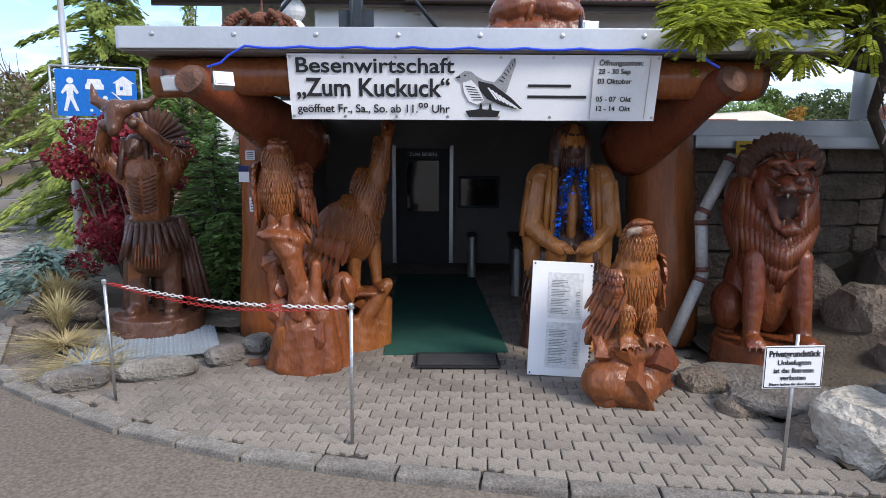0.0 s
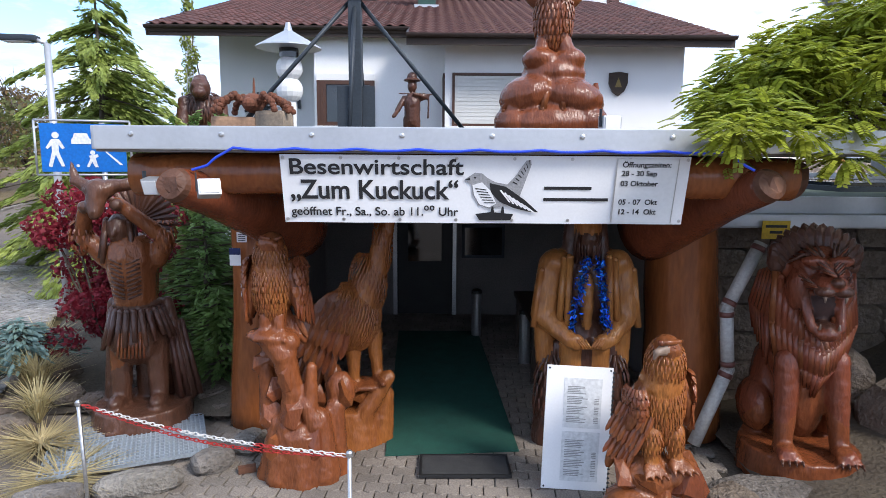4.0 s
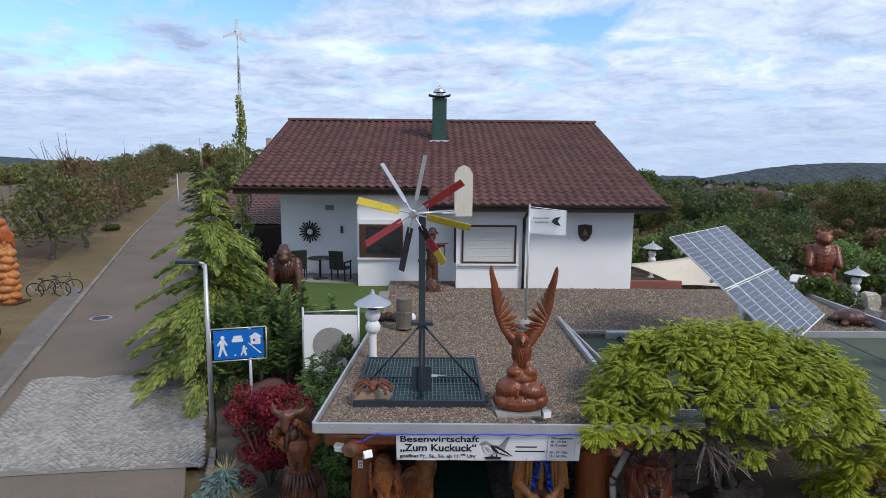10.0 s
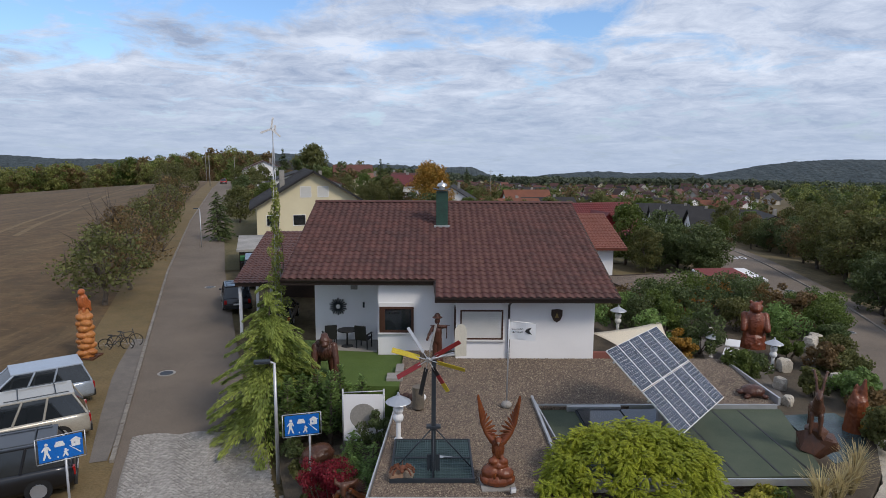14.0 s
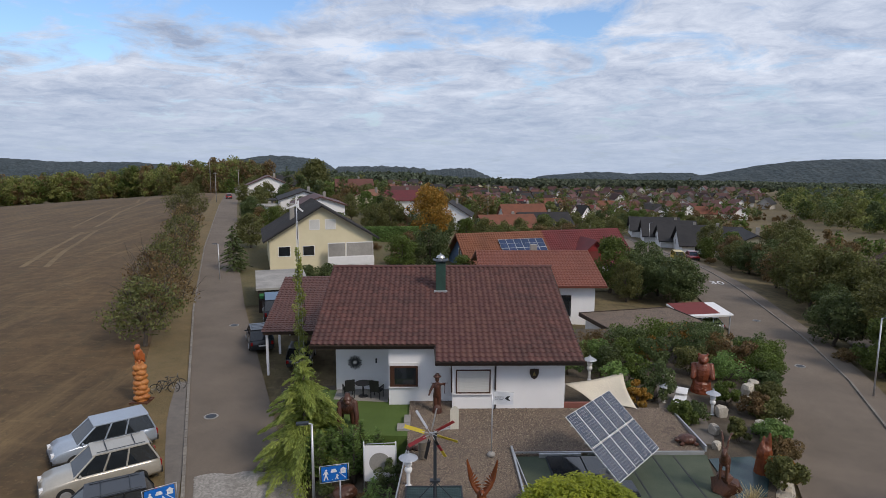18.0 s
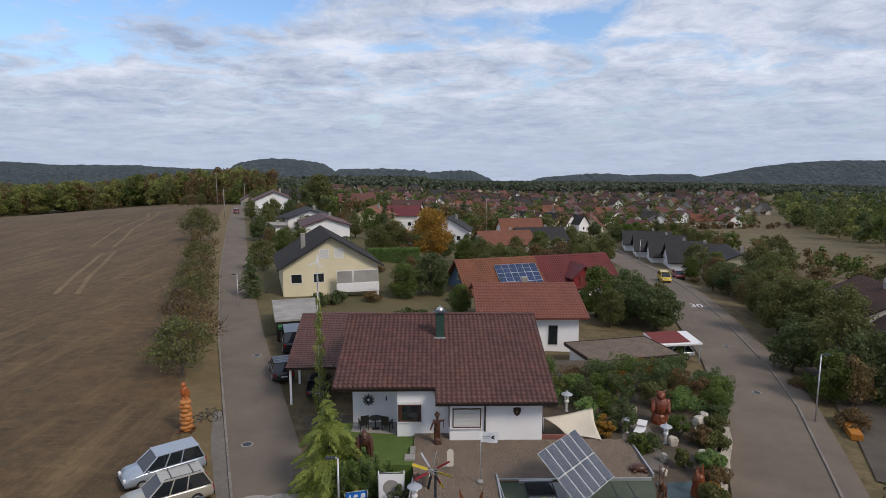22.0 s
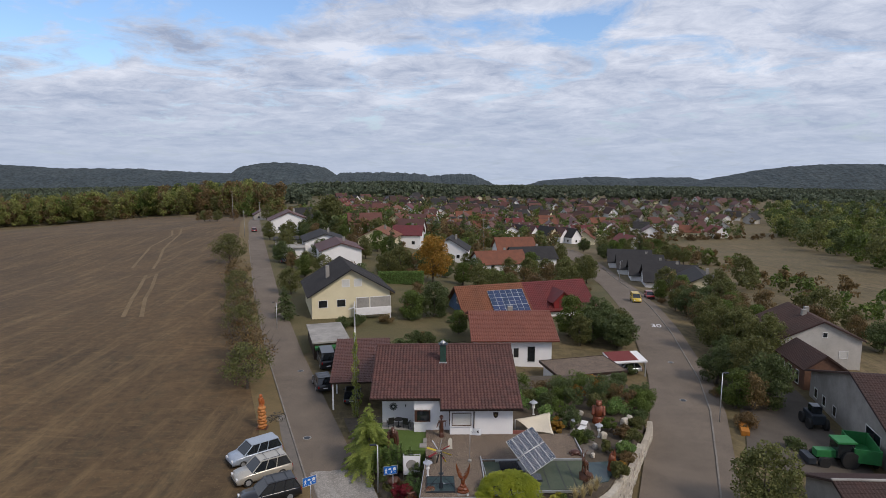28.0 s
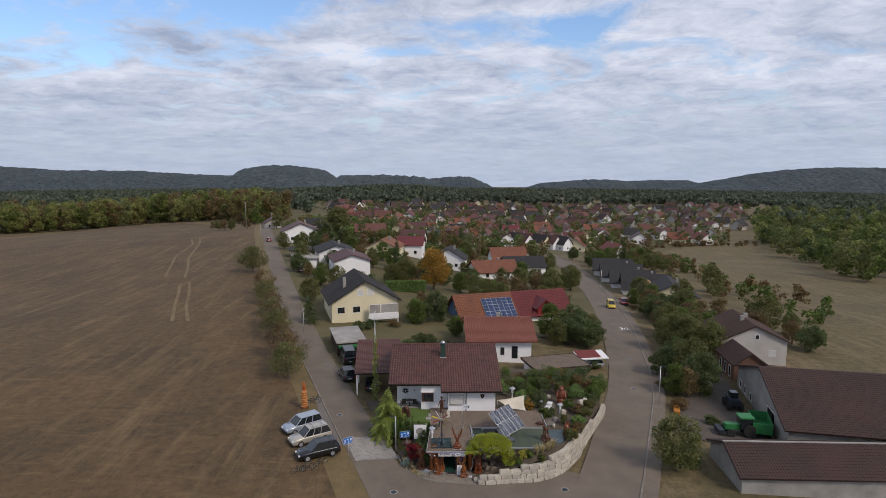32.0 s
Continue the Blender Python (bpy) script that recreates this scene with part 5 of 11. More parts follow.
for s in (-1, 1):
    P += [E((s * .065, -.34, 1.645), (.075, .075, .045), None, 1), E((s * .10, -.20, 1.865), (.10, .07, .045)), E((s * .095, -.235, 1.815), (.035, .025, .018), None, 1), E((s * .16, -.10, 1.62), (.085, .12, .19)), C((s * .145, -.14, 1.60), (s * .105, -.28, 1.335), .042, .036), C((s * .27, .04, 1.80), (s * .30, .02, 1.93), .085, .055, 1), E((s * .285, -.03, 1.87), (.035, .02, .055), None, 4),
          C((s * .18, -.10, 1.02), (s * .21, -.20, .36), .105, .076), E((s * .215, -.27, .305), (.092, .135, .06)), E((s * .28, .26, .48), (.13, .26, .24))]
    for k in range(4):
        P += [C((s * .215 + (k - 1.5) * .045, -.35, .29), (s * .215 + (k - 1.5) * .05, -.41, .265), .025, .018, 0), K((s * .215 + (k - 1.5) * .05, -.42, .275), (s * .215 + (k - 1.5) * .051, -.445, .245), .012, .005, 1)]
    P += [K((s * .075, -.375, 1.61), (s * .072, -.375, 1.565), .014, .004, 3), K((s * .07, -.325, 1.345), (s * .068, -.33, 1.385), .011, .004, 3)]
    for k in range(8):
        P.append(K((s * .018, -.375 + .022 * k, 1.775 + .011 * k), (s * (.085 + .012 * k), -.30 + .022 * k, 1.80 + .030 * k), .012, .005, 1 if k % 2 else 0))
    for k in range(6):
        P.append(K((s * .10, -.385 + .03 * k, 1.665 + .006 * k), (s * (.165 + .010 * k), -.27 + .03 * k, 1.655 + .028 * k), .009, .004, 1 if k % 3 == 0 else 0))
    for k in range(5):
        P.append(K((s * (.04 + .03 * k), -.205 + .012 * k, 1.905), (s * (.07 + .045 * k), -.12 + .02 * k, 2.00 - .012 * k * k), .016, .006, 1))
for k in range(13):
    a = radians(18 + 144 * k / 12)
    for back, ln_, c0 in ((-.06, .17, .22), (.05, .15, .25)):
        P.append(("f", Vector((.25 * math.cos(a), back, 1.74 + c0 * math.sin(a))), Vector((.10 * math.cos(a), .07, ln_ * (.45 + .55 * math.sin(a)))), Vector((math.cos(a) * .3, -1, .2)).normalized(), .085, .03, 1))
for k in range(19):
    a = -1 + 2 * k / 18
    e_ = abs(a)
    q0 = Vector((.285 * a, -.15 + .17 * e_ ** 2, 1.26 + .50 * e_ ** 1.3))
    q1 = Vector((.30 * a, -.25 + .20 * e_ ** 1.5, 1.12 + .20 * e_))
    q2 = Vector((.25 * a, -.245 + .20 * e_ ** 1.5, .94 + .10 * e_))
    q3 = Vector((.14 * a + .10 * a ** 3, -.17 + .16 * e_, .70 + .16 * e_ + .03 * (k % 2)))
    for i, (u, v) in enumerate(((q0, q1), (q1, q2), (q2, q3))):
        P.append(K(tuple(u), tuple(v), (.030, .036, .032)[i], (.036, .032, .008)[i], 0 if k % 5 else 2))
for s in (-1, 1):
    for k in range(6):
        q0, q1 = Vector((s * (.26 + .008 * k), .02 + .05 * k, 1.78 - .02 * k)), Vector((s * (.30 + .004 * k), .02 + .06 * k, .92 + .05 * k))
        qm = q0.lerp(q1, .5) + Vector((s * .035, 0, 0))
        P += [K(tuple(q0), tuple(qm), .030, .038, 0), K(tuple(qm), tuple(q1), .038, .008, 0)]
carve("wooden_statue", "red-brown carved wooden seated lion roaring on a log slice", P, [M["carved_red"], M["carved_dark"], M["carved"], M["carved_pale"], M["mouth"]], (2.84, .46, .0), -8, 0.016, rough=.007).scale = (1, 1, .965)

# ---------------------------------------------------------------- porch of logs
M["porch_wall"] = material("porch_wall", (.24, .22, .20, 1), (.17, .16, .15, 1), .9, 1, 40, .2)
porch = thing("entrance_porch", "log-built porch with a flat gravel roof and metal fascia", "porch")
CAN = [(-2.42, -.22), (2.78, -.28), (2.40, 5.95), (-2.02, 5.95)]
part("roof_deck", prism(CAN, 2.585, 2.62), M["porch_wall"], porch)
for a, b_ in ((0, 1), (3, 0), (1, 2)):
    (x0, y0), (x1, y1) = CAN[a], CAN[b_]
    ln = math.hypot(x1 - x0, y1 - y0)
    m = pose((x0 + x1) / 2, (y0 + y1) / 2, 0, 0, 0, math.degrees(math.atan2(y1 - y0, x1 - x0)))
    fa = part("fascia", box(-ln / 2, ln / 2, -.03, .012, 2.60, 2.755, .008, m=m), M["zinc"], porch, "folded grey metal fascia")
    if a == 0:
        for k in range(9):
            u = -ln / 2 + .25 + (ln - .5) * k / 8
            sc = part("screw", lathe([(.018, 0), (.018, .006), (.008, .010)], 8, m=m @ pose(u, -.03, 2.70, 90)), M["steel"], fa)


def log_between(name, p0, p1, r0, r1, parent, mat, label="", seg=20):
    """A peeled log: slightly crooked, with swellings."""
    p0, p1 = Vector(p0), Vector(p1)
    d = (p1 - p0)
    q = d.to_track_quat("Z", "Y").to_matrix()
    b = bmesh.new()
    n = 14
    rings = []
    for i in range(n + 1):
        u = i / n
        c = p0 + d * u + q @ Vector((.02 * math.sin(5 * u + r0 * 40), .02 * math.cos(4 * u + r0 * 31), 0))
        ring = []
        for k in range(seg):
            a = 2 * math.pi * k / seg
            r = (r0 + (r1 - r0) * u) * (1 + .05 * noise.noise(Vector((math.cos(a) * 1.3, math.sin(a) * 1.3, u * 4 + r0 * 20))))
            ring.append(b.verts.new(c + q @ Vector((r * math.cos(a), r * math.sin(a), 0))))
        rings.append(ring)
    for A, B in zip(rings, rings[1:]):
        for k in range(seg):
            b.faces.new((A[k], A[(k + 1) % seg], B[(k + 1) % seg], B[k]))
    dn = d.normalized()
    caps = [b.faces.new(rings[0][::-1])]
    ends = [rings[-1]]
    for u, h in ((.86, .05), (.5, .075)):
        c = p1 + dn * h
        ends.append([b.verts.new(c + (v.co - p1) * u + dn * .035 * noise.noise(v.co * 6 + Vector((u * 9, 0, 0)))) for v in rings[-1]])
    for A, B in zip(ends, ends[1:]):
        for k in range(seg):
            caps.append(b.faces.new((A[k], A[(k + 1) % seg], B[(k + 1) % seg], B[k])))
    caps.append(b.faces.new(ends[-1]))
    for f in b.faces:
        f.smooth = True
    for f in caps:
        f.material_index = 1
        f.smooth = False
    return part(name, b, [mat, M["log_end"]], parent, label)


log_between("post", (-1.92, 1.45, 0), (-1.86, 1.45, 2.3), .25, .225, porch, M["log"])
log_between("post", (2.18, 1.30, 0), (2.08, 1.30, 2.3), .37, .30, porch, M["log"])
log_between("beam", (-2.28, .05, 2.43), (2.30, .0, 2.44), .15, .15, porch, M["log"])
log_between("bracket", (-1.45, 1.3, 1.96), (-1.86, -.30, 2.36), .31, .115, porch, M["carved_red"])
log_between("bracket", (1.75, 1.2, 1.98), (2.02, -.30, 2.38), .31, .115, porch, M["carved_red"])
part("back_wall", box(-2.1, 2.45, 5.7, 5.95, -.1, 2.46), M["porch_wall"], porch)
part("side_wall", box(-2.12, -1.98, 1.7, 5.7, -.1, 2.46), M["porch_wall"], porch)
part("side_wall", box(2.30, 2.45, 1.6, 5.7, -.1, 2.46), M["porch_wall"], porch)
door = part("door", box(-.80, .10, 5.62, 5.70, .02, 1.95, .01), M["black"], porch, "dark half-glazed entrance door")
part("pane", box(-.62, -.08, 5.60, 5.62, .9, 1.75), M["glass"], door)
part("frame", box(.10, .16, 5.55, 5.70, .02, 2.0), M["steel"], door)
part("frame", box(-.86, -.80, 5.55, 5.70, .02, 2.0), M["steel"], door)
plq = part("door_plate", box(-.62, -.08, 5.59, 5.61, 1.80, 1.92), M["dark_steel"], porch, "dark plate with pale lettering")
DOOR_TEXT = plq
win = part("window", box(.25, .95, 5.64, 5.70, .95, 1.5, .01), M["dark_steel"], porch)
part("pane", box(.30, .90, 5.62, 5.64, 1.0, 1.45), M["glass"], win)
solid("carpet", prism([(-.61, .68), (.56, .77), (.45, 4.6), (-.72, 4.6)], .004, .016), material("carpet", (0.018, 0.085, 0.062, 1), (0.014, 0.06, 0.045, 1), .95, 5, 120, .4), "dark green runner carpet on the porch floor", "carpet")
mat_ = solid("doormat", box(-.29, .42, .31, .64, .018, .034, .004), material("rubber", (0.03, .03, .032, 1), (.05, .05, .05, 1), .9, 8, 160, .8), "grey-black rubber doormat before the carpet", "doormat")
for q in ((-.31, .44, .29, .312), (-.31, .44, .638, .66), (-.31, -.288, .312, .638), (.418, .44, .312, .638)):
    part("rim", box(*q, .016, .038, .003), M["black"], mat_)
for x, y in ((.42, 4.4), (.95, 3.2)):
    bt = thing("ash_bin", "slim steel standing ash bin", "bin", (x, y, 0), group="ash bins")
    part("body", lathe([(.07, 0), (.07, .62), (.06, .64)], 14), M["steel"], bt)
    part("lid", lathe([(.075, .64), (.075, .68), (.03, .70)], 14), M["black"], bt)
tb = thing("wooden_table", "dark rustic wooden table in the porch", "table", (1.25, 3.2, 0))
part("tabletop", box(-.35, .35, -.8, .8, .70, .76, .01), M["wood_dark"], tb)
for sx in (-1, 1):
    for sy in (-1, 1):
        part("leg", box(sx * .28 - .04, sx * .28 + .04, sy * .68 - .04, sy * .68 + .04, 0, .70), M["wood_dark"], tb)

# forecourt of interlocking paving stones
M["paver"] = material("paver", (0.265, 0.228, 0.190, 1), (0.150, 0.130, 0.110, 1), .9, 1.1, 70, .7, island=.13, obj=.13, contrast=.5, dist=.005, grain=.38)
M["joint"] = material("joint", (0.055, 0.045, 0.035, 1), (0.04, .034, .027, 1), .95, 4, 60, .5)
FORE = [(-5.0, 2.6), (-4.5, 1.5), (-3.9, .4), (-3.36, -.13), (-2.34, -.75), (-1.40, -1.14), (-.38, -1.39), (.6, -1.58), (1.6, -1.71), (2.45, -1.75), (2.2, 1.0), (2.35, 5.7), (-2.0, 5.7), (-2.0, 1.8)]
fore = solid("forecourt", prism(FORE, -.25, -.022), M["joint"], "forecourt of grey-beige interlocking paving stones", "pavement", kind="structure")


def inside(x, y, poly):
    c = False
    for i in range(len(poly)):
        (x0, y0), (x1, y1) = poly[i - 1], poly[i]
        if (y0 > y) != (y1 > y) and x < (x1 - x0) * (y - y0) / (y1 - y0) + x0:
            c = not c
    return c


PAVE_W, PAVE_D = .186, .134


def paver_bm():
    """Interlocking stone with scalloped long edges that nest into the next row."""
    b = bmesh.new()
    w, d, f = PAVE_W / 2 - .004, PAVE_D / 2 - .004, .013
    o = [(-w, -d + f), (-w / 2, -d - f), (0, -d + f), (w / 2, -d - f), (w, -d + f), (w, d + f), (w / 2, d - f), (0, d + f), (-w / 2, d - f), (-w, d + f)]
    lo = [b.verts.new((x, y, -.03)) for x, y in o]
    mid = [b.verts.new((x, y, -.007)) for x, y in o]
    hi = [b.verts.new((x * .95, y * .93, 0)) for x, y in o]
    for A, B in ((lo, mid), (mid, hi)):
        for i in range(len(o)):
            j = (i + 1) % len(o)
            b.faces.new((A[i], A[j], B[j], B[i]))
    b.faces.new(hi)
    return b


pme = finish("paving_stone", paver_bm(), M["paver"])
pv = np.array([v.co[:] for v in pme.vertices])
pf = [tuple(p.vertices) for p in pme.polygons]
V, F, k, singles = [], [], 0, 0
ta = radians(-4)
for r in range(-18, 58):
    for c in range(-36, 24):
        lx, ly = c * PAVE_W + (PAVE_W / 2 if r % 2 else 0), r * PAVE_D
        x, y = lx * math.cos(ta) - ly * math.sin(ta), lx * math.sin(ta) + ly * math.cos(ta)
        if not inside(x, y, FORE) or not inside(x, y - .03, FORE):
            continue
        z = rg.uniform(-.002, .002)
        tilt = (rg.uniform(-.7, .7), rg.uniform(-.7, .7))
        if y < -.2 and -1.6 < x < 2.2 and singles < 300:
            ob = new("paving_stone", pme)
            ob.parent = fore
            ob.matrix_basis = pose(x, y, z, *tilt, -4 + rg.uniform(-1, 1))
            singles += 1
        else:
            V.append(pv @ np.array(pose(0, 0, 0, *tilt, -4).to_3x3()).T + (x, y, z)); F += [tuple(i + k for i in q) for q in pf]; k += len(pv)
me = bpy.data.meshes.new("paving_stones")
me.from_pydata(np.concatenate(V).tolist(), [], F)
me.materials.append(M["paver"])
ob = new("paving_stones", me); ob.parent = fore; ob["kind"] = "stuff"
fk = thing("kerb", "weathered concrete kerb stones round the forecourt", "kerb", kind="structure")
ribbon_box("kerb_stone", [(-5.6, 4.4), (-5.2, 2.9), (-4.65, 1.5), (-4.0, .35), (-3.4, -.18), (-2.36, -.80), (-1.41, -1.19), (-.39, -1.44), (.6, -1.63), (1.6, -1.77), (2.6, -1.84), (4.0, -1.8)], .14, .005, M["kerb"], "", .125, .5, fk)

# ---------------------------------------------------------------- lettering
def letters(body, x, z, size, parent, mat, bold=0.0, y=-.006, align="LEFT", width=None):
    """Writing that stands upright on a board facing -y."""
    cu = bpy.data.curves.new("lettering", "FONT")
    cu.body, cu.size, cu.offset, cu.extrude, cu.align_x = body, size, bold, .0015, align
    cu.materials.append(mat)
    ob = new("lettering", cu)
    ob.parent = parent
    sx = 1.0
    if width:
        bpy.context.view_layer.update()
        sx = width / max(.01, ob.dimensions.x)
    ob.matrix_basis = pose(x, y, z, 90, 0, 0) @ Matrix.Diagonal((sx, 1, 1, 1))
    return ob


def bars(rows, parent, mat, y=-.005):
    """Plain bars for writing: (x0, x1, z0, z1)."""
    for x0, x1, z0, z1 in rows:
        part("bar", box(x0, x1, y - .001, y + .001, z0, z1), mat, parent)


INK = material("ink", (.018, .018, .020, 1), None, .6, 3, 40, 0)
M["tarp"] = material("tarp", (.78, .78, .79, 1), (.73, .73, .74, 1), .5, 1.5, 60, .03, grain=.03)
ban = thing("banner", "white vinyl banner with black lettering on the porch beam", "banner", (.145, -.20, 2.11))
ban.matrix_basis = pose(.145, -.115, 2.115, 14, 0, -.4)
HW = 1.365
sheet_bm = bmesh.new()
bmesh.ops.create_grid(sheet_bm, x_segments=40, y_segments=6, size=.5)
for v in sheet_bm.verts:
    x, z = v.co.x * 2 * HW, (v.co.y + .5) * .475
    v.co = Vector((x, .003 * math.sin(x * 9) * (1 - z / .5), z))
ext = bmesh.ops.extrude_face_region(sheet_bm, geom=sheet_bm.faces[:])
bmesh.ops.translate(sheet_bm, verts=[v for v in ext["geom"] if isinstance(v, bmesh.types.BMVert)], vec=(0, .004, 0))
bmesh.ops.recalc_face_normals(sheet_bm, faces=sheet_bm.faces[:])
part("sheet", sheet_bm, M["tarp"], ban)
letters("Besenwirtschaft", -HW + .05, .345, .150, ban, INK, .0022, width=1.16)
letters("\u201eZum Kuckuck\u201c", -HW + .05, .175, .185, ban, INK, .0035, width=1.13)
letters("ge\u00f6ffnet Fr., Sa., So. ab 11.\u2070\u2070 Uhr", -HW + .05, .055, .085, ban, INK, .0008, width=1.14)
bars([(.40, .72, .245, .266), (.40, .84, .165, .186)], ban, INK)
pan = part("date_panel", box(.87, 1.22 + .07, -.008, -.002, .012, .462, .001), M["white"], ban, "white dates panel")
part("panel_edge", box(.873, .878, -.011, -.007, .015, .46), M["steel"], pan)
part("panel_edge", box(1.282, 1.287, -.011, -.007, .015, .46), M["steel"], pan)
for body, z in (("\u00d6ffnungszeiten:", .405), ("28 - 30 Sep", .345), ("03 Oktober", .275), ("05 - 07  Okt", .145), ("12 - 14  Okt", .075)):
    letters(body, .91, z, .052, pan, INK, .0006, y=-.011)
letters("ZUM BESEN", -.58, 1.83, .075, DOOR_TEXT, M["zinc"], .0008, y=5.585, width=.46)
# drawn cuckoo: grey body, black wing and tail strokes, feet on a stump
INK_GREY = material("ink_grey", (.34, .34, .35, 1), None, .6, 30, 90, 0)


def drawn(name, pts, mat, lift):
    part(name, prism([(x, z) for x, z in pts], 0, .001), mat, ban, "black ink drawing of a cuckoo" if name == "drawing" else "").matrix_basis = pose(.10, -.006 - lift, .235, 90, 0, 0)


drawn("drawing", [(-.24, .075), (-.205, .10), (-.17, .125), (-.12, .12), (-.085, .09), (-.03, .06), (.05, .045), (.10, .10), (.17, .21), (.20, .215), (.205, .18), (.165, .05), (.14, -.03), (.06, -.10), (-.06, -.125), (-.14, -.10), (-.18, -.03), (-.19, .04)], INK_GREY, .001)
drawn("breast", [(-.185, .04), (-.12, .06), (-.06, .0), (-.02, -.09), (-.07, -.118), (-.135, -.095), (-.172, -.03)], M["tarp"], .003)
drawn("wing", [(-.07, .055), (.04, .03), (.17, -.06), (.27, -.15), (.20, -.145), (.10, -.12), (.0, -.075), (-.06, -.01)], INK, .003)
drawn("stump", [(-.16, -.165), (-.05, -.15), (.10, -.165), (.08, -.21), (-.13, -.21)], INK, .003)
for k in range(7):
    drawn("barb", [(.0 + .028 * k, .005 - .018 * k), (.012 + .028 * k, .008 - .018 * k), (.075 + .028 * k, -.075 - .012 * k), (.068 + .028 * k, -.082 - .012 * k)], M["tarp"], .005)
    drawn("tail_bar", [(.085 + .017 * k, .06 + .025 * k), (.115 + .013 * k, .045 + .022 * k), (.118 + .013 * k, .052 + .022 * k), (.088 + .017 * k, .067 + .025 * k)], INK, .003)
for k in range(6):
    drawn("breast_bar", [(-.165 + .012 * k, .02 - .02 * k), (-.09 + .012 * k, .01 - .018 * k), (-.09 + .012 * k, .004 - .018 * k), (-.165 + .012 * k, .014 - .02 * k)], INK, .005)
drawn("eye", [(-.178, .092), (-.168, .098), (-.158, .092), (-.168, .084)], INK, .004)
drawn("beak", [(-.24, .075), (-.205, .092), (-.20, .075)], INK, .004)
for x in (-.05, .02):
    drawn("foot", [(x, -.11), (x + .012, -.11), (x + .02, -.17), (x - .01, -.17)], INK, .004)
for k in range(8):
    for z in (.025, .455):
        part("eyelet", lathe([(.012, 0), (.012, .003), (.006, .004)], 8, m=pose(-HW + .02 + k * (2 * HW - .04) / 7, -.002, z, 90)), M["steel"], ban)

# blue rope light under the fascia
M["led"] = material("led", (.02, .04, .35, 1), (.02, .06, .5, 1), .4, 30, 90, 0)
ledn = M["led"].node_tree.nodes["Principled BSDF"]
ledn.inputs["Emission Color"].default_value = (.05, .12, 1, 1)
ledn.inputs["Emission Strength"].default_value = .08
cu = bpy.data.curves.new("rope_light", "CURVE")
cu.dimensions, cu.bevel_depth, cu.bevel_resolution = "3D", .009, 2
sp = cu.splines.new("POLY")
pts = [(-1.78, -.27, 2.47), (-1.68, -.27, 2.50), (-1.62, -.28, 2.55), (-1.5, -.29, 2.615)] + [(-1.5 + 3.2 * k / 24, -.295, 2.613 - .014 * abs(math.sin(k * 1.05))) for k in range(1, 25)] + [(1.78, -.28, 2.57), (1.86, -.27, 2.52), (1.92, -.27, 2.49)]
sp.points.add(len(pts) - 1)
for q, p in zip(sp.points, pts):
    q.co = (*p, 1)
cu.materials.append(M["led"])
tagged(new("rope_light", cu), "blue rope light clipped along the fascia", "light chain")


def floodlight(at, rz, tilt):
    e = thing("floodlight", "small silver halogen floodlight fixed to the porch beam", "floodlight", at, rz, group="floodlights")
    m = pose(0, 0, 0, tilt, 0, 0)
    body = part("housing", box(-.07, .07, -.03, .05, -.055, .055, .012, m=m), M["zinc"], e)
    part("lens", box(-.058, .058, -.036, -.030, -.045, .045, .004, m=m), M["white"], e, "clear glass front")
    for k in range(4):
        part("fin", box(-.06, .06, .05, .065, -.045 + k * .028, -.038 + k * .028, m=m), M["zinc"], e)
    part("bracket", box(-.078, -.072, -.01, .02, -.02, .10), M["dark_steel"], e)
    return e


floodlight((-1.62, -.42, 2.36), 28, -25)
floodlight((-2.06, -.22, 2.36), -20, 15)
tagged(floodlight((1.02, -.02, 2.80), 15, 0), "small silver floodlight standing on the gravel roof")

# notices on the left post
for k, (x, z, w, h, m_) in enumerate(((-1.93, 1.84, .09, .09, "white"), (-2.00, 1.66, .10, .16, "tarp"), (-1.92, 1.36, .08, .14, "tarp"))):
    n_ = solid("notice", box(-w / 2, w / 2, -.003, .003, -h / 2, h / 2), M[m_], "small printed notice pinned to the log post", "notice", (x, 1.195 + .01 * k, z))
    if k == 1:
        part("bar", box(-.05, .05, -.005, -.003, .02, .08), material("dark_blue", (.02, .03, .12, 1)), n_)
    else:
        for j in range(4):
            part("bar", box(-w * .35, w * .35, -.005, -.003, -h * .35 + j * h * .2, -h * .28 + j * h * .2), INK, n_)

# menu board leaning against the eagle
mb = thing("menu_board", "white menu board with two printed sheets leaning upright", "menu board", (.90, .16, 0), -3)
mb.matrix_basis = pose(.90, .13, .005, -6, 2.2, -3)
part("board", box(-.255, .255, 0, .02, 0, .97, .004), M["tarp"], mb)
GREY = material("print_grey", (.30, .30, .30, 1), None, .7, 3, 40, 0)
for k, (z0, z1) in enumerate(((.49, .88), (.07, .46))):
    sh = part("sheet", box(-.115, .175, -.004, -.001, z0, z1), material("paper", (.62, .63, .64, 1), (.58, .59, .60, 1), .8, 2, 30, 0), mb)
    for j in range(22):
        z = z1 - .07 - j * (z1 - z0 - .1) / 22
        if j % 6 == 5:
            continue
        part("bar", box(-.09, -.09 + .16 * (.6 + .4 * rg.random()), -.006, -.004, z, z + .006), GREY, sh)
        if j > 6:
            part("bar", box(.12, .155, -.006, -.004, z, z + .006), GREY, sh)
for j in range(26):
    part("spiral", box(.250, .268, -.006, .026, .03 + j * .036, .042 + j * .036), M["dark_steel"], mb)
for x in (-.235, .235):
    for z in (.02, .95):
        part("screw", lathe([(.008, 0), (.008, .004)], 8, m=pose(x, 0, z, 90)), M["dark_steel"], mb)

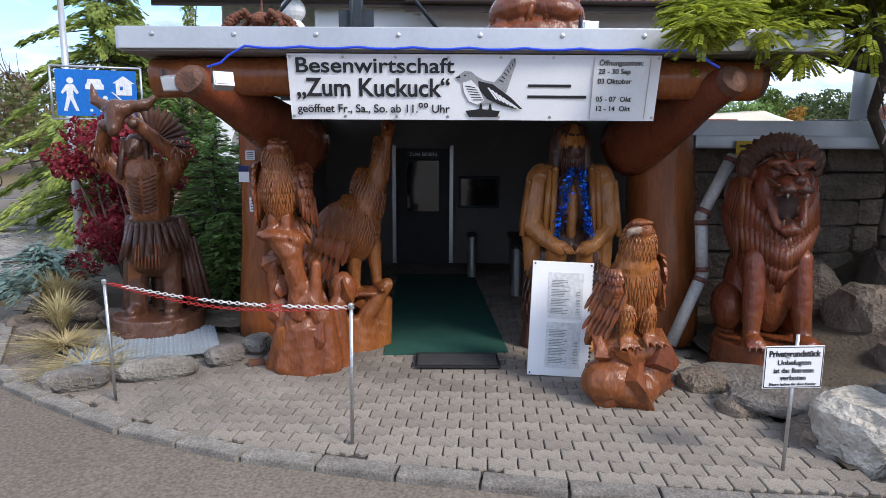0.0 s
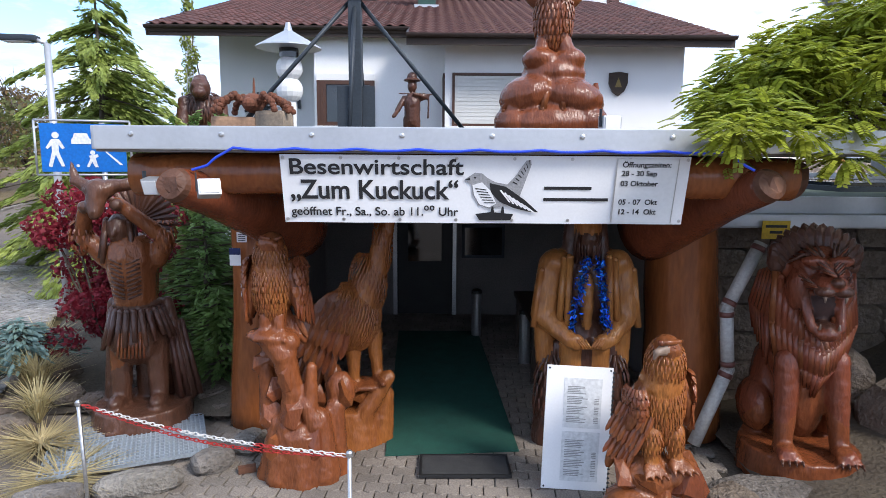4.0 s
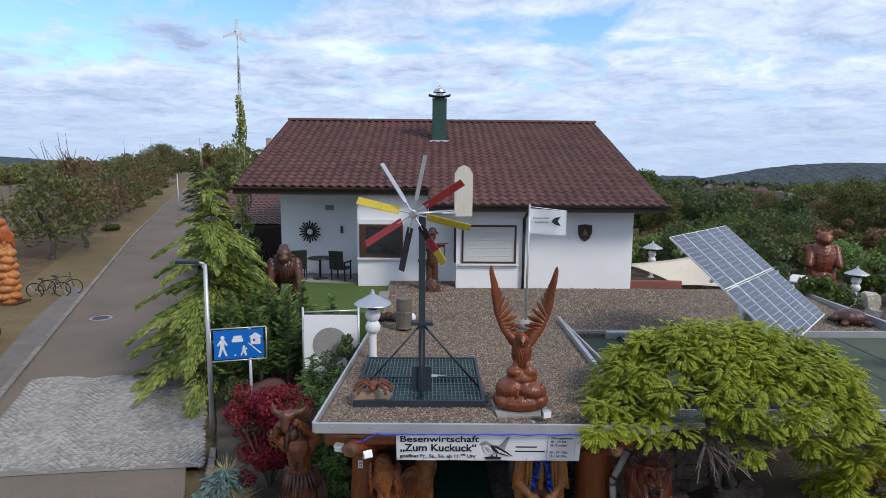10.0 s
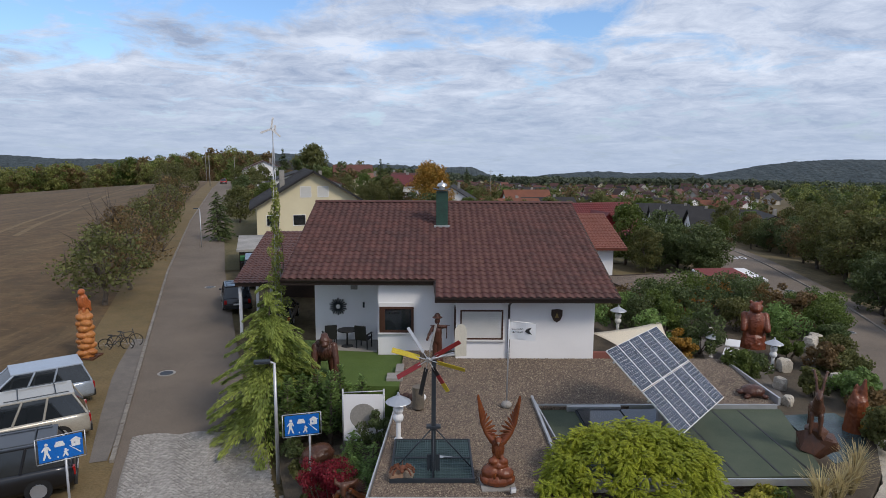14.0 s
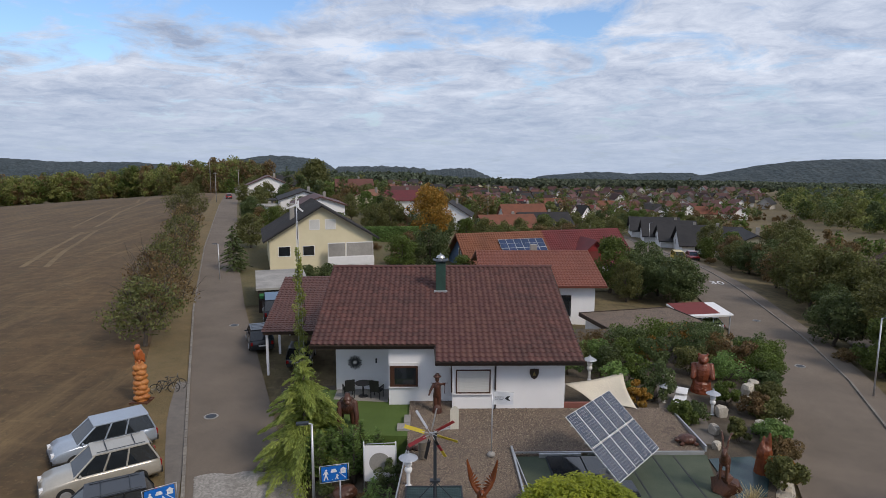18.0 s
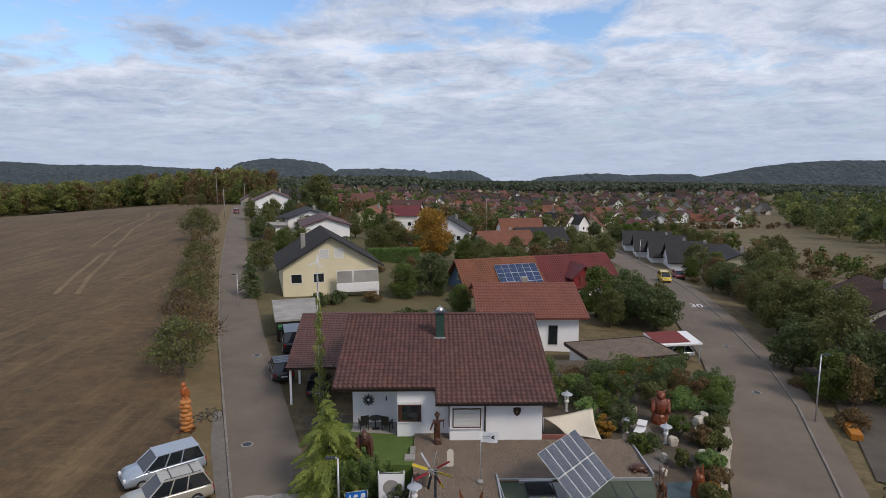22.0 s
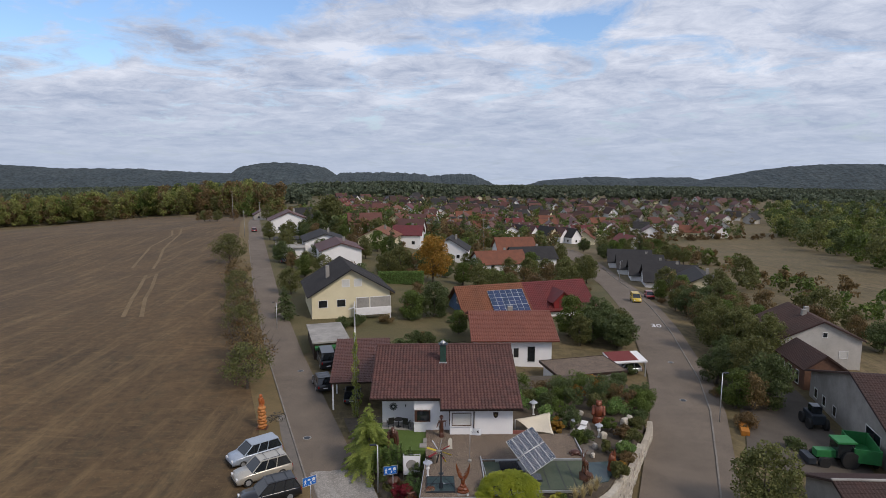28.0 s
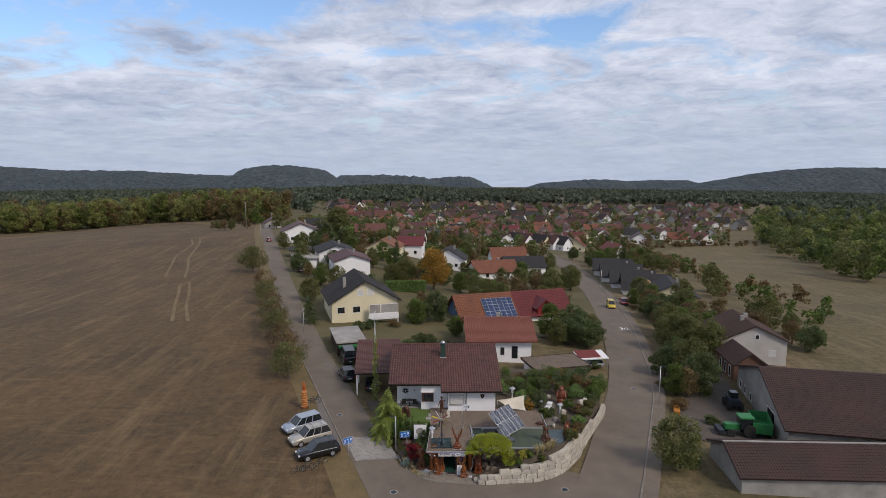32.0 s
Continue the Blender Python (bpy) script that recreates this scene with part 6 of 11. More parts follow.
# private-ground sign on a post
ps = thing("sign", "small white sign with black lettering on a steel rod", "sign", (1.945, -1.46, 0), 3)
part("post", tube((0, .012, -.1), (0.02, .012, .84), .011, .011, 10), M["steel"], ps)
bd = part("board", box(-.178, .178, -.004, .004, .52, .775, .002), M["white"], ps)
for x0, x1, z0, z1 in ((-.174, .174, .525, .529), (-.174, .174, .766, .770), (-.174, -.170, .529, .766), (.170, .174, .529, .766)):
    part("border", box(x0, x1, -.006, -.004, z0, z1), INK, bd)
for body, z, s, bo, w in (("Privatgrundst\u00fcck", .712, .05, .0015, .31), ("Unbefugten", .662, .042, .0004, .20), ("ist das Betreten", .614, .042, .0004, .24), ("verboten", .570, .042, .0004, .155), ("Eltern haften f\u00fcr ihre Kinder", .537, .024, 0, .285)):
    letters(body, -w / 2, z, s, bd, INK, bo, width=w)

# chain between two steel posts
posts = []
for x, y, lean in ((-.67, -1.1, 1), (-2.56, -.38, -2)):
    e = thing("barrier_post", "slim polished steel barrier post on the forecourt", "post", (x, y, 0), group="barrier posts")
    e.matrix_basis = pose(x, y, 0, 0, lean * .5, 0)
    part("rod", tube((0, 0, -.05), (0, 0, .90), .0125, .0125, 12), M["steel"], e)
    part("cap", lathe([(.02, .90), (.02, .925), (.012, .935)], 12), M["steel"], e)
    posts.append(e)
ch = thing("barrier_chain", "red and white plastic chain hung between the posts", "chain")
CW, CR = material("chain_white", (.72, .70, .66, 1), None, .5, 5, 40, 0), material("chain_red", (.42, .03, .025, 1), None, .5, 5, 40, 0)
lk = bmesh.new()
N_ = 12
for i in range(N_):
    a0, a1 = 2 * math.pi * i / N_, 2 * math.pi * (i + 1) / N_
    tube((.023 * math.cos(a0), .0105 * math.sin(a0), 0), (.023 * math.cos(a1), .0105 * math.sin(a1), 0), .0036, .0036, 5, lk, False)
lw, lr = finish("link", lk.copy(), CW), finish("link", lk, CR)
for strand, (sag, dz) in enumerate(((.05, 0.0), (.075, -.015))):
    n = 58
    for i in range(n):
        u = (i + .5) / n
        p = Vector((-2.55 + 1.87 * u, -.38 - .72 * u, .905 + dz * math.sin(math.pi * u) - sag * math.sin(math.pi * u)))
        ob = new("link", lw if (strand == 0 and (i // 4) % 5) else lr)
        ob.parent = ch
        ob.matrix_basis = Matrix.Translation(p) @ pose(0, 0, 0, 90 * (i % 2), -4 * math.cos(math.pi * u), -21)

# rain pipe
cu = bpy.data.curves.new("rain_pipe", "CURVE")
dp_ = thing("downpipe", "grey plastic rain downpipe with brown sleeves", "downpipe")
PIPE = [(2.66, .95, 1.98), (2.60, .85, 1.86), (2.32, .80, 1.30), (2.36, .78, .76), (2.08, .72, .10)]
for a, b_ in zip(PIPE[1:], PIPE[2:]):
    part("pipe", tube(a, b_, .055, .055, 16), material("pvc_grey", (.40, .38, .36, 1), (.33, .32, .30, 1), .45, 3, 40, .05), dp_)
BR = material("pvc_brown", (.13, .05, .04, 1), None, .5, 3, 40, 0)
for p, q in ((PIPE[1], PIPE[2]), (PIPE[2], PIPE[1]), (PIPE[2], PIPE[3]), (PIPE[3], PIPE[2]), (PIPE[3], PIPE[4])):
    d = (Vector(q) - Vector(p)).normalized()
    part("sleeve", tube(Vector(p) + d * .03, Vector(p) + d * .075, .062, .062, 16), BR, dp_, "brown pipe sleeve")
for p in PIPE[2:4]:
    part("elbow", ball(p, .058, 12), M["plaster_grey"], dp_)


# ---------------------------------------------------------------- bungalow: roof tiles and fittings
TW, THT = (RIGHT_X - LEFT_X) / 45, .358
up = (0, math.cos(math.atan(SL)), math.sin(math.atan(SL)))
nL = int((STEP_X - LEFT_X) / TW + .5)
tiled(roof, (LEFT_X, EAV_Y + 4 * THT * up[1] - .06, EAV_Z + 4 * THT * up[2] - .01), (1, 0, 0), up, nL, 23, TW, THT, M["roof_brown"])
tiled(roof, (LEFT_X + nL * TW, EAV_Y - .06, EAV_Z - .012), (1, 0, 0), up, 45 - nL, 27, TW, THT, M["roof_brown"], (0, 12, 0, 24))
part("back_slope", slab([(LEFT_X, 27.7, RID_Z - SL * (27.7 - RID_Y) + .05), (RIGHT_X, 27.7, RID_Z - SL * (27.7 - RID_Y) + .05), (RIGHT_X, RID_Y, RID_Z + .05), (LEFT_X, RID_Y, RID_Z + .05)], .04), M["roof_brown"], bung)
rt = bmesh.new()
for k in range(9):
    a0, a1 = math.pi * k / 9, math.pi * (k + 1) / 9
    q = [rt.verts.new((x, .13 * math.cos(a), .10 * math.sin(a))) for x, a in ((0, a0), (.36, a0), (.36, a1), (0, a1))]
    rt.faces.new(q)
bmesh.ops.remove_doubles(rt, verts=rt.verts[:], dist=.001)
rtm = finish("ridge_tile", rt, M["roof_brown"], True)
for k in range(39):
    ob = new("ridge_tile", rtm); ob.parent = roof; ob.matrix_basis = pose(LEFT_X + k * .345, RID_Y, RID_Z + .03, 0, -1.0, 0)
M["gutter"] = material("gutter", (.045, .030, .026, 1), None, .5, 3, 40, .05)
for x0, x1, y, z in ((LEFT_X - .02, STEP_X, EAVL_Y + .05, roof_z(EAVL_Y)), (STEP_X, RIGHT_X + .02, EAV_Y - .06, EAV_Z)):
    g = bmesh.new()
    for k in range(8):
        a0, a1 = math.pi + math.pi * k / 8, math.pi + math.pi * (k + 1) / 8
        g.faces.new([g.verts.new((x, y - .04 + .075 * math.cos(a), z + .01 + .075 * math.sin(a))) for x, a in ((x0, a0), (x1, a0), (x1, a1), (x0, a1))])
    bmesh.ops.remove_doubles(g, verts=g.verts[:], dist=.0005)
    bmesh.ops.solidify(g, geom=g.faces[:], thickness=.006)
    part("gutter", g, M["gutter"], bung, "dark brown half-round gutter")
    part("soffit_board", box(x0, x1, y + .02, y + .06, z - .22, z - .02), M["wood_dark"], bung)
for x in (LEFT_X + .02, RIGHT_X - .02):
    y0 = EAVL_Y if x < 0 else EAV_Y
    part("barge_board", slab([(x - .03, y0, roof_z(y0) + .02), (x + .03, y0, roof_z(y0) + .02), (x + .03, RID_Y, RID_Z + .02), (x - .03, RID_Y, RID_Z + .02)], .24), M["wood_dark"], bung)
part("downpipe", tube((2.15, 10.42, 2.5), (2.15, 10.42, 4.75), .045, .045, 12), M["gutter"], bung)
part("downpipe", tube((2.15, 10.42, 4.75), (2.2, 9.68, 5.12), .045, .045, 12), M["gutter"], bung)
part("downpipe", tube((STEP_X - .02, 10.95, 5.55), (STEP_X + .05, 9.75, 5.2), .045, .045, 12), M["gutter"], bung)
chm = part("chimney", box(-.76, -.20, 16.05, 16.60, 7.1, 8.92, .015), material("copper", (.035, .085, .065, 1), (.03, .06, .05, 1), .5, 3, 30, .15, metal=.3), bung, "green-patinated sheet-clad chimney")
part("flashing", box(-.86, -.10, 15.85, 16.75, 7.22, 7.30, m=Matrix.Translation((0, 0, 0))), M["zinc"], chm)
cap = bmesh.new()
bmesh.ops.create_grid(cap, x_segments=12, y_segments=4, size=.5)
for v in cap.verts:
    v.co = Vector((-.48 + v.co.x * .86, 16.32 + v.co.y * .80, 9.02 + .07 * (abs(v.co.x) * 2) ** 2 - .02))
bmesh.ops.solidify(cap, geom=cap.faces[:], thickness=.03)
part("cap", cap, M["dark_steel"], chm, "dark upturned chimney cap")
part("cowl", lathe([(.13, 9.0), (.13, 9.12), (.26, 9.16), (.20, 9.28), (.05, 9.34), (.015, 9.45)], 18, m=Matrix.Translation((-.48, 16.32, 0))), M["steel"], chm, "shiny steel cowl")
M["brown_frame"] = material("brown_frame", (.075, .032, .018, 1), (.05, .022, .014, 1), .45, 4, 40, .1, stretch=(6, 6, 1))
w1 = window(bung, -2.40, 11.36, 3.34, 1.42, 1.10, "-y", .10, framemat=M["brown_frame"])
part("sill", box(-.78, .78, -.10, 0, -.06, 0, .008), M["white"], w1)
part("shutter_box", box(-.72, .72, -.03, .02, 1.10, 1.26), M["white"], w1)
part("mullion", box(-.62, -.48, -.05, .02, .1, 1.0), M["brown_frame"], w1)
w2_ = window(bung, 1.06, 10.49, 3.31, 1.72, 1.22, "-y", .06, "shutter", M["brown_frame"])
part("sill", box(-.95, .95, -.10, 0, -.06, 0, .008), M["white"], w2_)
window(bung, .02, 10.93, 3.31, .72, 1.22, "-x", .06, framemat=M["brown_frame"])
window(bung, 5.61, 14.5, 3.3, 1.3, 1.2, "+x", .07)
part("vent", box(-4.55, -4.25, 13.34, 13.40, 4.72, 4.90, .01), M["plaster_grey"], bung)
part("wall_lamp", box(-4.02, -3.94, 13.30, 13.40, 3.9, 4.15, .02), M["dark_steel"], bung)
sh_ = solid("wall_shield", prism([(-.22, .22), (-.22, -.02), (-.14, -.20), (0, -.30), (.14, -.20), (.22, -.02), (.22, .22), (0, .25)], 0, .05), M["wood_dark"], "dark wooden heraldic shield on the white wall", "shield")
sh_.matrix_basis = pose(4.07, 10.49, 4.33, 90, 0, 0)
part("emblem", prism([(0, .12), (-.08, -.10), (.08, -.10)], .05, .058), material("emblem", (.25, .18, .06, 1)), sh_)
so = thing("wall_ornament", "black and white metal sunburst rosette on the porch wall", "wall ornament", (-5.12, 13.36, 3.94))
for k in range(20):
    a = 2 * math.pi * k / 20
    part("ray", box(-.028, .028, -.012, 0, .10, .40 - .05 * (k % 2), m=pose(0, 0, 0, 0, math.degrees(a), 0)), M["black"] if k % 2 else M["dark_steel"], so)
part("boss", lathe([(.11, 0), (.10, .02), (.03, .03)], 16, m=pose(0, 0, 0, 90)), M["white"], so)
def porch_chair(x, y, rz):
    e = thing("garden_chair", "black woven garden armchair with a high back", "chair", (x, y, 2.42), rz, group="porch chairs")
    part("seat", box(-.26, .26, -.26, .26, .38, .46, .02), M["black"], e)
    part("backrest", box(-.26, .26, .22, .29, .44, 1.08, .02, m=pose(0, 0, 0, -6)), M["black"], e)
    for s in (-1, 1):
        part("armrest", box(s * .26 - .03, s * .26 + .03, -.24, .24, .62, .67, .01), M["black"], e)
        for y0 in (-.22, .22):
            part("leg", box(s * .25 - .02, s * .25 + .02, y0 - .02, y0 + .02, 0, .64), M["black"], e)
    return e
porch_chair(-5.35, 12.3, 200); porch_chair(-3.85, 12.2, 160)
gt = thing("garden_table", "small dark garden table between two chairs", "table", (-4.6, 12.4, 2.42))
part("tabletop", lathe([(.42, .70), (.43, .72), (.42, .74)], 20), M["black"], gt)
part("leg", tube((0, 0, 0), (0, 0, .70), .04), M["black"], gt)
part("foot", lathe([(.26, 0), (.24, .03), (.05, .05)], 16), M["black"], gt)

# ---------------------------------------------------------------- gravel roof, green roof, podium
def pebbles(poly, z, n, name, parent, size=.022, seed=1):
    """Loose gravel: flattened eight-sided stones."""
    r = np.random.RandomState(seed)
    xs, ys = [p[0] for p in poly], [p[1] for p in poly]
    P = []
    while len(P) < n:
        x, y = r.uniform(min(xs), max(xs)), r.uniform(min(ys), max(ys))
        if inside(x, y, poly):
            P.append((x, y))
    P = np.array(P)
    o = np.array([(1, 0, 0), (0, 1, 0), (-1, 0, 0), (0, -1, 0), (0, 0, .7), (0, 0, -.7)], float)
    tri = np.array([(0, 1, 4), (1, 2, 4), (2, 3, 4), (3, 0, 4)])
    a = r.uniform(0, 6.28, n)
    s = size * r.uniform(.6, 1.5, n)
    R = np.zeros((n, 3, 3)); R[:, 0, 0] = R[:, 1, 1] = np.cos(a); R[:, 0, 1] = -np.sin(a); R[:, 1, 0] = np.sin(a); R[:, 2, 2] = 1
    v = np.einsum("nij,kj->nki", R, o * (1, .7, 1)) * s[:, None, None]
    v += np.concatenate([P, (z(P[:, 1]) if callable(z) else np.full(n, z))[:, None]], 1)[:, None]
    F = (np.arange(n)[:, None, None] * 6 + tri[None]).reshape(-1, 3)
    me = bpy.data.meshes.new(name)
    me.from_pydata(v.reshape(-1, 3).tolist(), [], F.tolist())
    me.materials.append(M["pebble"])
    ob = new(name, me); ob.parent = parent; ob["kind"] = "stuff"
    return ob


M["pebble"] = material("pebble", (0.27, 0.21, 0.16, 1), (0.15, 0.12, 0.095, 1), .85, 9, 60, 0, island=.6)
gr1 = solid("gravel_roof", prism([(-2.38, -.20), (2.74, -.25), (2.37, 5.95), (-2.0, 5.95)], 2.62, 2.665), M["gravel"], "flat porch roof strewn with pale brown gravel", "roof", kind="structure")
pebbles([(-2.36, -.18), (2.70, -.22), (2.34, 5.9), (-1.98, 5.9)], 2.668, 20000, "pebbles", gr1, .019)
UP = [(-2.0, 5.97), (10.76, 6.30), (10.95, 10.48), (.02, 10.48), (.02, 11.35), (-2.1, 11.35), (-2.1, 8.0)]
terrace_z = lambda y: 2.29 + .052 * (y - 6.1)
ub = prism(UP, -.3, 2.66)
for v in ub.verts:
    if v.co.z > 2:
        v.co.z = terrace_z(v.co.y)
gr2 = solid("gravel_terrace", ub, M["gravel"], "flat terrace roof covered in pale brown gravel", "roof", kind="structure")
pebbles(UP, terrace_z, 16000, "pebbles", gr2, .028, 2)
tr = thing("trim", "grey metal roof edging", "trim", kind="structure")
part("edge", box(2.46, 10.80, 6.17, 6.23, 2.14, 2.36, .006, m=pose(0, 0, 0, 0, 0, 0)), M["zinc"], tr)
part("edge", box(10.86, 10.94, 6.25, 10.5, 2.30, 2.56, .006), M["zinc"], tr)
part("edge", box(2.36, 2.44, 2.0, 5.96, 2.30, 2.77, .006, m=Matrix.Translation((.0, 0, 0))), M["zinc"], tr)
GREEN = [(2.44, 1.55), (9.7, 1.75), (10.9, 6.16), (2.44, 6.16)]
gr3 = solid("green_roof", prism(GREEN, 2.04, 2.20), M["bitumen"], "green felted flat roof with dark seams", "roof", kind="structure")
for x in (7.3, 8.5, 9.4):
    part("seam", box(x - .03, x + .03, 1.75, 6.1, 2.20, 2.206), M["black"], gr3)
part("gutter", box(2.46, 6.4, 1.36, 1.54, 1.93, 2.06, .02), M["zinc"], gr3, "grey metal gutter")
part("edge", box(2.46, 9.7, 1.54, 1.60, 2.02, 2.215), M["zinc"], gr3)
for k, (x0, x1, y0, y1) in enumerate(((3.9, 5.3, 4.3, 5.9), (5.35, 6.7, 4.35, 5.9), (4.6, 6.9, 2.9, 3.9))):
    fp = solid("flat_panel", box(x0, x1, y0, y1, 2.26, 2.31, .008), M["glass"], "dark flat collector panel lying on the green roof", "panel", group="roof panels")
    part("frame", box(x0 - .04, x1 + .04, y0 - .04, y1 + .04, 2.20, 2.262), M["dark_steel"], fp)
part("roof_light", box(3.6, 5.4, 5.94, 6.08, 2.2, 2.38, .02), M["zinc"], gr3)

# tilted solar array on its post
pl, pt_, pb = Vector((4.15, 3.73, 5.04)), Vector((6.64, 6.56, 4.99)), Vector((5.55, 1.75, 3.12))
ax = (pt_ - pl).normalized(); dn = (pb - pl); dn = (dn - ax * dn.dot(ax)).normalized(); nn = ax.cross(dn)
if nn.z < 0:
    nn = -nn
pv_ = thing("solar_array", "tilted solar array of ten modules on a steel post", "solar panel")
pv_.matrix_basis = Matrix.Translation(pl) @ Matrix((ax, dn, nn)).transposed().to_4x4()
M["cell"] = material("cell", (.035, .045, .07, 1), (.05, .06, .085, 1), .22, 3, 8, 0, island=.2, spec=.7)
PW, PH = 3.77, 3.02
for i in range(5):
    for j in range(2):
        x0, y0 = i * PW / 5, j * PH / 2
        md = part("module", box(x0 + .008, x0 + PW / 5 - .008, y0 + .015, y0 + PH / 2 - .015, -.035, 0), M["white"], pv_)
        b = bmesh.new()
        for p in range(6):
            for q in range(12):
                cw, chh = (PW / 5 - .05) / 6, (PH / 2 - .06) / 12
                xx, yy = x0 + .025 + p * cw, y0 + .03 + q * chh
                b.faces.new([b.verts.new((xx + u * (cw - .006), yy + v * (chh - .006), .003)) for u, v in ((0, 0), (1, 0), (1, 1), (0, 1))])
        part("cell_grid", b, M["cell"], md, "dark blue-grey silicon cells")
for y in (.4, 1.2, 1.8, 2.6):
    part("rail", box(0, PW, y - .03, y + .03, -.10, -.036), M["zinc"], pv_)
pst = thing("solar_post", "grey steel post carrying the solar array", "post", (6.2, 4.45, 2.2))
part("post", tube((0, 0, 0), (0, 0, 1.75), .17, .15, 18), M["zinc"], pst)
part("base_plate", lathe([(.45, 0), (.42, .12), (.15, .16)], 14), M["plaster_grey"], pst)

# podium and lawn behind the hedge
solid("lawn_podium", prism([(-7.0, 8.0), (-2.1, 7.7), (-2.1, 11.3), (-3.2, 11.3), (-3.2, 13.35), (-6.15, 13.35), (-7.2, 13.3)], -.3, 2.40), M["lawn"], "short green lawn before the porch", "lawn", kind="structure")
solid("porch_floor", prism([(-6.1, 12.0), (-3.25, 11.6), (-3.25, 13.36), (-6.1, 13.36)], 2.36, 2.42), M["plaster_grey"], "grey slab porch floor", "floor", kind="structure")
stp = thing("garden_steps", "two grey stone steps between lawn and terrace", "steps")
part("step", box(-2.6, -2.0, 8.2, 8.8, 2.40, 2.52, .01), M["plaster_grey"], stp)
part("step", box(-2.3, -2.0, 8.8, 9.6, 2.40, 2.60, .01), M["plaster_grey"], stp)

# ---------------------------------------------------------------- things on the porch roof
wm = thing("ornamental_windmill", "garden windmill with coloured blades on a dark steel mast", "windmill", (-.87, 1.08, 2.66))
part("mast", box(-.055, .055, -.055, .055, .04, 3.02, .008), M["dark_steel"], wm)
part("mast_foot", box(-.16, .16, -.02, .02, .06, .5), M["dark_steel"], wm)
part("collar", box(-.18, .18, -.09, .09, 1.22, 1.28, .01), M["dark_steel"], wm)
for x, y in ((-1.0, -.1), (.95, .1), (-.05, 1.3), (.0, -.45)):
    part("brace", tube((0, 0, 1.24), (x, y, .12), .018, .018, 8), M["dark_steel"], wm)
part("axle", tube((-.14, -.26, 3.06), (.5, .30, 3.06), .03, .03, 10), M["steel"], wm)
hubm = pose(-.14, -.24, 3.06, 0, 0, -12)
hub = part("hub", lathe([(.06, -.04), (.07, 0), (.05, .05)], 14, m=hubm @ pose(0, 0, 0, 90)), M["steel"], wm)
YEL = material("paint_yellow", (.55, .43, .035, 1), (.47, .36, .03, 1), .5, 4, 40, .1)
RED = material("paint_red", (.30, .028, .032, 1), (.22, .022, .025, 1), .5, 4, 40, .1)
for k, mm in enumerate((M["zinc"], RED, YEL, "flag", M["black"], RED, YEL, M["zinc"])):
    a = 22 + 45 * k - 10
    rot = hubm @ pose(0, 0, 0, 0, a, 0)
    part("spoke", tube(rot @ Vector((0, 0, .05)), rot @ Vector((0, 0, .30)), .012, .012, 6), M["steel"], hub)
    if mm == "flag":
        for j, m3 in enumerate((M["black"], RED, YEL)):
            part("blade", box(-.075, .075, -.006, .006, .22 + .23 * j, .45 + .23 * j, m=rot @ pose(0, 0, 0, 0, 0, 32)), m3, hub)
    else:
        part("blade", box(-.065, .065, -.006, .006, .22, .93, .004, m=rot @ pose(0, 0, 0, 0, 0, 78 if mm == M["zinc"] else 32)), mm, hub)
part("tail_arm", tube((.1, 0, 3.06), (.62, .32, 3.02), .03, .022, 8), M["zinc"], wm)
vn = bmesh.new()
prism([(0, 0), (.30, 0), (.30, .70), (.24, .80), (.15, .84), (.06, .80), (0, .70)], -.01, .01, vn)
vn.transform(pose(.52, .26, 2.98, 90, 0, 8))
part("tail_vane", vn, material("vane", (.55, .52, .44, 1), (.48, .46, .40, 1), .6, 3, 40, .1, stretch=(8, 8, 1)), wm, "cream tail vane")
base = thing("grating_base", "green-grey steel grating trays weighed down under the windmill", "grating", (-.9, 1.65, 2.66))
TEAL = material("grating_teal", (.10, .15, .155, 1), (.075, .115, .12, 1), .55, 3, 40, .1, metal=.3)
for x0, x1, y0, y1 in ((-1.02, .0, -1.05, -.02), (.02, 1.03, -1.05, -.02), (-1.02, .0, .05, 1.05), (.02, 1.03, .05, 1.05)):
    b = bmesh.new()
    for k in range(17):
        x = x0 + (x1 - x0) * k / 16
        box(x - .007, x + .007, y0, y1, .07, .10, bm=b)
    for k in range(9):
        y = y0 + (y1 - y0) * k / 8
        box(x0, x1, y - .007, y + .007, .065, .095, bm=b)
    tray = part("grating", b, TEAL, base)
    part("tray", box(x0, x1, y0, y1, .02, .05), TEAL, tray)
for q in ((-1.05, 1.05, -1.10, -1.05), (-1.05, 1.05, -.02, .05), (-1.05, 1.05, 1.05, 1.10)):
    part("frame_bar", box(q[0], q[1], q[2], q[3], 0, .12, .006), M["dark_steel"], base)
for x in (-1.05, 0.0, 1.0):
    part("frame_bar", box(x, x + .05, -1.05, 1.05, 0, .115), M["dark_steel"], base)
part("plate", box(.1, .75, -.02, .10, .13, .15, m=pose(0, 0, 0, 0, 6, 0)), M["zinc"], base)

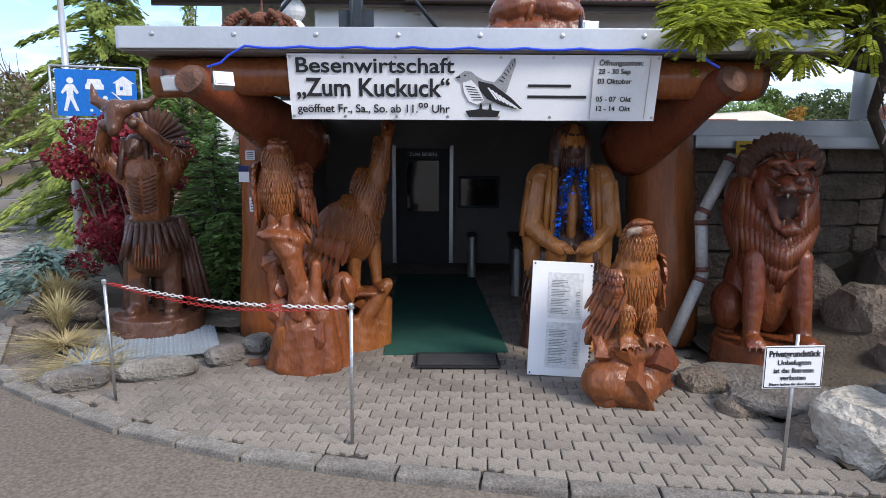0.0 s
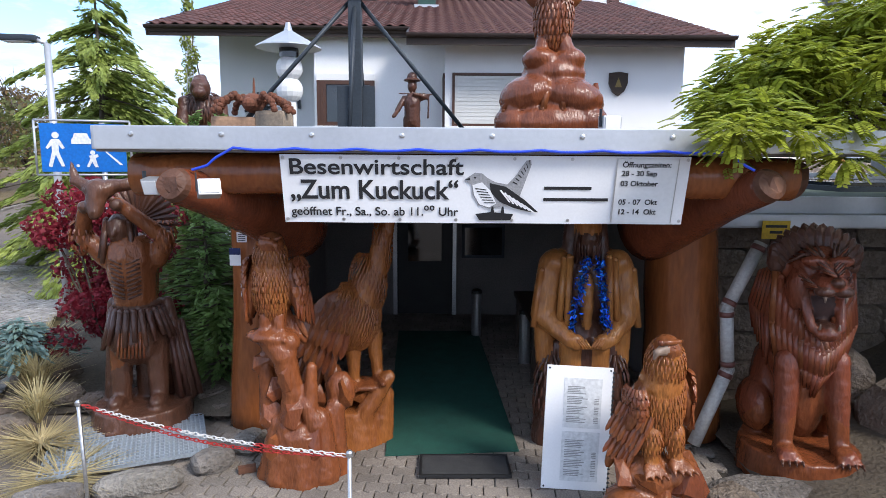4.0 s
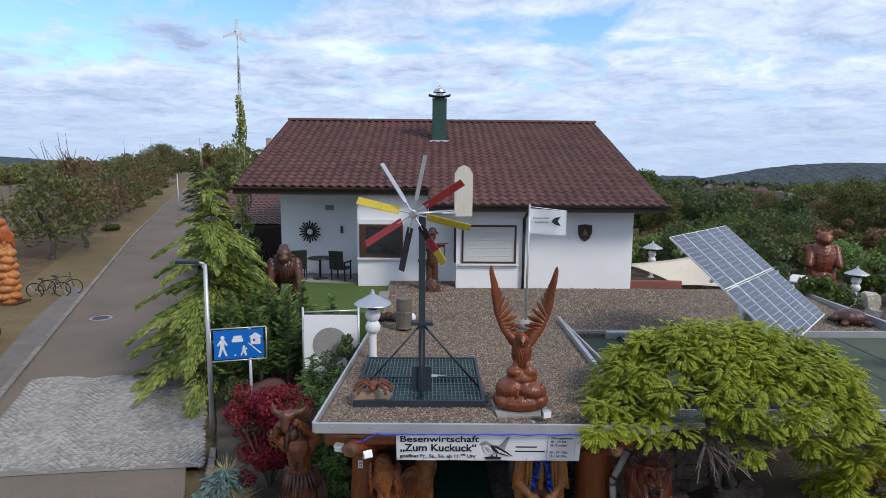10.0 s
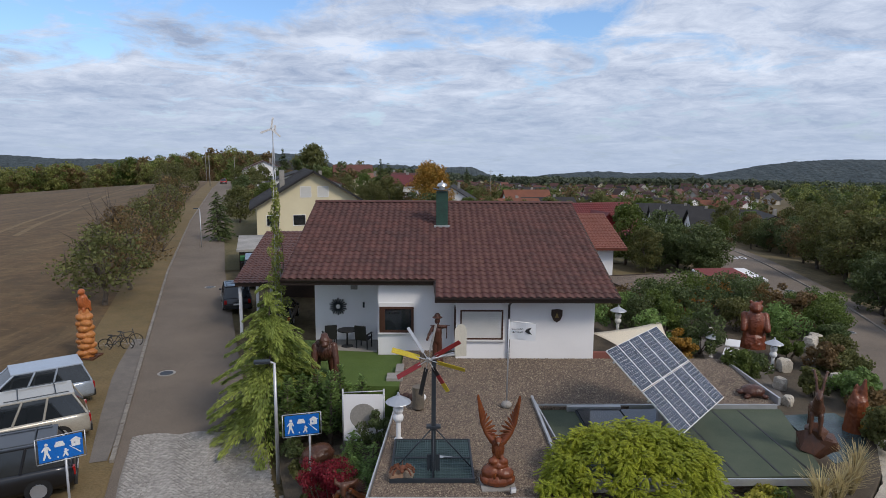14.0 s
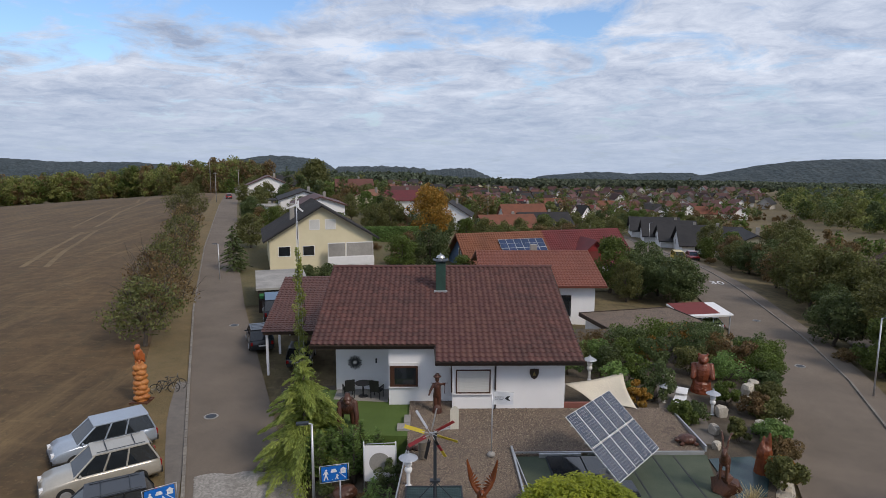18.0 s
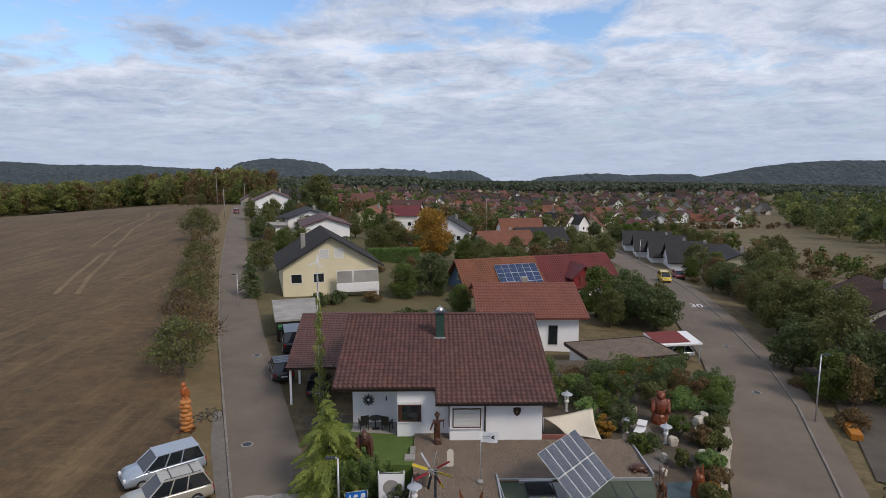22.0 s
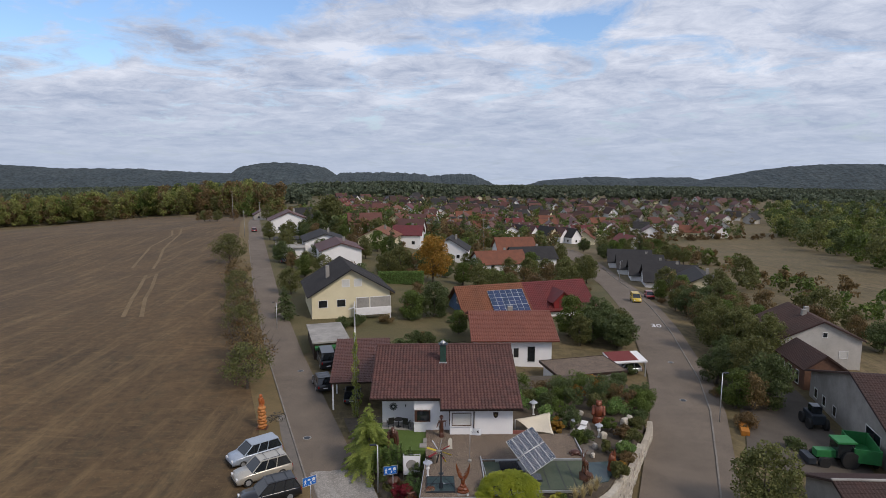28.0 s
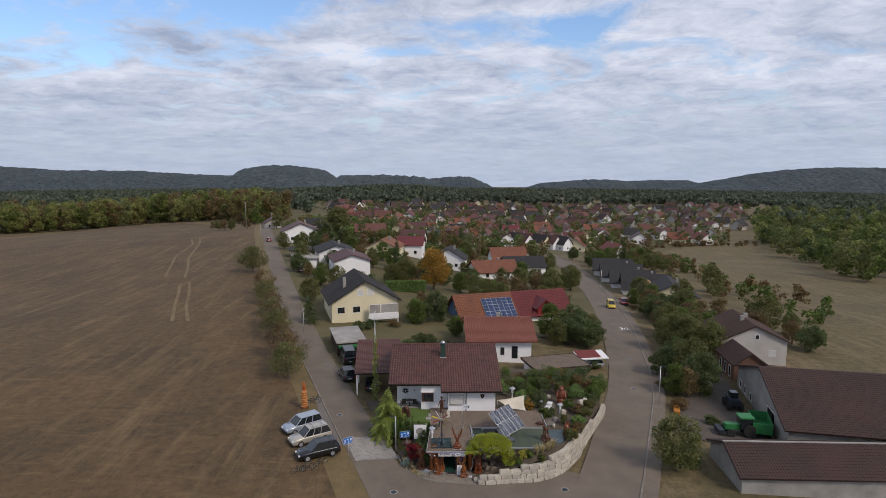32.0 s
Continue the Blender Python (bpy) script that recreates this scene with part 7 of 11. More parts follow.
# iron spider on two stone blocks
sb1 = solid("stone_block", box(-.17, .17, -.13, .13, 0, .17, .03), material("sandstone", (.30, .19, .12, 1), (.24, .15, .10, 1), .9, 4, 40, .4), "rough reddish sandstone block on the gravel", "stone", (-1.80, .72, 2.70), 12)
solid("stone_block", box(-.12, .12, -.11, .11, 0, .16, .03), M["pebble"], "small pale sandstone block on the grating", "stone", (-1.48, .72, 2.76), -10)
RUST = material("rust", (.16, .055, .028, 1), (.10, .04, .022, 1), .85, 12, 60, .4)
spd = thing("iron_spider", "rusty welded chain spider sculpture on stone blocks", "sculpture", (-1.64, .70, 2.92))
part("body", ball((0, 0, .06), (.09, .11, .08), 12), RUST, spd)
part("head", ball((0, -.13, .05), (.05, .05, .045), 10), RUST, spd)
part("spike", tube((0, .02, .13), (0, .03, .26), .012, .006, 6), RUST, spd)
for s in (-1, 1):
    for k in range(4):
        a = radians(-45 + 30 * k)
        lg = bmesh.new()
        pp = [Vector((s * .06, -.06 + .04 * k, .06)), Vector((s * .16 * math.cos(a) , .16 * math.sin(a), .12)), Vector((s * .27 * math.cos(a), .25 * math.sin(a), .06)), Vector((s * .32 * math.cos(a), .30 * math.sin(a), -.03))]
        for p, q in zip(pp, pp[1:]):
            for j in range(3):
                ball(tuple(p.lerp(q, j / 3)), (.03, .022, .026), 6, lg, (j * 90, 0, 0))
        part("leg", lg, RUST, spd)

# stone lantern of stacked balls with a sheet hat
def garden_lantern(x, y, z, s=1.0):
    e = thing("garden_lantern", "pale ball-turned garden lantern under a conical sheet-metal hat", "lantern", (x, y, z), group="garden lanterns")
    part("foot", lathe([(.12 * s, 0), (.12 * s, .03 * s), (.07 * s, .05 * s), (.07 * s, .55 * s)], 16), M["white"], e)
    for z0, r in ((.66, .15), (.90, .15)):
        part("ball", ball((0, 0, z0 * s), r * s, 14), M["white"], e)
    part("lamp_house", lathe([(.11 * s, 1.02 * s), (.11 * s, 1.15 * s)], 12), M["glass"], e)
    part("hat", lathe([(.37 * s, 1.12 * s), (.36 * s, 1.135 * s), (.05 * s, 1.31 * s), (.025 * s, 1.40 * s)], 14), M["zinc"], e, "conical zinc hat")
    return e
garden_lantern(-1.86, 2.95, 2.66)
garden_lantern(13.5, 11.4, 1.75, 1.0)
garden_lantern(8.4, 16.5, 1.75, 1.1)
garden_lantern(11.6, 13.0, 1.75, .8)
br_ = thing("steel_barrel", "weathered steel drum standing on the gravel", "barrel", (-1.35, 5.05, 2.66))
part("drum", lathe([(.185, .06), (.19, .08), (.185, .1), (.185, .42), (.195, .44), (.185, .46), (.185, .74), (.19, .76)], 20), material("drum", (.12, .105, .085, 1), (.20, .17, .13, 1), .6, 3, 30, .2, metal=.4), br_)
for k in range(3):
    a = 2.1 * k
    part("leg", tube((.15 * math.cos(a), .15 * math.sin(a), 0), (.15 * math.cos(a), .15 * math.sin(a), .07), .015), M["dark_steel"], br_)
for k in range(5):
    solid("decor_ball", ball((0, 0, .12), (.13, .13, .12), 12), M["roof_old"] if k < 3 else M["white"], "round stone ball by the terrace edge", "ball", (-1.95 + .18 * k, 5.75 + .1 * (k % 2), 2.66), group="stone balls")
fl = thing("flagpole", "grey pole with a white printed flag", "flag", (1.47, 5.2, 2.66))
part("pole", tube((0, 0, 0), (.02, 0, 2.92), .028, .02, 10), M["zinc"], fl)
part("boom", tube((.02, 0, 2.86), (.88, .05, 2.76), .008, .008, 6), M["zinc"], fl)
part("foot", ball((0, 0, .10), (.17, .17, .13), 12), M["plaster_grey"], fl)
fb = bmesh.new()
bmesh.ops.create_grid(fb, x_segments=16, y_segments=8, size=.5)
for v in fb.verts:
    u, w = v.co.x + .5, v.co.y + .5
    v.co = Vector((.03 + u * .85, .05 * u + .03 * math.sin(u * 7), 2.26 + w * .56 - .06 * u))
bmesh.ops.solidify(fb, geom=fb.faces[:], thickness=.004)
flg = part("flag", fb, material("flag_cloth", (.86, .87, .88, 1), (.82, .83, .85, 1), .8, 2, 50, .02, grain=.03), fl, "white flag with dark lettering")
letters("Besenwirtschaft", .10, 2.585, .062, flg, INK, .0008, y=-.035, width=.36)
letters("\u201eZum Kuckuck\u201c", .12, 2.49, .062, flg, INK, .0012, y=-.035, width=.34)
part("drawing", prism([(-.12, .0), (-.05, .09), (.10, .12), (.02, .02), (.10, -.10), (-.02, -.07)], 0, .003, None), INK, flg).matrix_basis = pose(.64, -.02, 2.52, 90)

# soaring eagle with lifted wings
P = [E((0, 0, .14), (.40, .30, .20)), E((.14, -.04, .34), (.27, .24, .15), (0, 12, 0)), E((-.16, -.02, .36), (.25, .24, .16), (0, -14, 0)), E((.02, .02, .52), (.25, .22, .14)), E((-.10, -.06, .62), (.14, .13, .09)), E((.12, -.05, .62), (.13, .12, .09)), E((.26, -.02, .16), (.18, .22, .15)), E((-.27, -.02, .15), (.17, .22, .15))]
P += [K((-.36 + .14 * k, -.25 + .05 * abs(k - 2.5), .24), (-.28 + .12 * k, -.22 + .05 * abs(k - 2.5), .44), .03, .02, 0) for k in range(6)]
P += [C((0, .02, .1), (0, .03, .5), .2, .15), E((0, .0, .92), (.145, .145, .26), (12, 0, 0)), C((0, -.04, 1.05), (0, -.11, 1.16), .10, .085), E((0, -.13, 1.18), (.08, .11, .08)), C((0, -.22, 1.17), (0, -.27, 1.11), .032, .008, 1), C((0, .1, .8), (0, .22, .45), .11, .08), C((-.08, -.05, .75), (-.1, -.1, .6), .06, .05), C((.08, -.05, .75), (.12, -.1, .62), .06, .05)]
for s in (-1, 1):
    line = [Vector((s * .12, .02, 1.08)), Vector((s * .28, .04, 1.28)), Vector((s * .40, .04, 1.55)), Vector((s * .46, .02, 1.85)), Vector((s * .49, 0, 2.05))]
    for i, (p, q) in enumerate(zip(line, line[1:])):
        P.append(C(tuple(p), tuple(q), (.085, .065, .05, .035)[i], (.065, .05, .035, .015)[i]))
    for row, (n_, ln, w, out_) in enumerate(((22, .13, .055, .0), (20, .20, .06, .01), (18, .26, .065, .02))):
        for k in range(n_):
            u = k / n_ * 3.95
            i = int(u); p = line[i].lerp(line[i + 1], u - i)
            tip = Vector((-s * .42 * (1 - k / n_) + s * .06, .05, -.35 + 1.35 * k / n_)).normalized()
            P.append(("f", p + Vector((0, -.055 + .025 * row, 0)) + tip * out_, tip * ln, Vector((0, -1, 0)), w, w * .2, 0))
    for k in range(7):
        p = line[3].lerp(line[4], k / 6)
        P.append(("f", p, Vector((s * (-.10 + .035 * k), .01, 1)).normalized() * (.22 + .03 * (k % 3)), Vector((0, -1, 0)), .05, .012, 0))
P += plumage((0, 0, .93), (.15, .15, .27), (-90, 90), (65, -65), 12, 14, .06, .022, 0, seed=31) + plumage((0, -.06, 1.10), (.11, .11, .12), (-160, 160), (50, -40), 5, 16, .045, .018, 0, seed=32)
carve("wooden_statue", "red-brown carved wooden eagle with raised wings on a boulder", P, [M["carved"], M["carved_pale"]], (.70, .52, 2.68), -4, 0.016, rough=.006)
solid("slate_slab", box(-.42, .42, -.34, .34, 0, .035, .01), M["plaster_grey"], "grey stone slab under the eagle statue", "slab", (.70, .50, 2.662), 4)

# further carved figures
def ape(label, at, rz, s, mat):
    P = [E((0, .1, .95 * s), (.34 * s, .30 * s, .34 * s)), E((0, .35 * s, .78 * s), (.30 * s, .34 * s, .30 * s)), E((0, -.22 * s, 1.34 * s), (.18 * s, .19 * s, .20 * s)), E((0, -.37 * s, 1.25 * s), (.12 * s, .10 * s, .10 * s)), E((0, -.33 * s, 1.39 * s), (.15 * s, .08 * s, .035 * s)), E((0, -.14 * s, 1.52 * s), (.12 * s, .14 * s, .07 * s))]
    P += plumage((0, .1, .98 * s), (.35 * s, .31 * s, .36 * s), (-150, 150), (60, -40), 7, 20, .12 * s, .035 * s, 0, seed=61)
    for k in (-1, 1):
        P += [C((k * .30 * s, -.02, 1.10 * s), (k * .36 * s, -.18 * s, .60 * s), .13 * s, .11 * s), C((k * .36 * s, -.18 * s, .60 * s), (k * .34 * s, -.28 * s, .08 * s), .11 * s, .09 * s), C((k * .22 * s, .42 * s, .6 * s), (k * .26 * s, .36 * s, .08 * s), .14 * s, .10 * s), E((k * .34 * s, -.34 * s, .05 * s), (.10 * s, .14 * s, .06 * s))]
    return carve("wooden_statue", label, P, mat, at, rz, .025 * s, rough=.015)
ape("carved brown wooden gorilla on all fours on the lawn", (-4.90, 8.55, 2.40), 12, 1.12, M["carved_dark"])
P = [C((0, 0, 0), (0, 0, .16), .26, .24), C((-.09, 0, .15), (-.10, 0, .95), .10, .11), C((.10, .02, .15), (.08, 0, .95), .10, .11), C((0, 0, .9), (0, 0, 1.35), .17, .19), E((0, 0, 1.68), (.11, .12, .14)), E((0, 0, 1.82), (.21, .20, .04)), E((0, 0, 1.90), (.12, .12, .10)),
     C((-.18, 0, 1.42), (-.34, -.12, 1.12), .07, .06), C((-.34, -.12, 1.12), (-.40, -.30, 1.0), .05, .05), C((.18, 0, 1.42), (.32, -.02, 1.45), .07, .06), C((.32, -.02, 1.45), (.05, -.16, 1.5), .055, .045), C((.36, -.05, .98), (.38, -.05, 1.5), .025, .02), C((-.3, -.1, 1.52), (.5, -.05, 1.50), .02, .02)]
carve("wooden_statue", "dark brown carved wooden archer in a broad hat", P, M["carved_dark"], (-.72, 10.15, 2.49), 0, .02)
# column of boulders with a bird on top, in the field
P = []
for k in range(7):
    for j in range(3):
        a = 2.1 * j + k * .7
        P.append(E((.16 * math.cos(a), .16 * math.sin(a), .20 + .30 * k), (.34 - .012 * k, .34 - .012 * k, .19), (rg.uniform(-15, 15), rg.uniform(-15, 15), 0)))
P += [C((0, 0, 0), (0, 0, 2.2), .36, .26)]
carve("wooden_column", "pale fresh-carved wooden column of boulders standing in the field", P, M["carved_fresh"], (-18.18, 16.53, .60), 0, .03, rough=.02, category="sculpture")
P = [E((0, 0, .35), (.24, .26, .42)), E((0, -.06, .86), (.16, .18, .17)), C((0, -.22, .86), (0, -.28, .80), .05, .02), C((.1, .18, .3), (.1, .3, -.12), .14, .07), C((-.1, -.1, 0), (-.1, -.1, -.2), .1, .1), C((.1, -.1, 0), (.1, -.1, -.2), .1, .1)]
P += feathers(5, (.18, -.2, .6), (.05, .3, 0), (0, .1, -.5), 3, .1) + feathers(5, (-.18, -.2, .6), (-.05, .3, 0), (0, .1, -.5), 3, .1)
carve("wooden_statue", "orange-stained carved wooden bird on top of the column", P, material("carved_orange", (.42, .12, .03, 1), (.28, .075, .02, 1), .45, 3, 24, .4), (-18.18, 16.53, 3.0), -15, .025)
pal = thing("wooden_pallet", "worn wooden pallet under the carved column", "pallet", (-18.18, 16.53, .44))
for k in range(5):
    part("board", box(-.55, .55, -.5 + k * .22, -.38 + k * .22, .11, .14), M["log_end"], pal)
for k in range(3):
    part("bearer", box(-.5 + k * .46, -.40 + k * .46, -.5, .52, 0, .11), M["log_end"], pal)
# right garden figures
P = [C((0, 0, 0), (0, 0, .3), .6, .55), E((0, 0, 1.1), (.52, .45, .75)), E((0, -.1, 1.95), (.30, .30, .28)), E((0, -.36, 1.90), (.15, .14, .12))]
for k in (-1, 1):
    P += [C((k * .45, 0, 1.55), (k * .52, -.35, .95), .17, .14), C((k * .28, -.1, .7), (k * .32, -.25, .2), .22, .2), E((k * .22, -.02, 2.2), (.09, .05, .09))]
carve("wooden_statue", "large red-brown carved wooden bear standing upright", P, M["carved_red"], (14.3, 14.6, 1.72), -15, .035, rough=.02)
P = rocks([((0, 0, .25), .45), ((.3, .1, .2), .35), ((-.25, .05, .22), .35), ((.05, 0, .55), .3)], rg)
P += [E((0, .1, 1.25), (.22, .42, .24), (-15, 0, 0)), C((0, -.2, 1.4), (0, -.42, 1.75), .16, .11), E((0, -.55, 1.85), (.10, .22, .11), (20, 0, 0))]
for k in (-1, 1):
    P += [C((k * .12, -.18, 1.15), (k * .12, -.25, .6), .07, .05), C((k * .12, .38, 1.1), (k * .14, .42, .6), .08, .05)]
    hs = [Vector((k * .06, -.45, 1.95)), Vector((k * .10, -.35, 2.25)), Vector((k * .16, -.10, 2.42)), Vector((k * .2, .15, 2.36))]
    P += [C(tuple(p), tuple(q), .05, .035) for p, q in zip(hs, hs[1:])]
carve("wooden_statue", "dark carved wooden ibex with curved horns on a rock", P, M["carved_dark"], (10.2, 3.2, 2.20), -30, .028)
P = [C((0, 0, 0), (.05, 0, 1.0), .36, .30), C((-.1, 0, .9), (-.12, 0, 1.45), .22, .05), C((.12, 0, .9), (.2, 0, 1.8), .22, .05), C((0, .1, .9), (.02, .12, 1.6), .2, .05)]
carve("wooden_stump", "orange-brown jagged carved tree stump", P, M["carved"], (12.95, 5.4, 1.72), 0, .035, category="sculpture", rough=.02)
P = [E((0, 0, .2), (.42, .34, .22)), E((-.45, -.05, .18), (.12, .09, .09))] + [E((sx * .32, sy * .28, .08), (.12, .09, .08)) for sx in (-1, 1) for sy in (-1, 1)]
carve("wooden_turtle", "dark carved wooden turtle on the gravel terrace", P, M["carved_dark"], (10.35, 7.0, 2.33), 0, .025, category="sculpture")
P = [E((0, 0, .28), (.55, .45, .30)), E((.1, -.05, .45), (.35, .3, .2))]
carve("wooden_turtle", "round carved brown turtle shell among the shrubs", P, M["carved_dark"], (-4.6, 5.3, .75), 20, .03, category="sculpture")


# ---------------------------------------------------------------- street furniture
BLUE = material("sign_blue", (.008, .13, .48, 1), (.008, .115, .44, 1), .35, 2, 40, 0)
SW = material("sign_white", (.72, .74, .76, 1), None, .4, 2, 40, 0)


def traffic_sign(x, y, z, rz, bottom, side=1):
    e = thing("traffic_sign", "blue home-zone road sign with white pictograms in a steel frame", "road sign", (x, y, z), rz, group="home zone signs")
    part("post", tube((.22 * side, .03, -.3), (.22 * side, .03, bottom + .66), .033, .033, 12), M["zinc"], e)
    fr = bmesh.new()
    W, H_, r = .56, .35, .02
    zc = bottom + .33
    for p, q in (((-W, H_), (W, H_)), ((-W, -H_), (W, -H_)), ((-W, -H_), (-W, H_)), ((W, -H_), (W, H_))):
        tube((p[0], 0, zc + p[1]), (q[0], 0, zc + q[1]), .014, .014, 8, fr)
    part("frame", fr, M["zinc"], e, "bent steel tube frame")
    bd_ = part("panel", box(-.5, .5, -.012, .004, zc - .31, zc + .31, .003), BLUE, e)
    def ic(b):
        part("pictogram", b, SW, bd_)
    yy = -.016
    P3 = lambda pts: prism(pts, -.002, .002)
    def up_(b):
        b.transform(pose(0, yy, zc, 90)); return b
    ic(up_(lathe([(.042, -.002), (.042, .002)], 12, m=Matrix.Translation((-.32, .16, 0)))))
    ic(up_(P3([(-.37, .11), (-.28, .11), (-.22, .0), (-.25, -.02), (-.29, .04), (-.29, -.06), (-.23, -.24), (-.27, -.24), (-.33, -.09), (-.38, -.25), (-.42, -.24), (-.37, -.05), (-.37, .03), (-.42, -.02), (-.44, .0)])))
    ic(up_(P3([(-.12, .13), (-.10, .19), (.05, .19), (.07, .13), (.09, .11), (.09, .05), (-.14, .05), (-.14, .11)])))
    ic(up_(P3([(.20, .14), (.34, .24), (.48, .14), (.44, .14), (.44, -.02), (.24, -.02), (.24, .14)])))
    part("pictogram", up_(P3([(.29, .10), (.33, .10), (.33, .05), (.29, .05)])), BLUE, bd_)
    ic(up_(lathe([(.03, -.002), (.03, .002)], 10, m=Matrix.Translation((.10, -.06, 0)))))
    ic(up_(P3([(.05, -.10), (.16, -.08), (.17, -.11), (.13, -.13), (.16, -.25), (.12, -.25), (.09, -.18), (.05, -.25), (.02, -.24), (.07, -.14)])))
    ic(up_(lathe([(.02, -.002), (.02, .002)], 10, m=Matrix.Translation((-.08, -.23, 0)))))
    ic(up_(P3([(.18, .02), (.20, .02), (.46, -.22), (.42, -.22)])))
    return e


traffic_sign(-4.79, 3.92, .15, 15, 2.18)
traffic_sign(-10.62, 1.77, .25, 34, 2.42, .4)


def street_lamp(x, y, z, h, rz, label):
    e = thing("street_lamp", label, "street lamp", (x, y, z), rz, group="street lamps")
    part("pole", tube((0, 0, -.3), (0, 0, h), .065, .045, 14), M["zinc"], e)
    part("arm", tube((0, 0, h), (-.18, 0, h + .06), .03, .03, 8), M["zinc"], e)
    part("head", box(-.62, -.12, -.11, .11, h + .02, h + .11, .03), M["dark_steel"], e)
    part("lens", box(-.56, -.2, -.08, .08, h + .008, h + .02), M["white"], e)
    return e


street_lamp(-5.85, 5.07, .45, 3.72, 8, "grey tubular street lamp with a flat head")
street_lamp(29.1, 21.0, gz(29.1, 21), 5.6, 160, "tall grey street lamp beside the footpath")
street_lamp(-25.5, 52, gz(-25, 52), 4.2, 10, "grey street lamp beside the lane")
street_lamp(47.5, 118, gz(47, 118), 5.6, 160, "grey street lamp far down the street")

# ---------------------------------------------------------------- planting bed beside the lane
def mound(name, poly_l, poly_r, zl, zr, mat, label, category, step=.35, bump=.06, across=14):
    l, r = np.array(poly_l, float), np.array(poly_r, float)
    s = np.linspace(0, 1, len(l)); t = np.linspace(0, 1, 40)
    L_ = np.stack([np.interp(t, s, l[:, i]) for i in (0, 1)], -1); R_ = np.stack([np.interp(t, s, r[:, i]) for i in (0, 1)], -1)
    u = np.linspace(0, 1, across)
    Pm = L_[:, None] * (1 - u[None, :, None]) + R_[:, None] * u[None, :, None]
    z = np.interp(t, s, zl)[:, None] * (1 - u) + np.interp(t, s, zr)[:, None] * u
    n = np.array([[noise.noise(Vector((p[0] * 1.3, p[1] * 1.3, 0))) for p in row] for row in Pm])
    ob = new(name, grid_mesh(name, Pm[..., 0], Pm[..., 1], z + n * bump, mat))
    return tagged(ob, label, category, kind="structure")


mound("planting_bed", [(-4.5, 1.6), (-5.1, 3.2), (-5.9, 5.5), (-7.2, 9), (-9.0, 14), (-10.6, 19)], [(-2.15, 1.3), (-2.15, 3.2), (-2.2, 5.5), (-2.2, 7.9), (-6.2, 13), (-6.4, 19)], [.0, .15, .25, .25, .3, .4], [.12, .45, .9, 1.2, 1.0, .5], M["soil"], "dark earth planting bed with stones", "flower bed")
M["rock"] = material("rock", (.20, .155, .12, 1), (.095, .075, .06, 1), .9, 4, 30, 1.0, obj=.25, contrast=.45, dist=.04)
M["rock_grey"] = material("rock_grey", (.25, .225, .195, 1), (.12, .105, .09, 1), .9, 5, 34, 1.0, obj=.2, contrast=.5, dist=.04)
M["limestone"] = material("limestone", (.55, .50, .42, 1), (.36, .33, .28, 1), .9, 1.6, 22, 1.0, obj=.15, contrast=.45, dist=.05)


def stone_bm(sx, sy, sz, seed, cuts=2, rough=.12, rnd=.16):
    b = bmesh.new()
    bmesh.ops.create_cube(b, size=1)
    bmesh.ops.subdivide_edges(b, edges=b.edges[:], cuts=cuts, use_grid_fill=True)
    for v in b.verts:
        n = noise.noise_vector(v.co * 2.1 + Vector((seed * 3.7, seed * 1.3, seed)))
        c = v.co.copy()
        k = 1 - rnd * max(0, (abs(c.x) > .45) + (abs(c.y) > .45) + (abs(c.z) > .45) - 1)
        v.co = Vector((c.x * k * sx, c.y * k * sy, c.z * k * sz)) + Vector((n.x * sx, n.y * sy, n.z * sz)) * rough
    return b


for k, (x, y, s, z) in enumerate(((-4.45, 1.55, .26, .05), (-4.1, 1.15, .25, .06), (-3.95, 1.75, .24, .14), (-3.55, 1.6, .22, .12), (-4.7, 2.2, .24, .1), (-4.3, 2.3, .22, .18), (-3.35, 1.95, .26, .22), (-2.45, 1.75, .24, .12), (-2.6, 2.1, .26, .25), (-2.25, 1.55, .20, .06), (-4.9, 2.9, .22, .15))):
    ob = solid("rock", stone_bm(s * 1.5, s, s * .85, k), M["rock"], "rough brown stone edging the planting bed", "rock", (x, y, z), rg.uniform(0, 180), group="bed stones")
for k, (x, y, lx, rz) in enumerate(((-2.45, .12, .62, 18), (-2.02, .48, .34, 40), (-1.82, .82, .3, 75), (-3.0, -.12, .5, 20))):
    solid("edging_stone", stone_bm(lx, .24, .18, 20 + k, 2, .05), M["rock_grey"], "weathered grey-brown edging stone", "stone", (x, y, .07), rz, group="edging stones")
solid("wood_offcut", box(-.07, .07, -.03, .03, 0, .05, .004), M["log_end"], "small wood offcut on the paving", "wood", (-1.72, .42, 0), 20)
gr_ = thing("steel_grating", "pale blue-grey steel grating laid under the statue", "grating", (-2.85, .78, .06), 23)
M["galvanised"] = material("galvanised", (.36, .41, .46, 1), (.30, .34, .38, 1), .5, 4, 40, .05, metal=.4)
bar_l = finish("bar", box(-.006, .006, -.45, .45, 0, .035), M["galvanised"])
bar_s = finish("bar", box(-.62, .62, -.005, .005, .005, .038), M["galvanised"])
for k in range(34):
    ob = new("bar", bar_l); ob.parent = gr_; ob.matrix_basis = pose(-.62 + 1.24 * k / 33, 0, 0)
for k in range(16):
    ob = new("bar", bar_s); ob.parent = gr_; ob.matrix_basis = pose(0, -.45 + .9 * k / 15, 0)
tuft("pale dry ornamental grass in the bed", 1, (-4.25, 1.75, .12), .55, .55, M["grass_dry"], 260)
tuft("pale dry grass at the bed edge", 2, (-3.9, 1.2, .08), .4, .45, M["grass_dry"], 200)
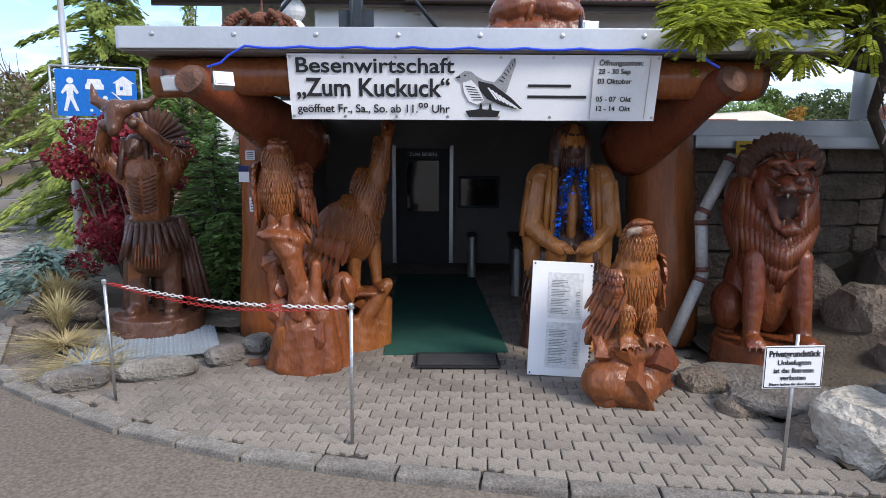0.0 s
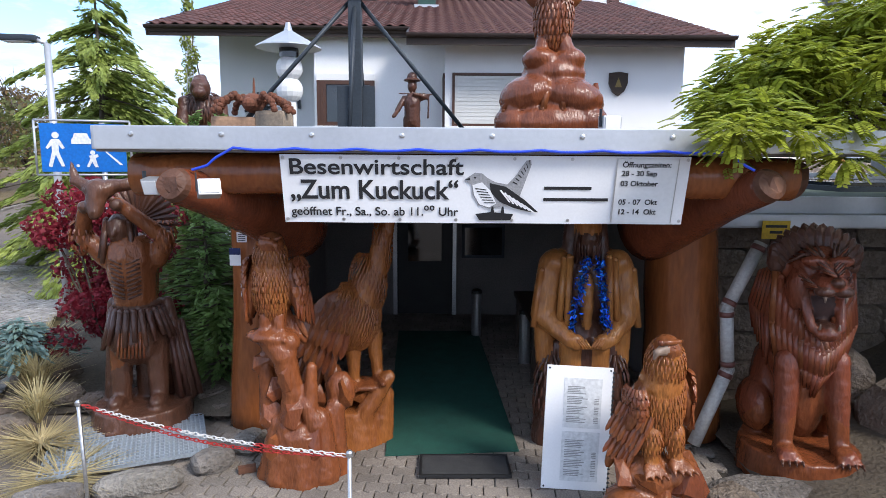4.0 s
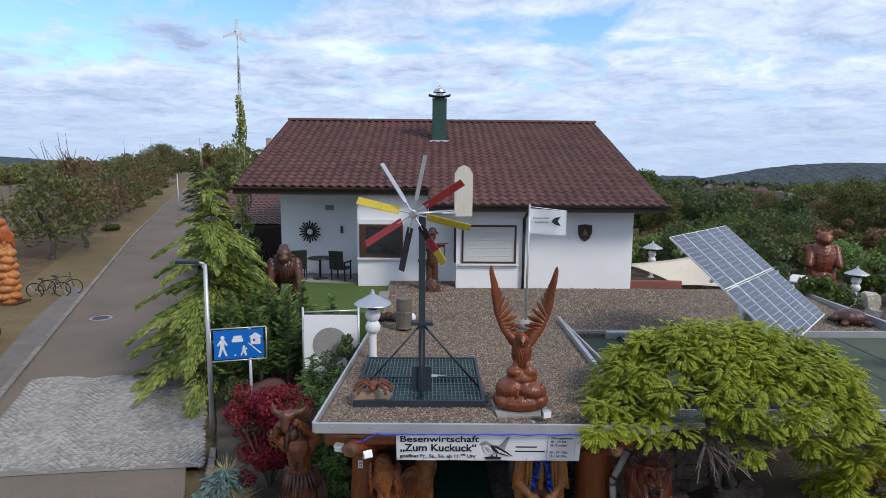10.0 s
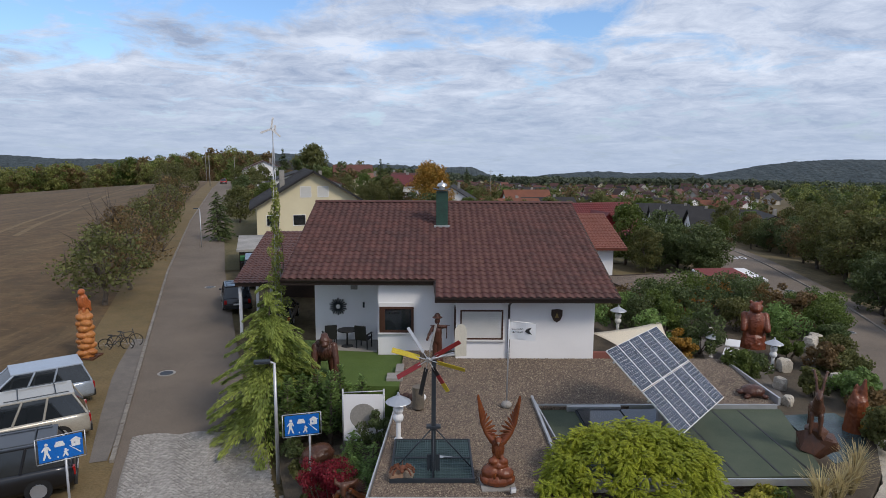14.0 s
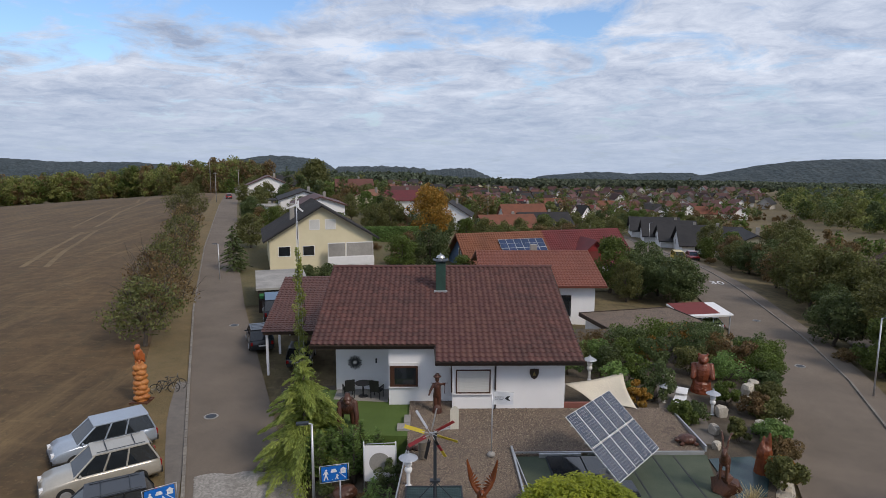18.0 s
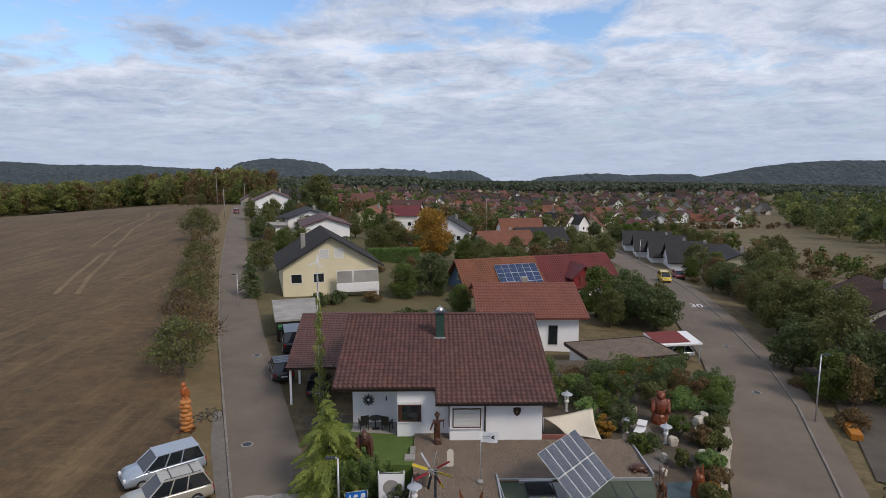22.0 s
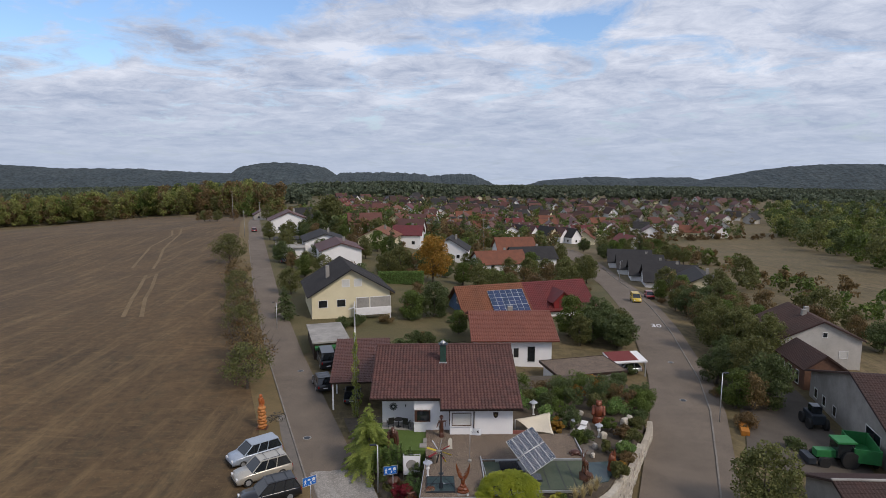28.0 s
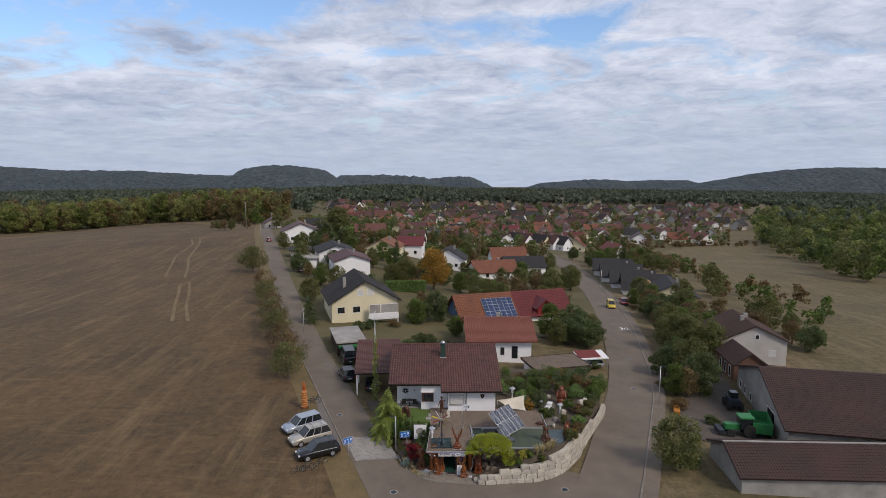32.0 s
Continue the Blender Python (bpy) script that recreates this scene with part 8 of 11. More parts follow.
tuft("small bronze grass beside the stones", 3, (-4.75, 2.7, .15), .5, .5, M["grass_dry"], 200)
tuft("dry blond grass on the forecourt edge", 4, (-3.6, .75, .02), .16, .6, M["grass_dry"], 400)
tuft("dry blond grass by the statue", 5, (-3.1, .2, .02), .12, .6, M["grass_dry"], 400)
# red maple of several stems
rng = np.random.RandomState(8)
mp_ = thing("red_maple", "crimson-leaved Japanese maple shrub", "shrub", (-3.85, 2.55, .2))
b = bmesh.new()
bl = []
for k in range(46):
    a, r = rng.uniform(0, 6.28), rng.uniform(.05, .66)
    z = rng.uniform(.35, 2.1) * (1 - .15 * r)
    bl.append((r * math.cos(a), r * math.sin(a) * .8, z, .24, .24, .16))
    if k < 10:
        limb(b, (0, 0, 0), bl[-1][:3], .02, .006, rng, 3)
part("stem", b, M["bark"], mp_)
leaf_part("foliage", leaf_cloud(rng, bl, 210, .036, .3), M["leaf_red"], mp_)
conifer("blue spruce with spreading low boughs", 3, .62, .62, M["leaf_spruce_blue"], (-4.55, 2.0, .2), .15, .05, 9, 160, .15)
for k, (x, y, z, r, h) in enumerate(((-2.75, 2.5, .25, .55, 1.75), (-2.6, 3.3, .45, .6, 1.9), (-3.2, 3.2, .4, .55, 1.6), (-2.45, 2.0, .15, .35, 1.0), (-3.3, 4.2, .6, .6, 1.7))):
    conifer("dense bright green juniper shrub", 30 + k, h, r, M["leaf_juniper"], (x, y, z), .1, .055, 22, 100, .05, "junipers", "juniper")
conifer("tall yellow-green cedar with drooping boughs", 50, 5.7, 2.5, M["leaf_cedar"], (-6.85, 8.4, .5), .4, .075, 17, 2300, .42, name="cedar", wild=.42)
conifer("tall yellow-green cedar with drooping boughs", 51, 4.4, 1.9, M["leaf_cedar"], (-7.3, 10.0, .5), .4, .075, 14, 2000, .42, name="cedar", wild=.42)
for k in range(13):
    conifer("dark green columnar yew in the hedge", 60 + k, rg.uniform(1.7, 2.4), .38, M["leaf_juniper"], (-6.3 + .24 * k + rg.uniform(-.1, .1), 7.0 + .3 * math.sin(k * 2.2), .9), .1, .07, 20, 70, -.5, "hedge yews", "yew")
shrub("round glossy green shrub beside the gate", 80, (-2.75, 5.6, .9), .65, 1.6, M["leaf_dark"], .05, 16, 130)
shrub("low brown-green shrub in the bed", 81, (-4.6, 4.1, .3), .6, .8, M["leaf_olive"], .05)
shrub("low russet heath in the bed", 82, (-4.0, 5.0, .5), .6, .6, M["leaf_brown"], .045)
shrub("low green shrub at the lane", 83, (-5.6, 6.4, .3), .6, .9, M["leaf_dark"], .05)
shrub("low olive shrub at the lane", 84, (-5.2, 5.3, .3), .5, .6, M["leaf_olive"], .05)
gate = thing("garden_gate", "white garden wall panel with a round opening and steel posts", "gate", (-3.2, 6.05, 0))
b = bmesh.new()
N_ = 24
ring = [(.42 * math.cos(2 * math.pi * i / N_) , .42 * math.sin(2 * math.pi * i / N_)) for i in range(N_)]
sq = [(max(-.66, min(.66, 1.2 * math.cos(2 * math.pi * i / N_))), max(-.85, min(.75, 1.2 * math.sin(2 * math.pi * i / N_)))) for i in range(N_)]
for y in (-.04, .04):
    vi = [b.verts.new((x, y, 2.0 + z)) for x, z in ring]; vo = [b.verts.new((x, y, 2.0 + z)) for x, z in sq]
    for i in range(N_):
        b.faces.new((vi[i], vi[(i + 1) % N_], vo[(i + 1) % N_], vo[i]))
bmesh.ops.recalc_face_normals(b, faces=b.faces[:])
part("panel", b, M["plaster"], gate)
for x in (-.68, .68):
    part("post", tube((x, 0, .6), (x, 0, 2.95), .03, .03, 10), M["zinc"], gate)
part("rail", tube((-.68, 0, 2.82), (.68, 0, 2.88), .02, .02, 8), M["zinc"], gate)
part("ring", lathe([(.42, -.05), (.45, -.05), (.45, .05), (.42, .05)], 24, m=pose(0, 0, 2.0, 90)), M["plaster_grey"], gate)
hn = thing("house_name_stone", "grey boulder in the planting bed", "rock", (-5.0, 5.9, .35))
part("stone", stone_bm(.5, .4, .5, 77), M["rock_grey"], hn)

# ---------------------------------------------------------------- dry-stone wall behind the lion, and rocks at its foot
dw = thing("stone_wall", "dark dry-stone wall of rough brown and grey blocks", "wall", kind="structure")
part("core", box(2.52, 8.6, 2.1, 2.35, -.4, 2.0), M["soil"], dw)
k = 0
for r in range(7):
    x = 2.45 + rg.uniform(0, .2)
    while x < 7.4:
        w = rg.uniform(.38, .95)
        h = .285
        ob = new("stone", finish("stone", stone_bm(w * .99, .36, h * .98, 100 + k, 3, .045, .05), M["rock"]))
        ob.parent = dw
        ob.matrix_basis = pose(x + w / 2, 1.98 - rg.uniform(0, .10) - (.03 * (6 - r)), .12 + r * h, rg.uniform(-4, 4), rg.uniform(-2, 2), rg.uniform(-4, 4))
        x += w + .01
        k += 1
for k, (x, y, z, sx, sy, sz, mm) in enumerate(((3.9, .6, .35, .7, .6, .7, "rock"), (4.5, .3, .4, .8, .6, .8, "rock"), (3.6, 1.2, .5, .6, .5, .6, "rock"), (4.6, 1.1, .7, .9, .6, .7, "rock"), (3.7, -.2, .2, .6, .5, .4, "rock"), (3.35, -.75, .12, .8, .5, .35, "rock_grey"), (2.2, -.55, .03, .45, .3, .2, "rock"), (2.05, -.1, .03, .4, .3, .22, "rock"), (2.45, -1.0, .03, .5, .3, .2, "rock"), (2.35, .0, .05, .9, .35, .16, "rock_grey"), (5.3, .5, .5, .8, .7, .9, "rock"))):
    solid("rock", stone_bm(sx, sy, sz, 300 + k), M[mm], "rough boulder at the foot of the wall", "rock", (x, y, z), rg.uniform(-20, 20), group="wall boulders")
mound("sloping_bed", [(2.35, -1.45), (3.5, -1.3), (5.5, -.75), (8.7, -.15), (11.8, 2.6)], [(2.4, 1.9), (3.6, 1.9), (5.5, 1.9), (8.7, 1.7), (10.4, 4.2)], [.0, .15, .8, 1.5, 1.65], [.1, .4, 1.4, 1.9, 1.9], M["soil"], "earth bed behind the block wall", "flower bed")
solid("limestone_boulder", stone_bm(.62, .55, .42, 402, 4, .13), M["limestone"], "large whitish limestone boulder at the forecourt corner", "rock", (2.62, -1.18, .13), 15)
solid("stone_ledge", stone_bm(1.5, .5, .16, 401, 3, .06), M["rock_grey"], "pale grey stone ledge beside the lion", "stone", (2.75, -.75, .10), -20)

# ---------------------------------------------------------------- curved retaining wall of pale limestone blocks
WALL = [(2.55, -1.62), (3.6, -1.52), (5.5, -1.12), (8.8, -.5), (10.9, .7), (12.4, 2.2), (14.2, 5.0), (15.4, 7.6), (16.7, 10.2), (18.2, 13), (19.8, 16), (21.0, 19)]
bw = thing("retaining_wall", "curved retaining wall of pale limestone blocks", "wall", kind="structure")
wp = np.array(WALL); ws = np.concatenate([[0], np.cumsum(np.linalg.norm(np.diff(wp, axis=0), axis=1))])
k = 0
for course in range(5):
    s0 = rg.uniform(0, .5)
    while s0 < ws[-1] - .4:
        L0 = rg.uniform(.55, 1.25)
        m_ = s0 + L0 / 2
        top = np.interp(m_, [0, 2.0, 4.5, 8, 14, 16, 17.5, ws[-1]], [.75, .8, 1.3, 1.75, 2.0, 1.9, 1.0, .85])
        if course * .42 < top - .1:
            a = np.array([np.interp(s0, ws, wp[:, i]) for i in (0, 1)]); c = np.array([np.interp(s0 + L0, ws, wp[:, i]) for i in (0, 1)])
            mid = (a + c) / 2; dr_ = c - a
            ob = new("limestone_block", finish("limestone_block", stone_bm(L0 * .99, .55, .43, 500 + k, 2, .05, .045), M["limestone"]))
            ob.parent = bw
            nrm_ = np.array([-dr_[1], dr_[0]]) / np.linalg.norm(dr_)
            mid = mid + nrm_ * (.09 * course + rg.uniform(-.04, .04))
            ob.matrix_basis = pose(mid[0], mid[1], gz(*mid) + .27 + course * .42, 0, 0, math.degrees(math.atan2(dr_[1], dr_[0])) + rg.uniform(-2, 2))
            k += 1
        s0 += L0 + .012
solid("garden_terrace", prism([(8.9, .3), (10.6, 1.3), (12.0, 2.8), (13.7, 5.5), (14.9, 8.0), (16.2, 10.6), (17.7, 13.4), (19.2, 16.3), (20.4, 19), (20, 27.5), (5.62, 27.5), (5.62, 10.5), (10.97, 10.5), (10.8, 6.25), (9.75, 1.8)], -1.5, 1.74), M["soil"], "raised garden bed of earth and gravel", "garden", kind="structure")
solid("pond_liner", prism([(10.9, 3.2), (12.2, 3.6), (13.4, 5.6), (13.2, 6.8), (11.2, 6.6)], 1.74, 1.79), material("pond", (.03, .055, .06, 1), (.045, .07, .07, 1), .25, 2, 20, .1), "blue-grey tarpaulin over a small pond", "pond")
solid("garden_path", prism([(11.0, 8.2), (12.2, 8.0), (13.0, 11), (13.4, 14.5), (12.2, 16), (11.0, 12)], 1.74, 1.765), M["gravel_verge"], "pale gravel garden path", "path", kind="structure")
for k, (x, y, s) in enumerate(((13.9, 11.2, .6), (16.6, 13.8, .8), (17.3, 14.6, .7), (12.6, 9.2, .5), (15.0, 9.4, .6), (13.0, 16.2, .5), (16.0, 12.6, .5), (12.0, 7.6, .4))):
    solid("rock", stone_bm(s, s * .8, s * 1.1, 700 + k), M["limestone"], "pale limestone boulder in the garden", "rock", (x, y, 1.74 + s * .4), k * 40, group="garden boulders")
bn = thing("white_bench", "white curved garden lounger", "bench", (12.3, 12.6, 1.77), 60)
part("seat", box(-.9, .5, -.3, .3, .35, .41, .02), M["white"], bn)
part("backrest", box(.45, 1.0, -.3, .3, .38, .43, .02, m=pose(0, 0, 0, 0, -18, 0)), M["white"], bn)
for x in (-.7, .5):
    part("leg", box(x, x + .06, -.28, .28, 0, .36), M["white"], bn)
GL = ("leaf_green", "leaf_dark", "leaf_olive", "leaf_juniper", "leaf_brown", "leaf_green", "leaf_dark", "leaf_orange")
gs = random.Random(12)
spots = [(11.3, 9.8), (12.2, 10.6), (13.4, 8.4), (14.4, 7.4), (15.6, 11.2), (14.8, 12.6), (11.3, 13.5), (9.9, 12.2), (10.5, 15.2), (12.6, 17.8), (14.8, 17.2), (16.6, 16.4), (17.9, 17.6), (18.9, 19), (15.6, 19.6), (13.4, 20.4), (11.6, 19), (9.6, 18), (8.3, 20), (7.2, 17.4), (10.2, 22), (12.6, 23), (18.3, 21.8), (16.6, 22.6), (7.6, 23.4), (19.2, 24.6), (13.2, 4.2), (9.4, 14.2), (17.0, 19.4)]
for k, (x, y) in enumerate(spots):
    big = y > 13
    mm = GL[k % 8]
    shrub(("leafy bright green", "dark evergreen rounded", "dull olive-green", "bright conifer-green", "russet autumn-coloured low", "loose fresh green", "dense dark green", "yellow-orange autumn")[k % 8] + " garden shrub", 100 + k, (x, y, 1.72), gs.uniform(.6, 1.0) * (1.65 if big else .95), gs.uniform(1.2, 2.4) * (1.35 if y < 20 and big else .9 if big else .8), M[mm], .075, 22, 120, group="garden shrubs")
for k, (x, y, r, h, mm) in enumerate(((13.6, 5.0, .8, .9, "leaf_orange"), (14.5, 6.8, .9, 1.0, "leaf_brown"), (15.1, 8.6, .9, .9, "leaf_juniper"), (16.3, 11.0, 1.0, 1.0, "leaf_olive"), (17.6, 13.6, .9, .9, "leaf_olive"), (19.0, 16.4, 1.4, 1.9, "leaf_green"), (19.9, 18.6, 1.5, 2.2, "leaf_green"), (18.6, 15.0, .9, 1.1, "leaf_dark"), (20.4, 21.0, 1.4, 1.7, "leaf_dark"), (16.8, 20.8, 1.7, 2.6, "leaf_dark"), (14.2, 22.0, 1.7, 2.6, "leaf_green"), (12.0, 21.0, 1.5, 2.2, "leaf_dark"), (9.6, 19.8, 1.2, 1.6, "leaf_juniper"))):
    shrub(("amber", "russet", "blue-green", "olive", "olive", "leafy green", "leafy green", "dark green", "dark green", "large dark green", "large leafy green", "dark green", "feathery green")[k] + " shrub overhanging the garden wall", 960 + k, (x, y, 1.7), r, h, M[mm], .07, 26, 150, group="garden shrubs")
for k, (x, y) in enumerate(((9.6, 1.1), (10.3, 1.6), (9.0, .9), (10.9, 2.3))):
    tuft("pampas grass with pale plumes", 900 + k, (x, y, 1.7), 1.2, .7, M["grass_dry"], 150, .012, "pampas_grass")
for k, (x, y, r, h) in enumerate(((7.4, .7, .6, 1.0), (8.3, .9, .6, .9), (7.9, 1.3, .5, .9), (6.9, -.2, .5, .8), (6.3, .2, .5, .8), (9.3, .4, .5, .7))):
    shrub("loose green shrub above the block wall", 920 + k, (x, y, 1.35), r, h, M["leaf_green" if k % 2 else "leaf_yellow"], .06, 12, 90, group="wall shrubs")

# shade sail beside the house
ss = bmesh.new()
bmesh.ops.create_grid(ss, x_segments=12, y_segments=12, size=.5)
cs = [Vector((6.1, 12.7, 2.95)), Vector((9.5, 13.7, 3.2)), Vector((9.2, 10.35, 2.55)), Vector((7.2, 10.8, 2.6))]
for v in ss.verts:
    u, w = v.co.x + .5, v.co.y + .5
    p = cs[3].lerp(cs[2], u).lerp(cs[0].lerp(cs[1], u), w)
    c = sum(cs, Vector()) / 4
    k_ = .10 * (math.sin(math.pi * u) * abs(2 * w - 1) ** 2 + math.sin(math.pi * w) * abs(2 * u - 1) ** 2)
    v.co = p.lerp(c, k_) + Vector((0, 0, -.25 * math.sin(math.pi * u) * math.sin(math.pi * w)))
bmesh.ops.solidify(ss, geom=ss.faces[:], thickness=.005)
sail = thing("shade_sail", "cream shade sail stretched between posts", "shade sail")
part("cloth", ss, material("sailcloth", (.62, .56, .44, 1), (.56, .50, .40, 1), .8, 1, 30, .1), sail, smooth=True)
for c in cs[:3]:
    part("post", tube((c.x, c.y, 1.7), c, .035, .035, 10), M["zinc"], sail)
solid("patio_wall", box(5.62, 7.3, 10.6, 10.75, 1.7, 2.75, .02), material("terracotta", (.24, .09, .07, 1), (.19, .075, .06, 1), .9, 2, 30, .3), "dull red rendered patio wall beside the house", "wall", kind="structure")

# wisteria sprawling over the porch corner
rng = np.random.RandomState(21)
ws_ = thing("wisteria", "light green wisteria sprawling over the porch corner", "climber", (4.1, .9, .3))
bl = []
for k in range(290):
    a, r = rng.uniform(0, 6.28), math.sqrt(rng.uniform(0, 1))
    x, y = 2.15 * r * math.cos(a), 1.55 * r * math.sin(a) - .1
    z = 2.78 + .78 * (1 - r * r) + rng.uniform(-.38, .12) - .5 * max(0, r - .75) * rng.uniform(.2, 2.0)
    bl.append((x, y, z, .24, .24, .15))
for k in range(30):
    bl.append((rng.uniform(1.2, 2.3), rng.uniform(-1.4, -.2), rng.uniform(1.0, 2.3), .24, .22, .2))
for k in range(10):
    bl.append((rng.uniform(-2.5, -1.5), rng.uniform(-1.6, -.9), rng.uniform(2.25, 2.75), .20, .16, .12))
# pinnate leaves: a rib with pairs of leaflets
Q = []
for bx in bl:
    for _ in range(50):
        d = rng.normal(size=3); d /= np.linalg.norm(d)
        p = np.array(bx[:3]) + d * np.array(bx[3:]) * rng.uniform(.3, 1)
        ax_ = np.array([d[0], d[1], d[2] * .4 - .25]); ax_ /= np.linalg.norm(ax_)
        sd = np.cross(ax_, (0, 0, 1)); sd /= np.linalg.norm(sd) + 1e-6
        L_ = rng.uniform(.08, .16)
        for j in range(6):
            c = p + ax_ * L_ * j / 6 + np.array([0, 0, -.03 * (j / 6) ** 2])
            for s in (-1, 1):
                t_ = sd * s * .8 + ax_ * .6 + np.array([0, 0, -.25]); t_ /= np.linalg.norm(t_)
                n_ = np.cross(t_, ax_); n_ = np.cross(n_, t_); n_ /= np.linalg.norm(n_) + 1e-6
                l2 = .050 * (1 - .3 * abs(j / 6 - .4))
                Q += [c, c + t_ * l2 * .5 + n_ * .016, c + t_ * l2, c + t_ * l2 * .5 - n_ * .016]
leaf_part("foliage", np.array(Q), M["leaf_wisteria"], ws_)
b = bmesh.new()
R2 = np.random.RandomState(4)
for p0, p1, r0, r1 in (((.3, .3, -.3), (.2, .1, 2.6), .09, .05), ((.45, .35, -.3), (-.4, -.2, 2.7), .07, .04)):
    b = bmesh.new()
    limb(b, p0, p1, r0, r1, R2, 8)
    part("stem", b, M["bark"], ws_)
for k in range(12):
    q = bl[R2.randint(100)]
    b = bmesh.new()
    limb(b, (.1, .1, 2.3), q[:3], .035, .01, R2, 4)
    part("branch", b, M["bark"], ws_)
# bleached root hung from the gutter
b = bmesh.new()
for k in range(22):
    a = R2.uniform(-1, 1)
    p0 = Vector((R2.uniform(-.30, .30), R2.uniform(-.1, .1), R2.uniform(-.05, .05)))
    p1 = p0 + Vector((a * .25 + .08, R2.uniform(-.2, .05), -R2.uniform(.05, .25)))
    p2 = p1 + Vector((a * .20 + .10, R2.uniform(-.1, .05), -R2.uniform(.1, .45)))
    limb(b, p0, p1, .024, .016, R2, 3); limb(b, p1, p2, .016, .005, R2, 4)
ob = solid("driftwood_root", b, material("driftwood", (.42, .33, .30, 1), (.22, .14, .12, 1), .8, 5, 40, .3), "bleached tangled root hung at the porch corner", "root", (3.72, .02, 2.36))
b = bmesh.new()
for k in range(150):
    p0 = Vector((R2.uniform(-.35, .40), R2.uniform(-.15, .15), R2.uniform(-.05, .12)))
    p1 = p0 + Vector((R2.uniform(-.1, .45), R2.uniform(-.25, .05), -R2.uniform(.0, .3)))
    limb(b, p0, p1, .006, .003, R2, 2)
solid("root_fibre", b, M["bark"], "fine brown root fibres round the hung root", "root", (3.72, .05, 2.46), kind="stuff")
ys = solid("warning_sign", box(-.13, .13, -.004, .004, -.085, .085), material("sign_yellow", (.62, .40, .01, 1), None, .5, 3, 40, 0), "small yellow warning sign under the gutter", "sign", (2.98, 1.32, 1.92))
bars([(-.10, .10, .02, .045), (-.06, .06, -.035, -.01)], ys, INK, -.006)
# blue tinsel garland on the bearded figure
b = bmesh.new()
for k in range(700):
    u = R2.rand(); side = R2.choice([-1, 1])
    c = Vector((1.14 + side * (.05 + .12 * (1 - u)) + R2.normal() * .02, .74 + .05 * (1 - u) + R2.normal() * .02, 1.02 + .72 * u))
    d = Vector(R2.normal(size=3)).normalized() * .035
    s = d.cross(Vector(R2.normal(size=3))).normalized() * .005
    b.faces.new([b.verts.new(c - s), b.verts.new(c + s), b.verts.new(c + d + s), b.verts.new(c + d - s)])
solid("tinsel_garland", b, material("tinsel", (.02, .10, .55, 1), (.03, .2, .7, 1), .25, 9, 60, 0, metal=.7, island=.4), "shiny blue tinsel garland hung round the statue's neck", "garland")


# ---------------------------------------------------------------- neighbours
def tile_sheet(parent, p, across, up, mat, w=.3, h=.36, label=""):
    """Tiled slope in one relief sheet: rolls across, a lip at every row. p: eave corner; across, up: full edge vectors."""
    p, a, u = np.array(p, float), np.array(across, float), np.array(up, float)
    La, Lu = np.linalg.norm(a), np.linalg.norm(u)
    n = np.cross(a, u); n /= np.linalg.norm(n)
    n = n if n[2] > 0 else -n
    nc, nr = max(4, int(La / w * 4)), max(2, int(Lu / h))
    s = np.linspace(0, 1, nc + 1)
    roll = .022 * np.sin(s * La / w * 2 * np.pi)
    v, lift = [], []
    for r in range(nr):
        v += [r / nr, (r + 1) / nr - .004 / Lu]
        lift += [.045, .012]
    v, lift = np.array(v), np.array(lift)
    P = p + s[None, :, None] * a + v[:, None, None] * u + (roll[None, :] + lift[:, None])[..., None] * n
    ob = new("tile_sheet", grid_mesh("tile_sheet", P[..., 0], P[..., 1], P[..., 2], mat))
    ob.parent = parent
    ob["kind"] = "stuff"
    ob.data.polygons.foreach_set("use_smooth", [False] * len(ob.data.polygons))
    return ob


def roofed(e, w, d, eave, ridge, along, over, mat, h=.36):
    """Tile relief on both slopes of a gable_house."""
    roof_ = [c for c in e.children if c.name.startswith("roof")][0]
    half = (w if along == "y" else d) / 2
    sl = (ridge - eave) / half
    ho, zo = half + over, eave - sl * over + .12
    ln = (d if along == "y" else w) / 2 + over
    for s in (-1, 1):
        c0, c1, c2 = np.array((s * ho, -ln, zo)), np.array((s * ho, ln, zo)), np.array((0, -ln, ridge + .12))
        if along == "x":
            c0, c1, c2 = c0[[1, 0, 2]], c1[[1, 0, 2]], c2[[1, 0, 2]]
        tile_sheet(roof_, c0, c1 - c0, c2 - c0, mat, h=h)
    return e


W2 = lambda z, xs, w=1.1, h=1.2, f="-y", k="glass": [(f, x, z, w, h, k) for x in xs]
yh = roofed(gable_house("cream rendered gabled house with dark roof and balcony", -16.8, 66.1, 13.0, 13.0, -1, 4.7, 8.6, 16, M["plaster_cream"], M["roof_dark"], "y", .8,
            W2(5.6, (-.9, 1.1), 1.3, 1.3, k="shutter") + W2(2.3, (-4.7, -1.7), 1.5, 1.3), [(-3.4, -2.5, 6.4, 8.7, .3)]), 13.0, 13.0, 4.7, 8.6, "y", .8, M["roof_dark"])
bal = part("balcony", box(.5, 6.4, -8.0, -6.5, 1.0, 1.2), M["plaster"], yh, "white balcony with a solid parapet")
part("parapet", box(.5, 6.4, -8.05, -7.95, 1.2, 2.2), M["white"], bal)
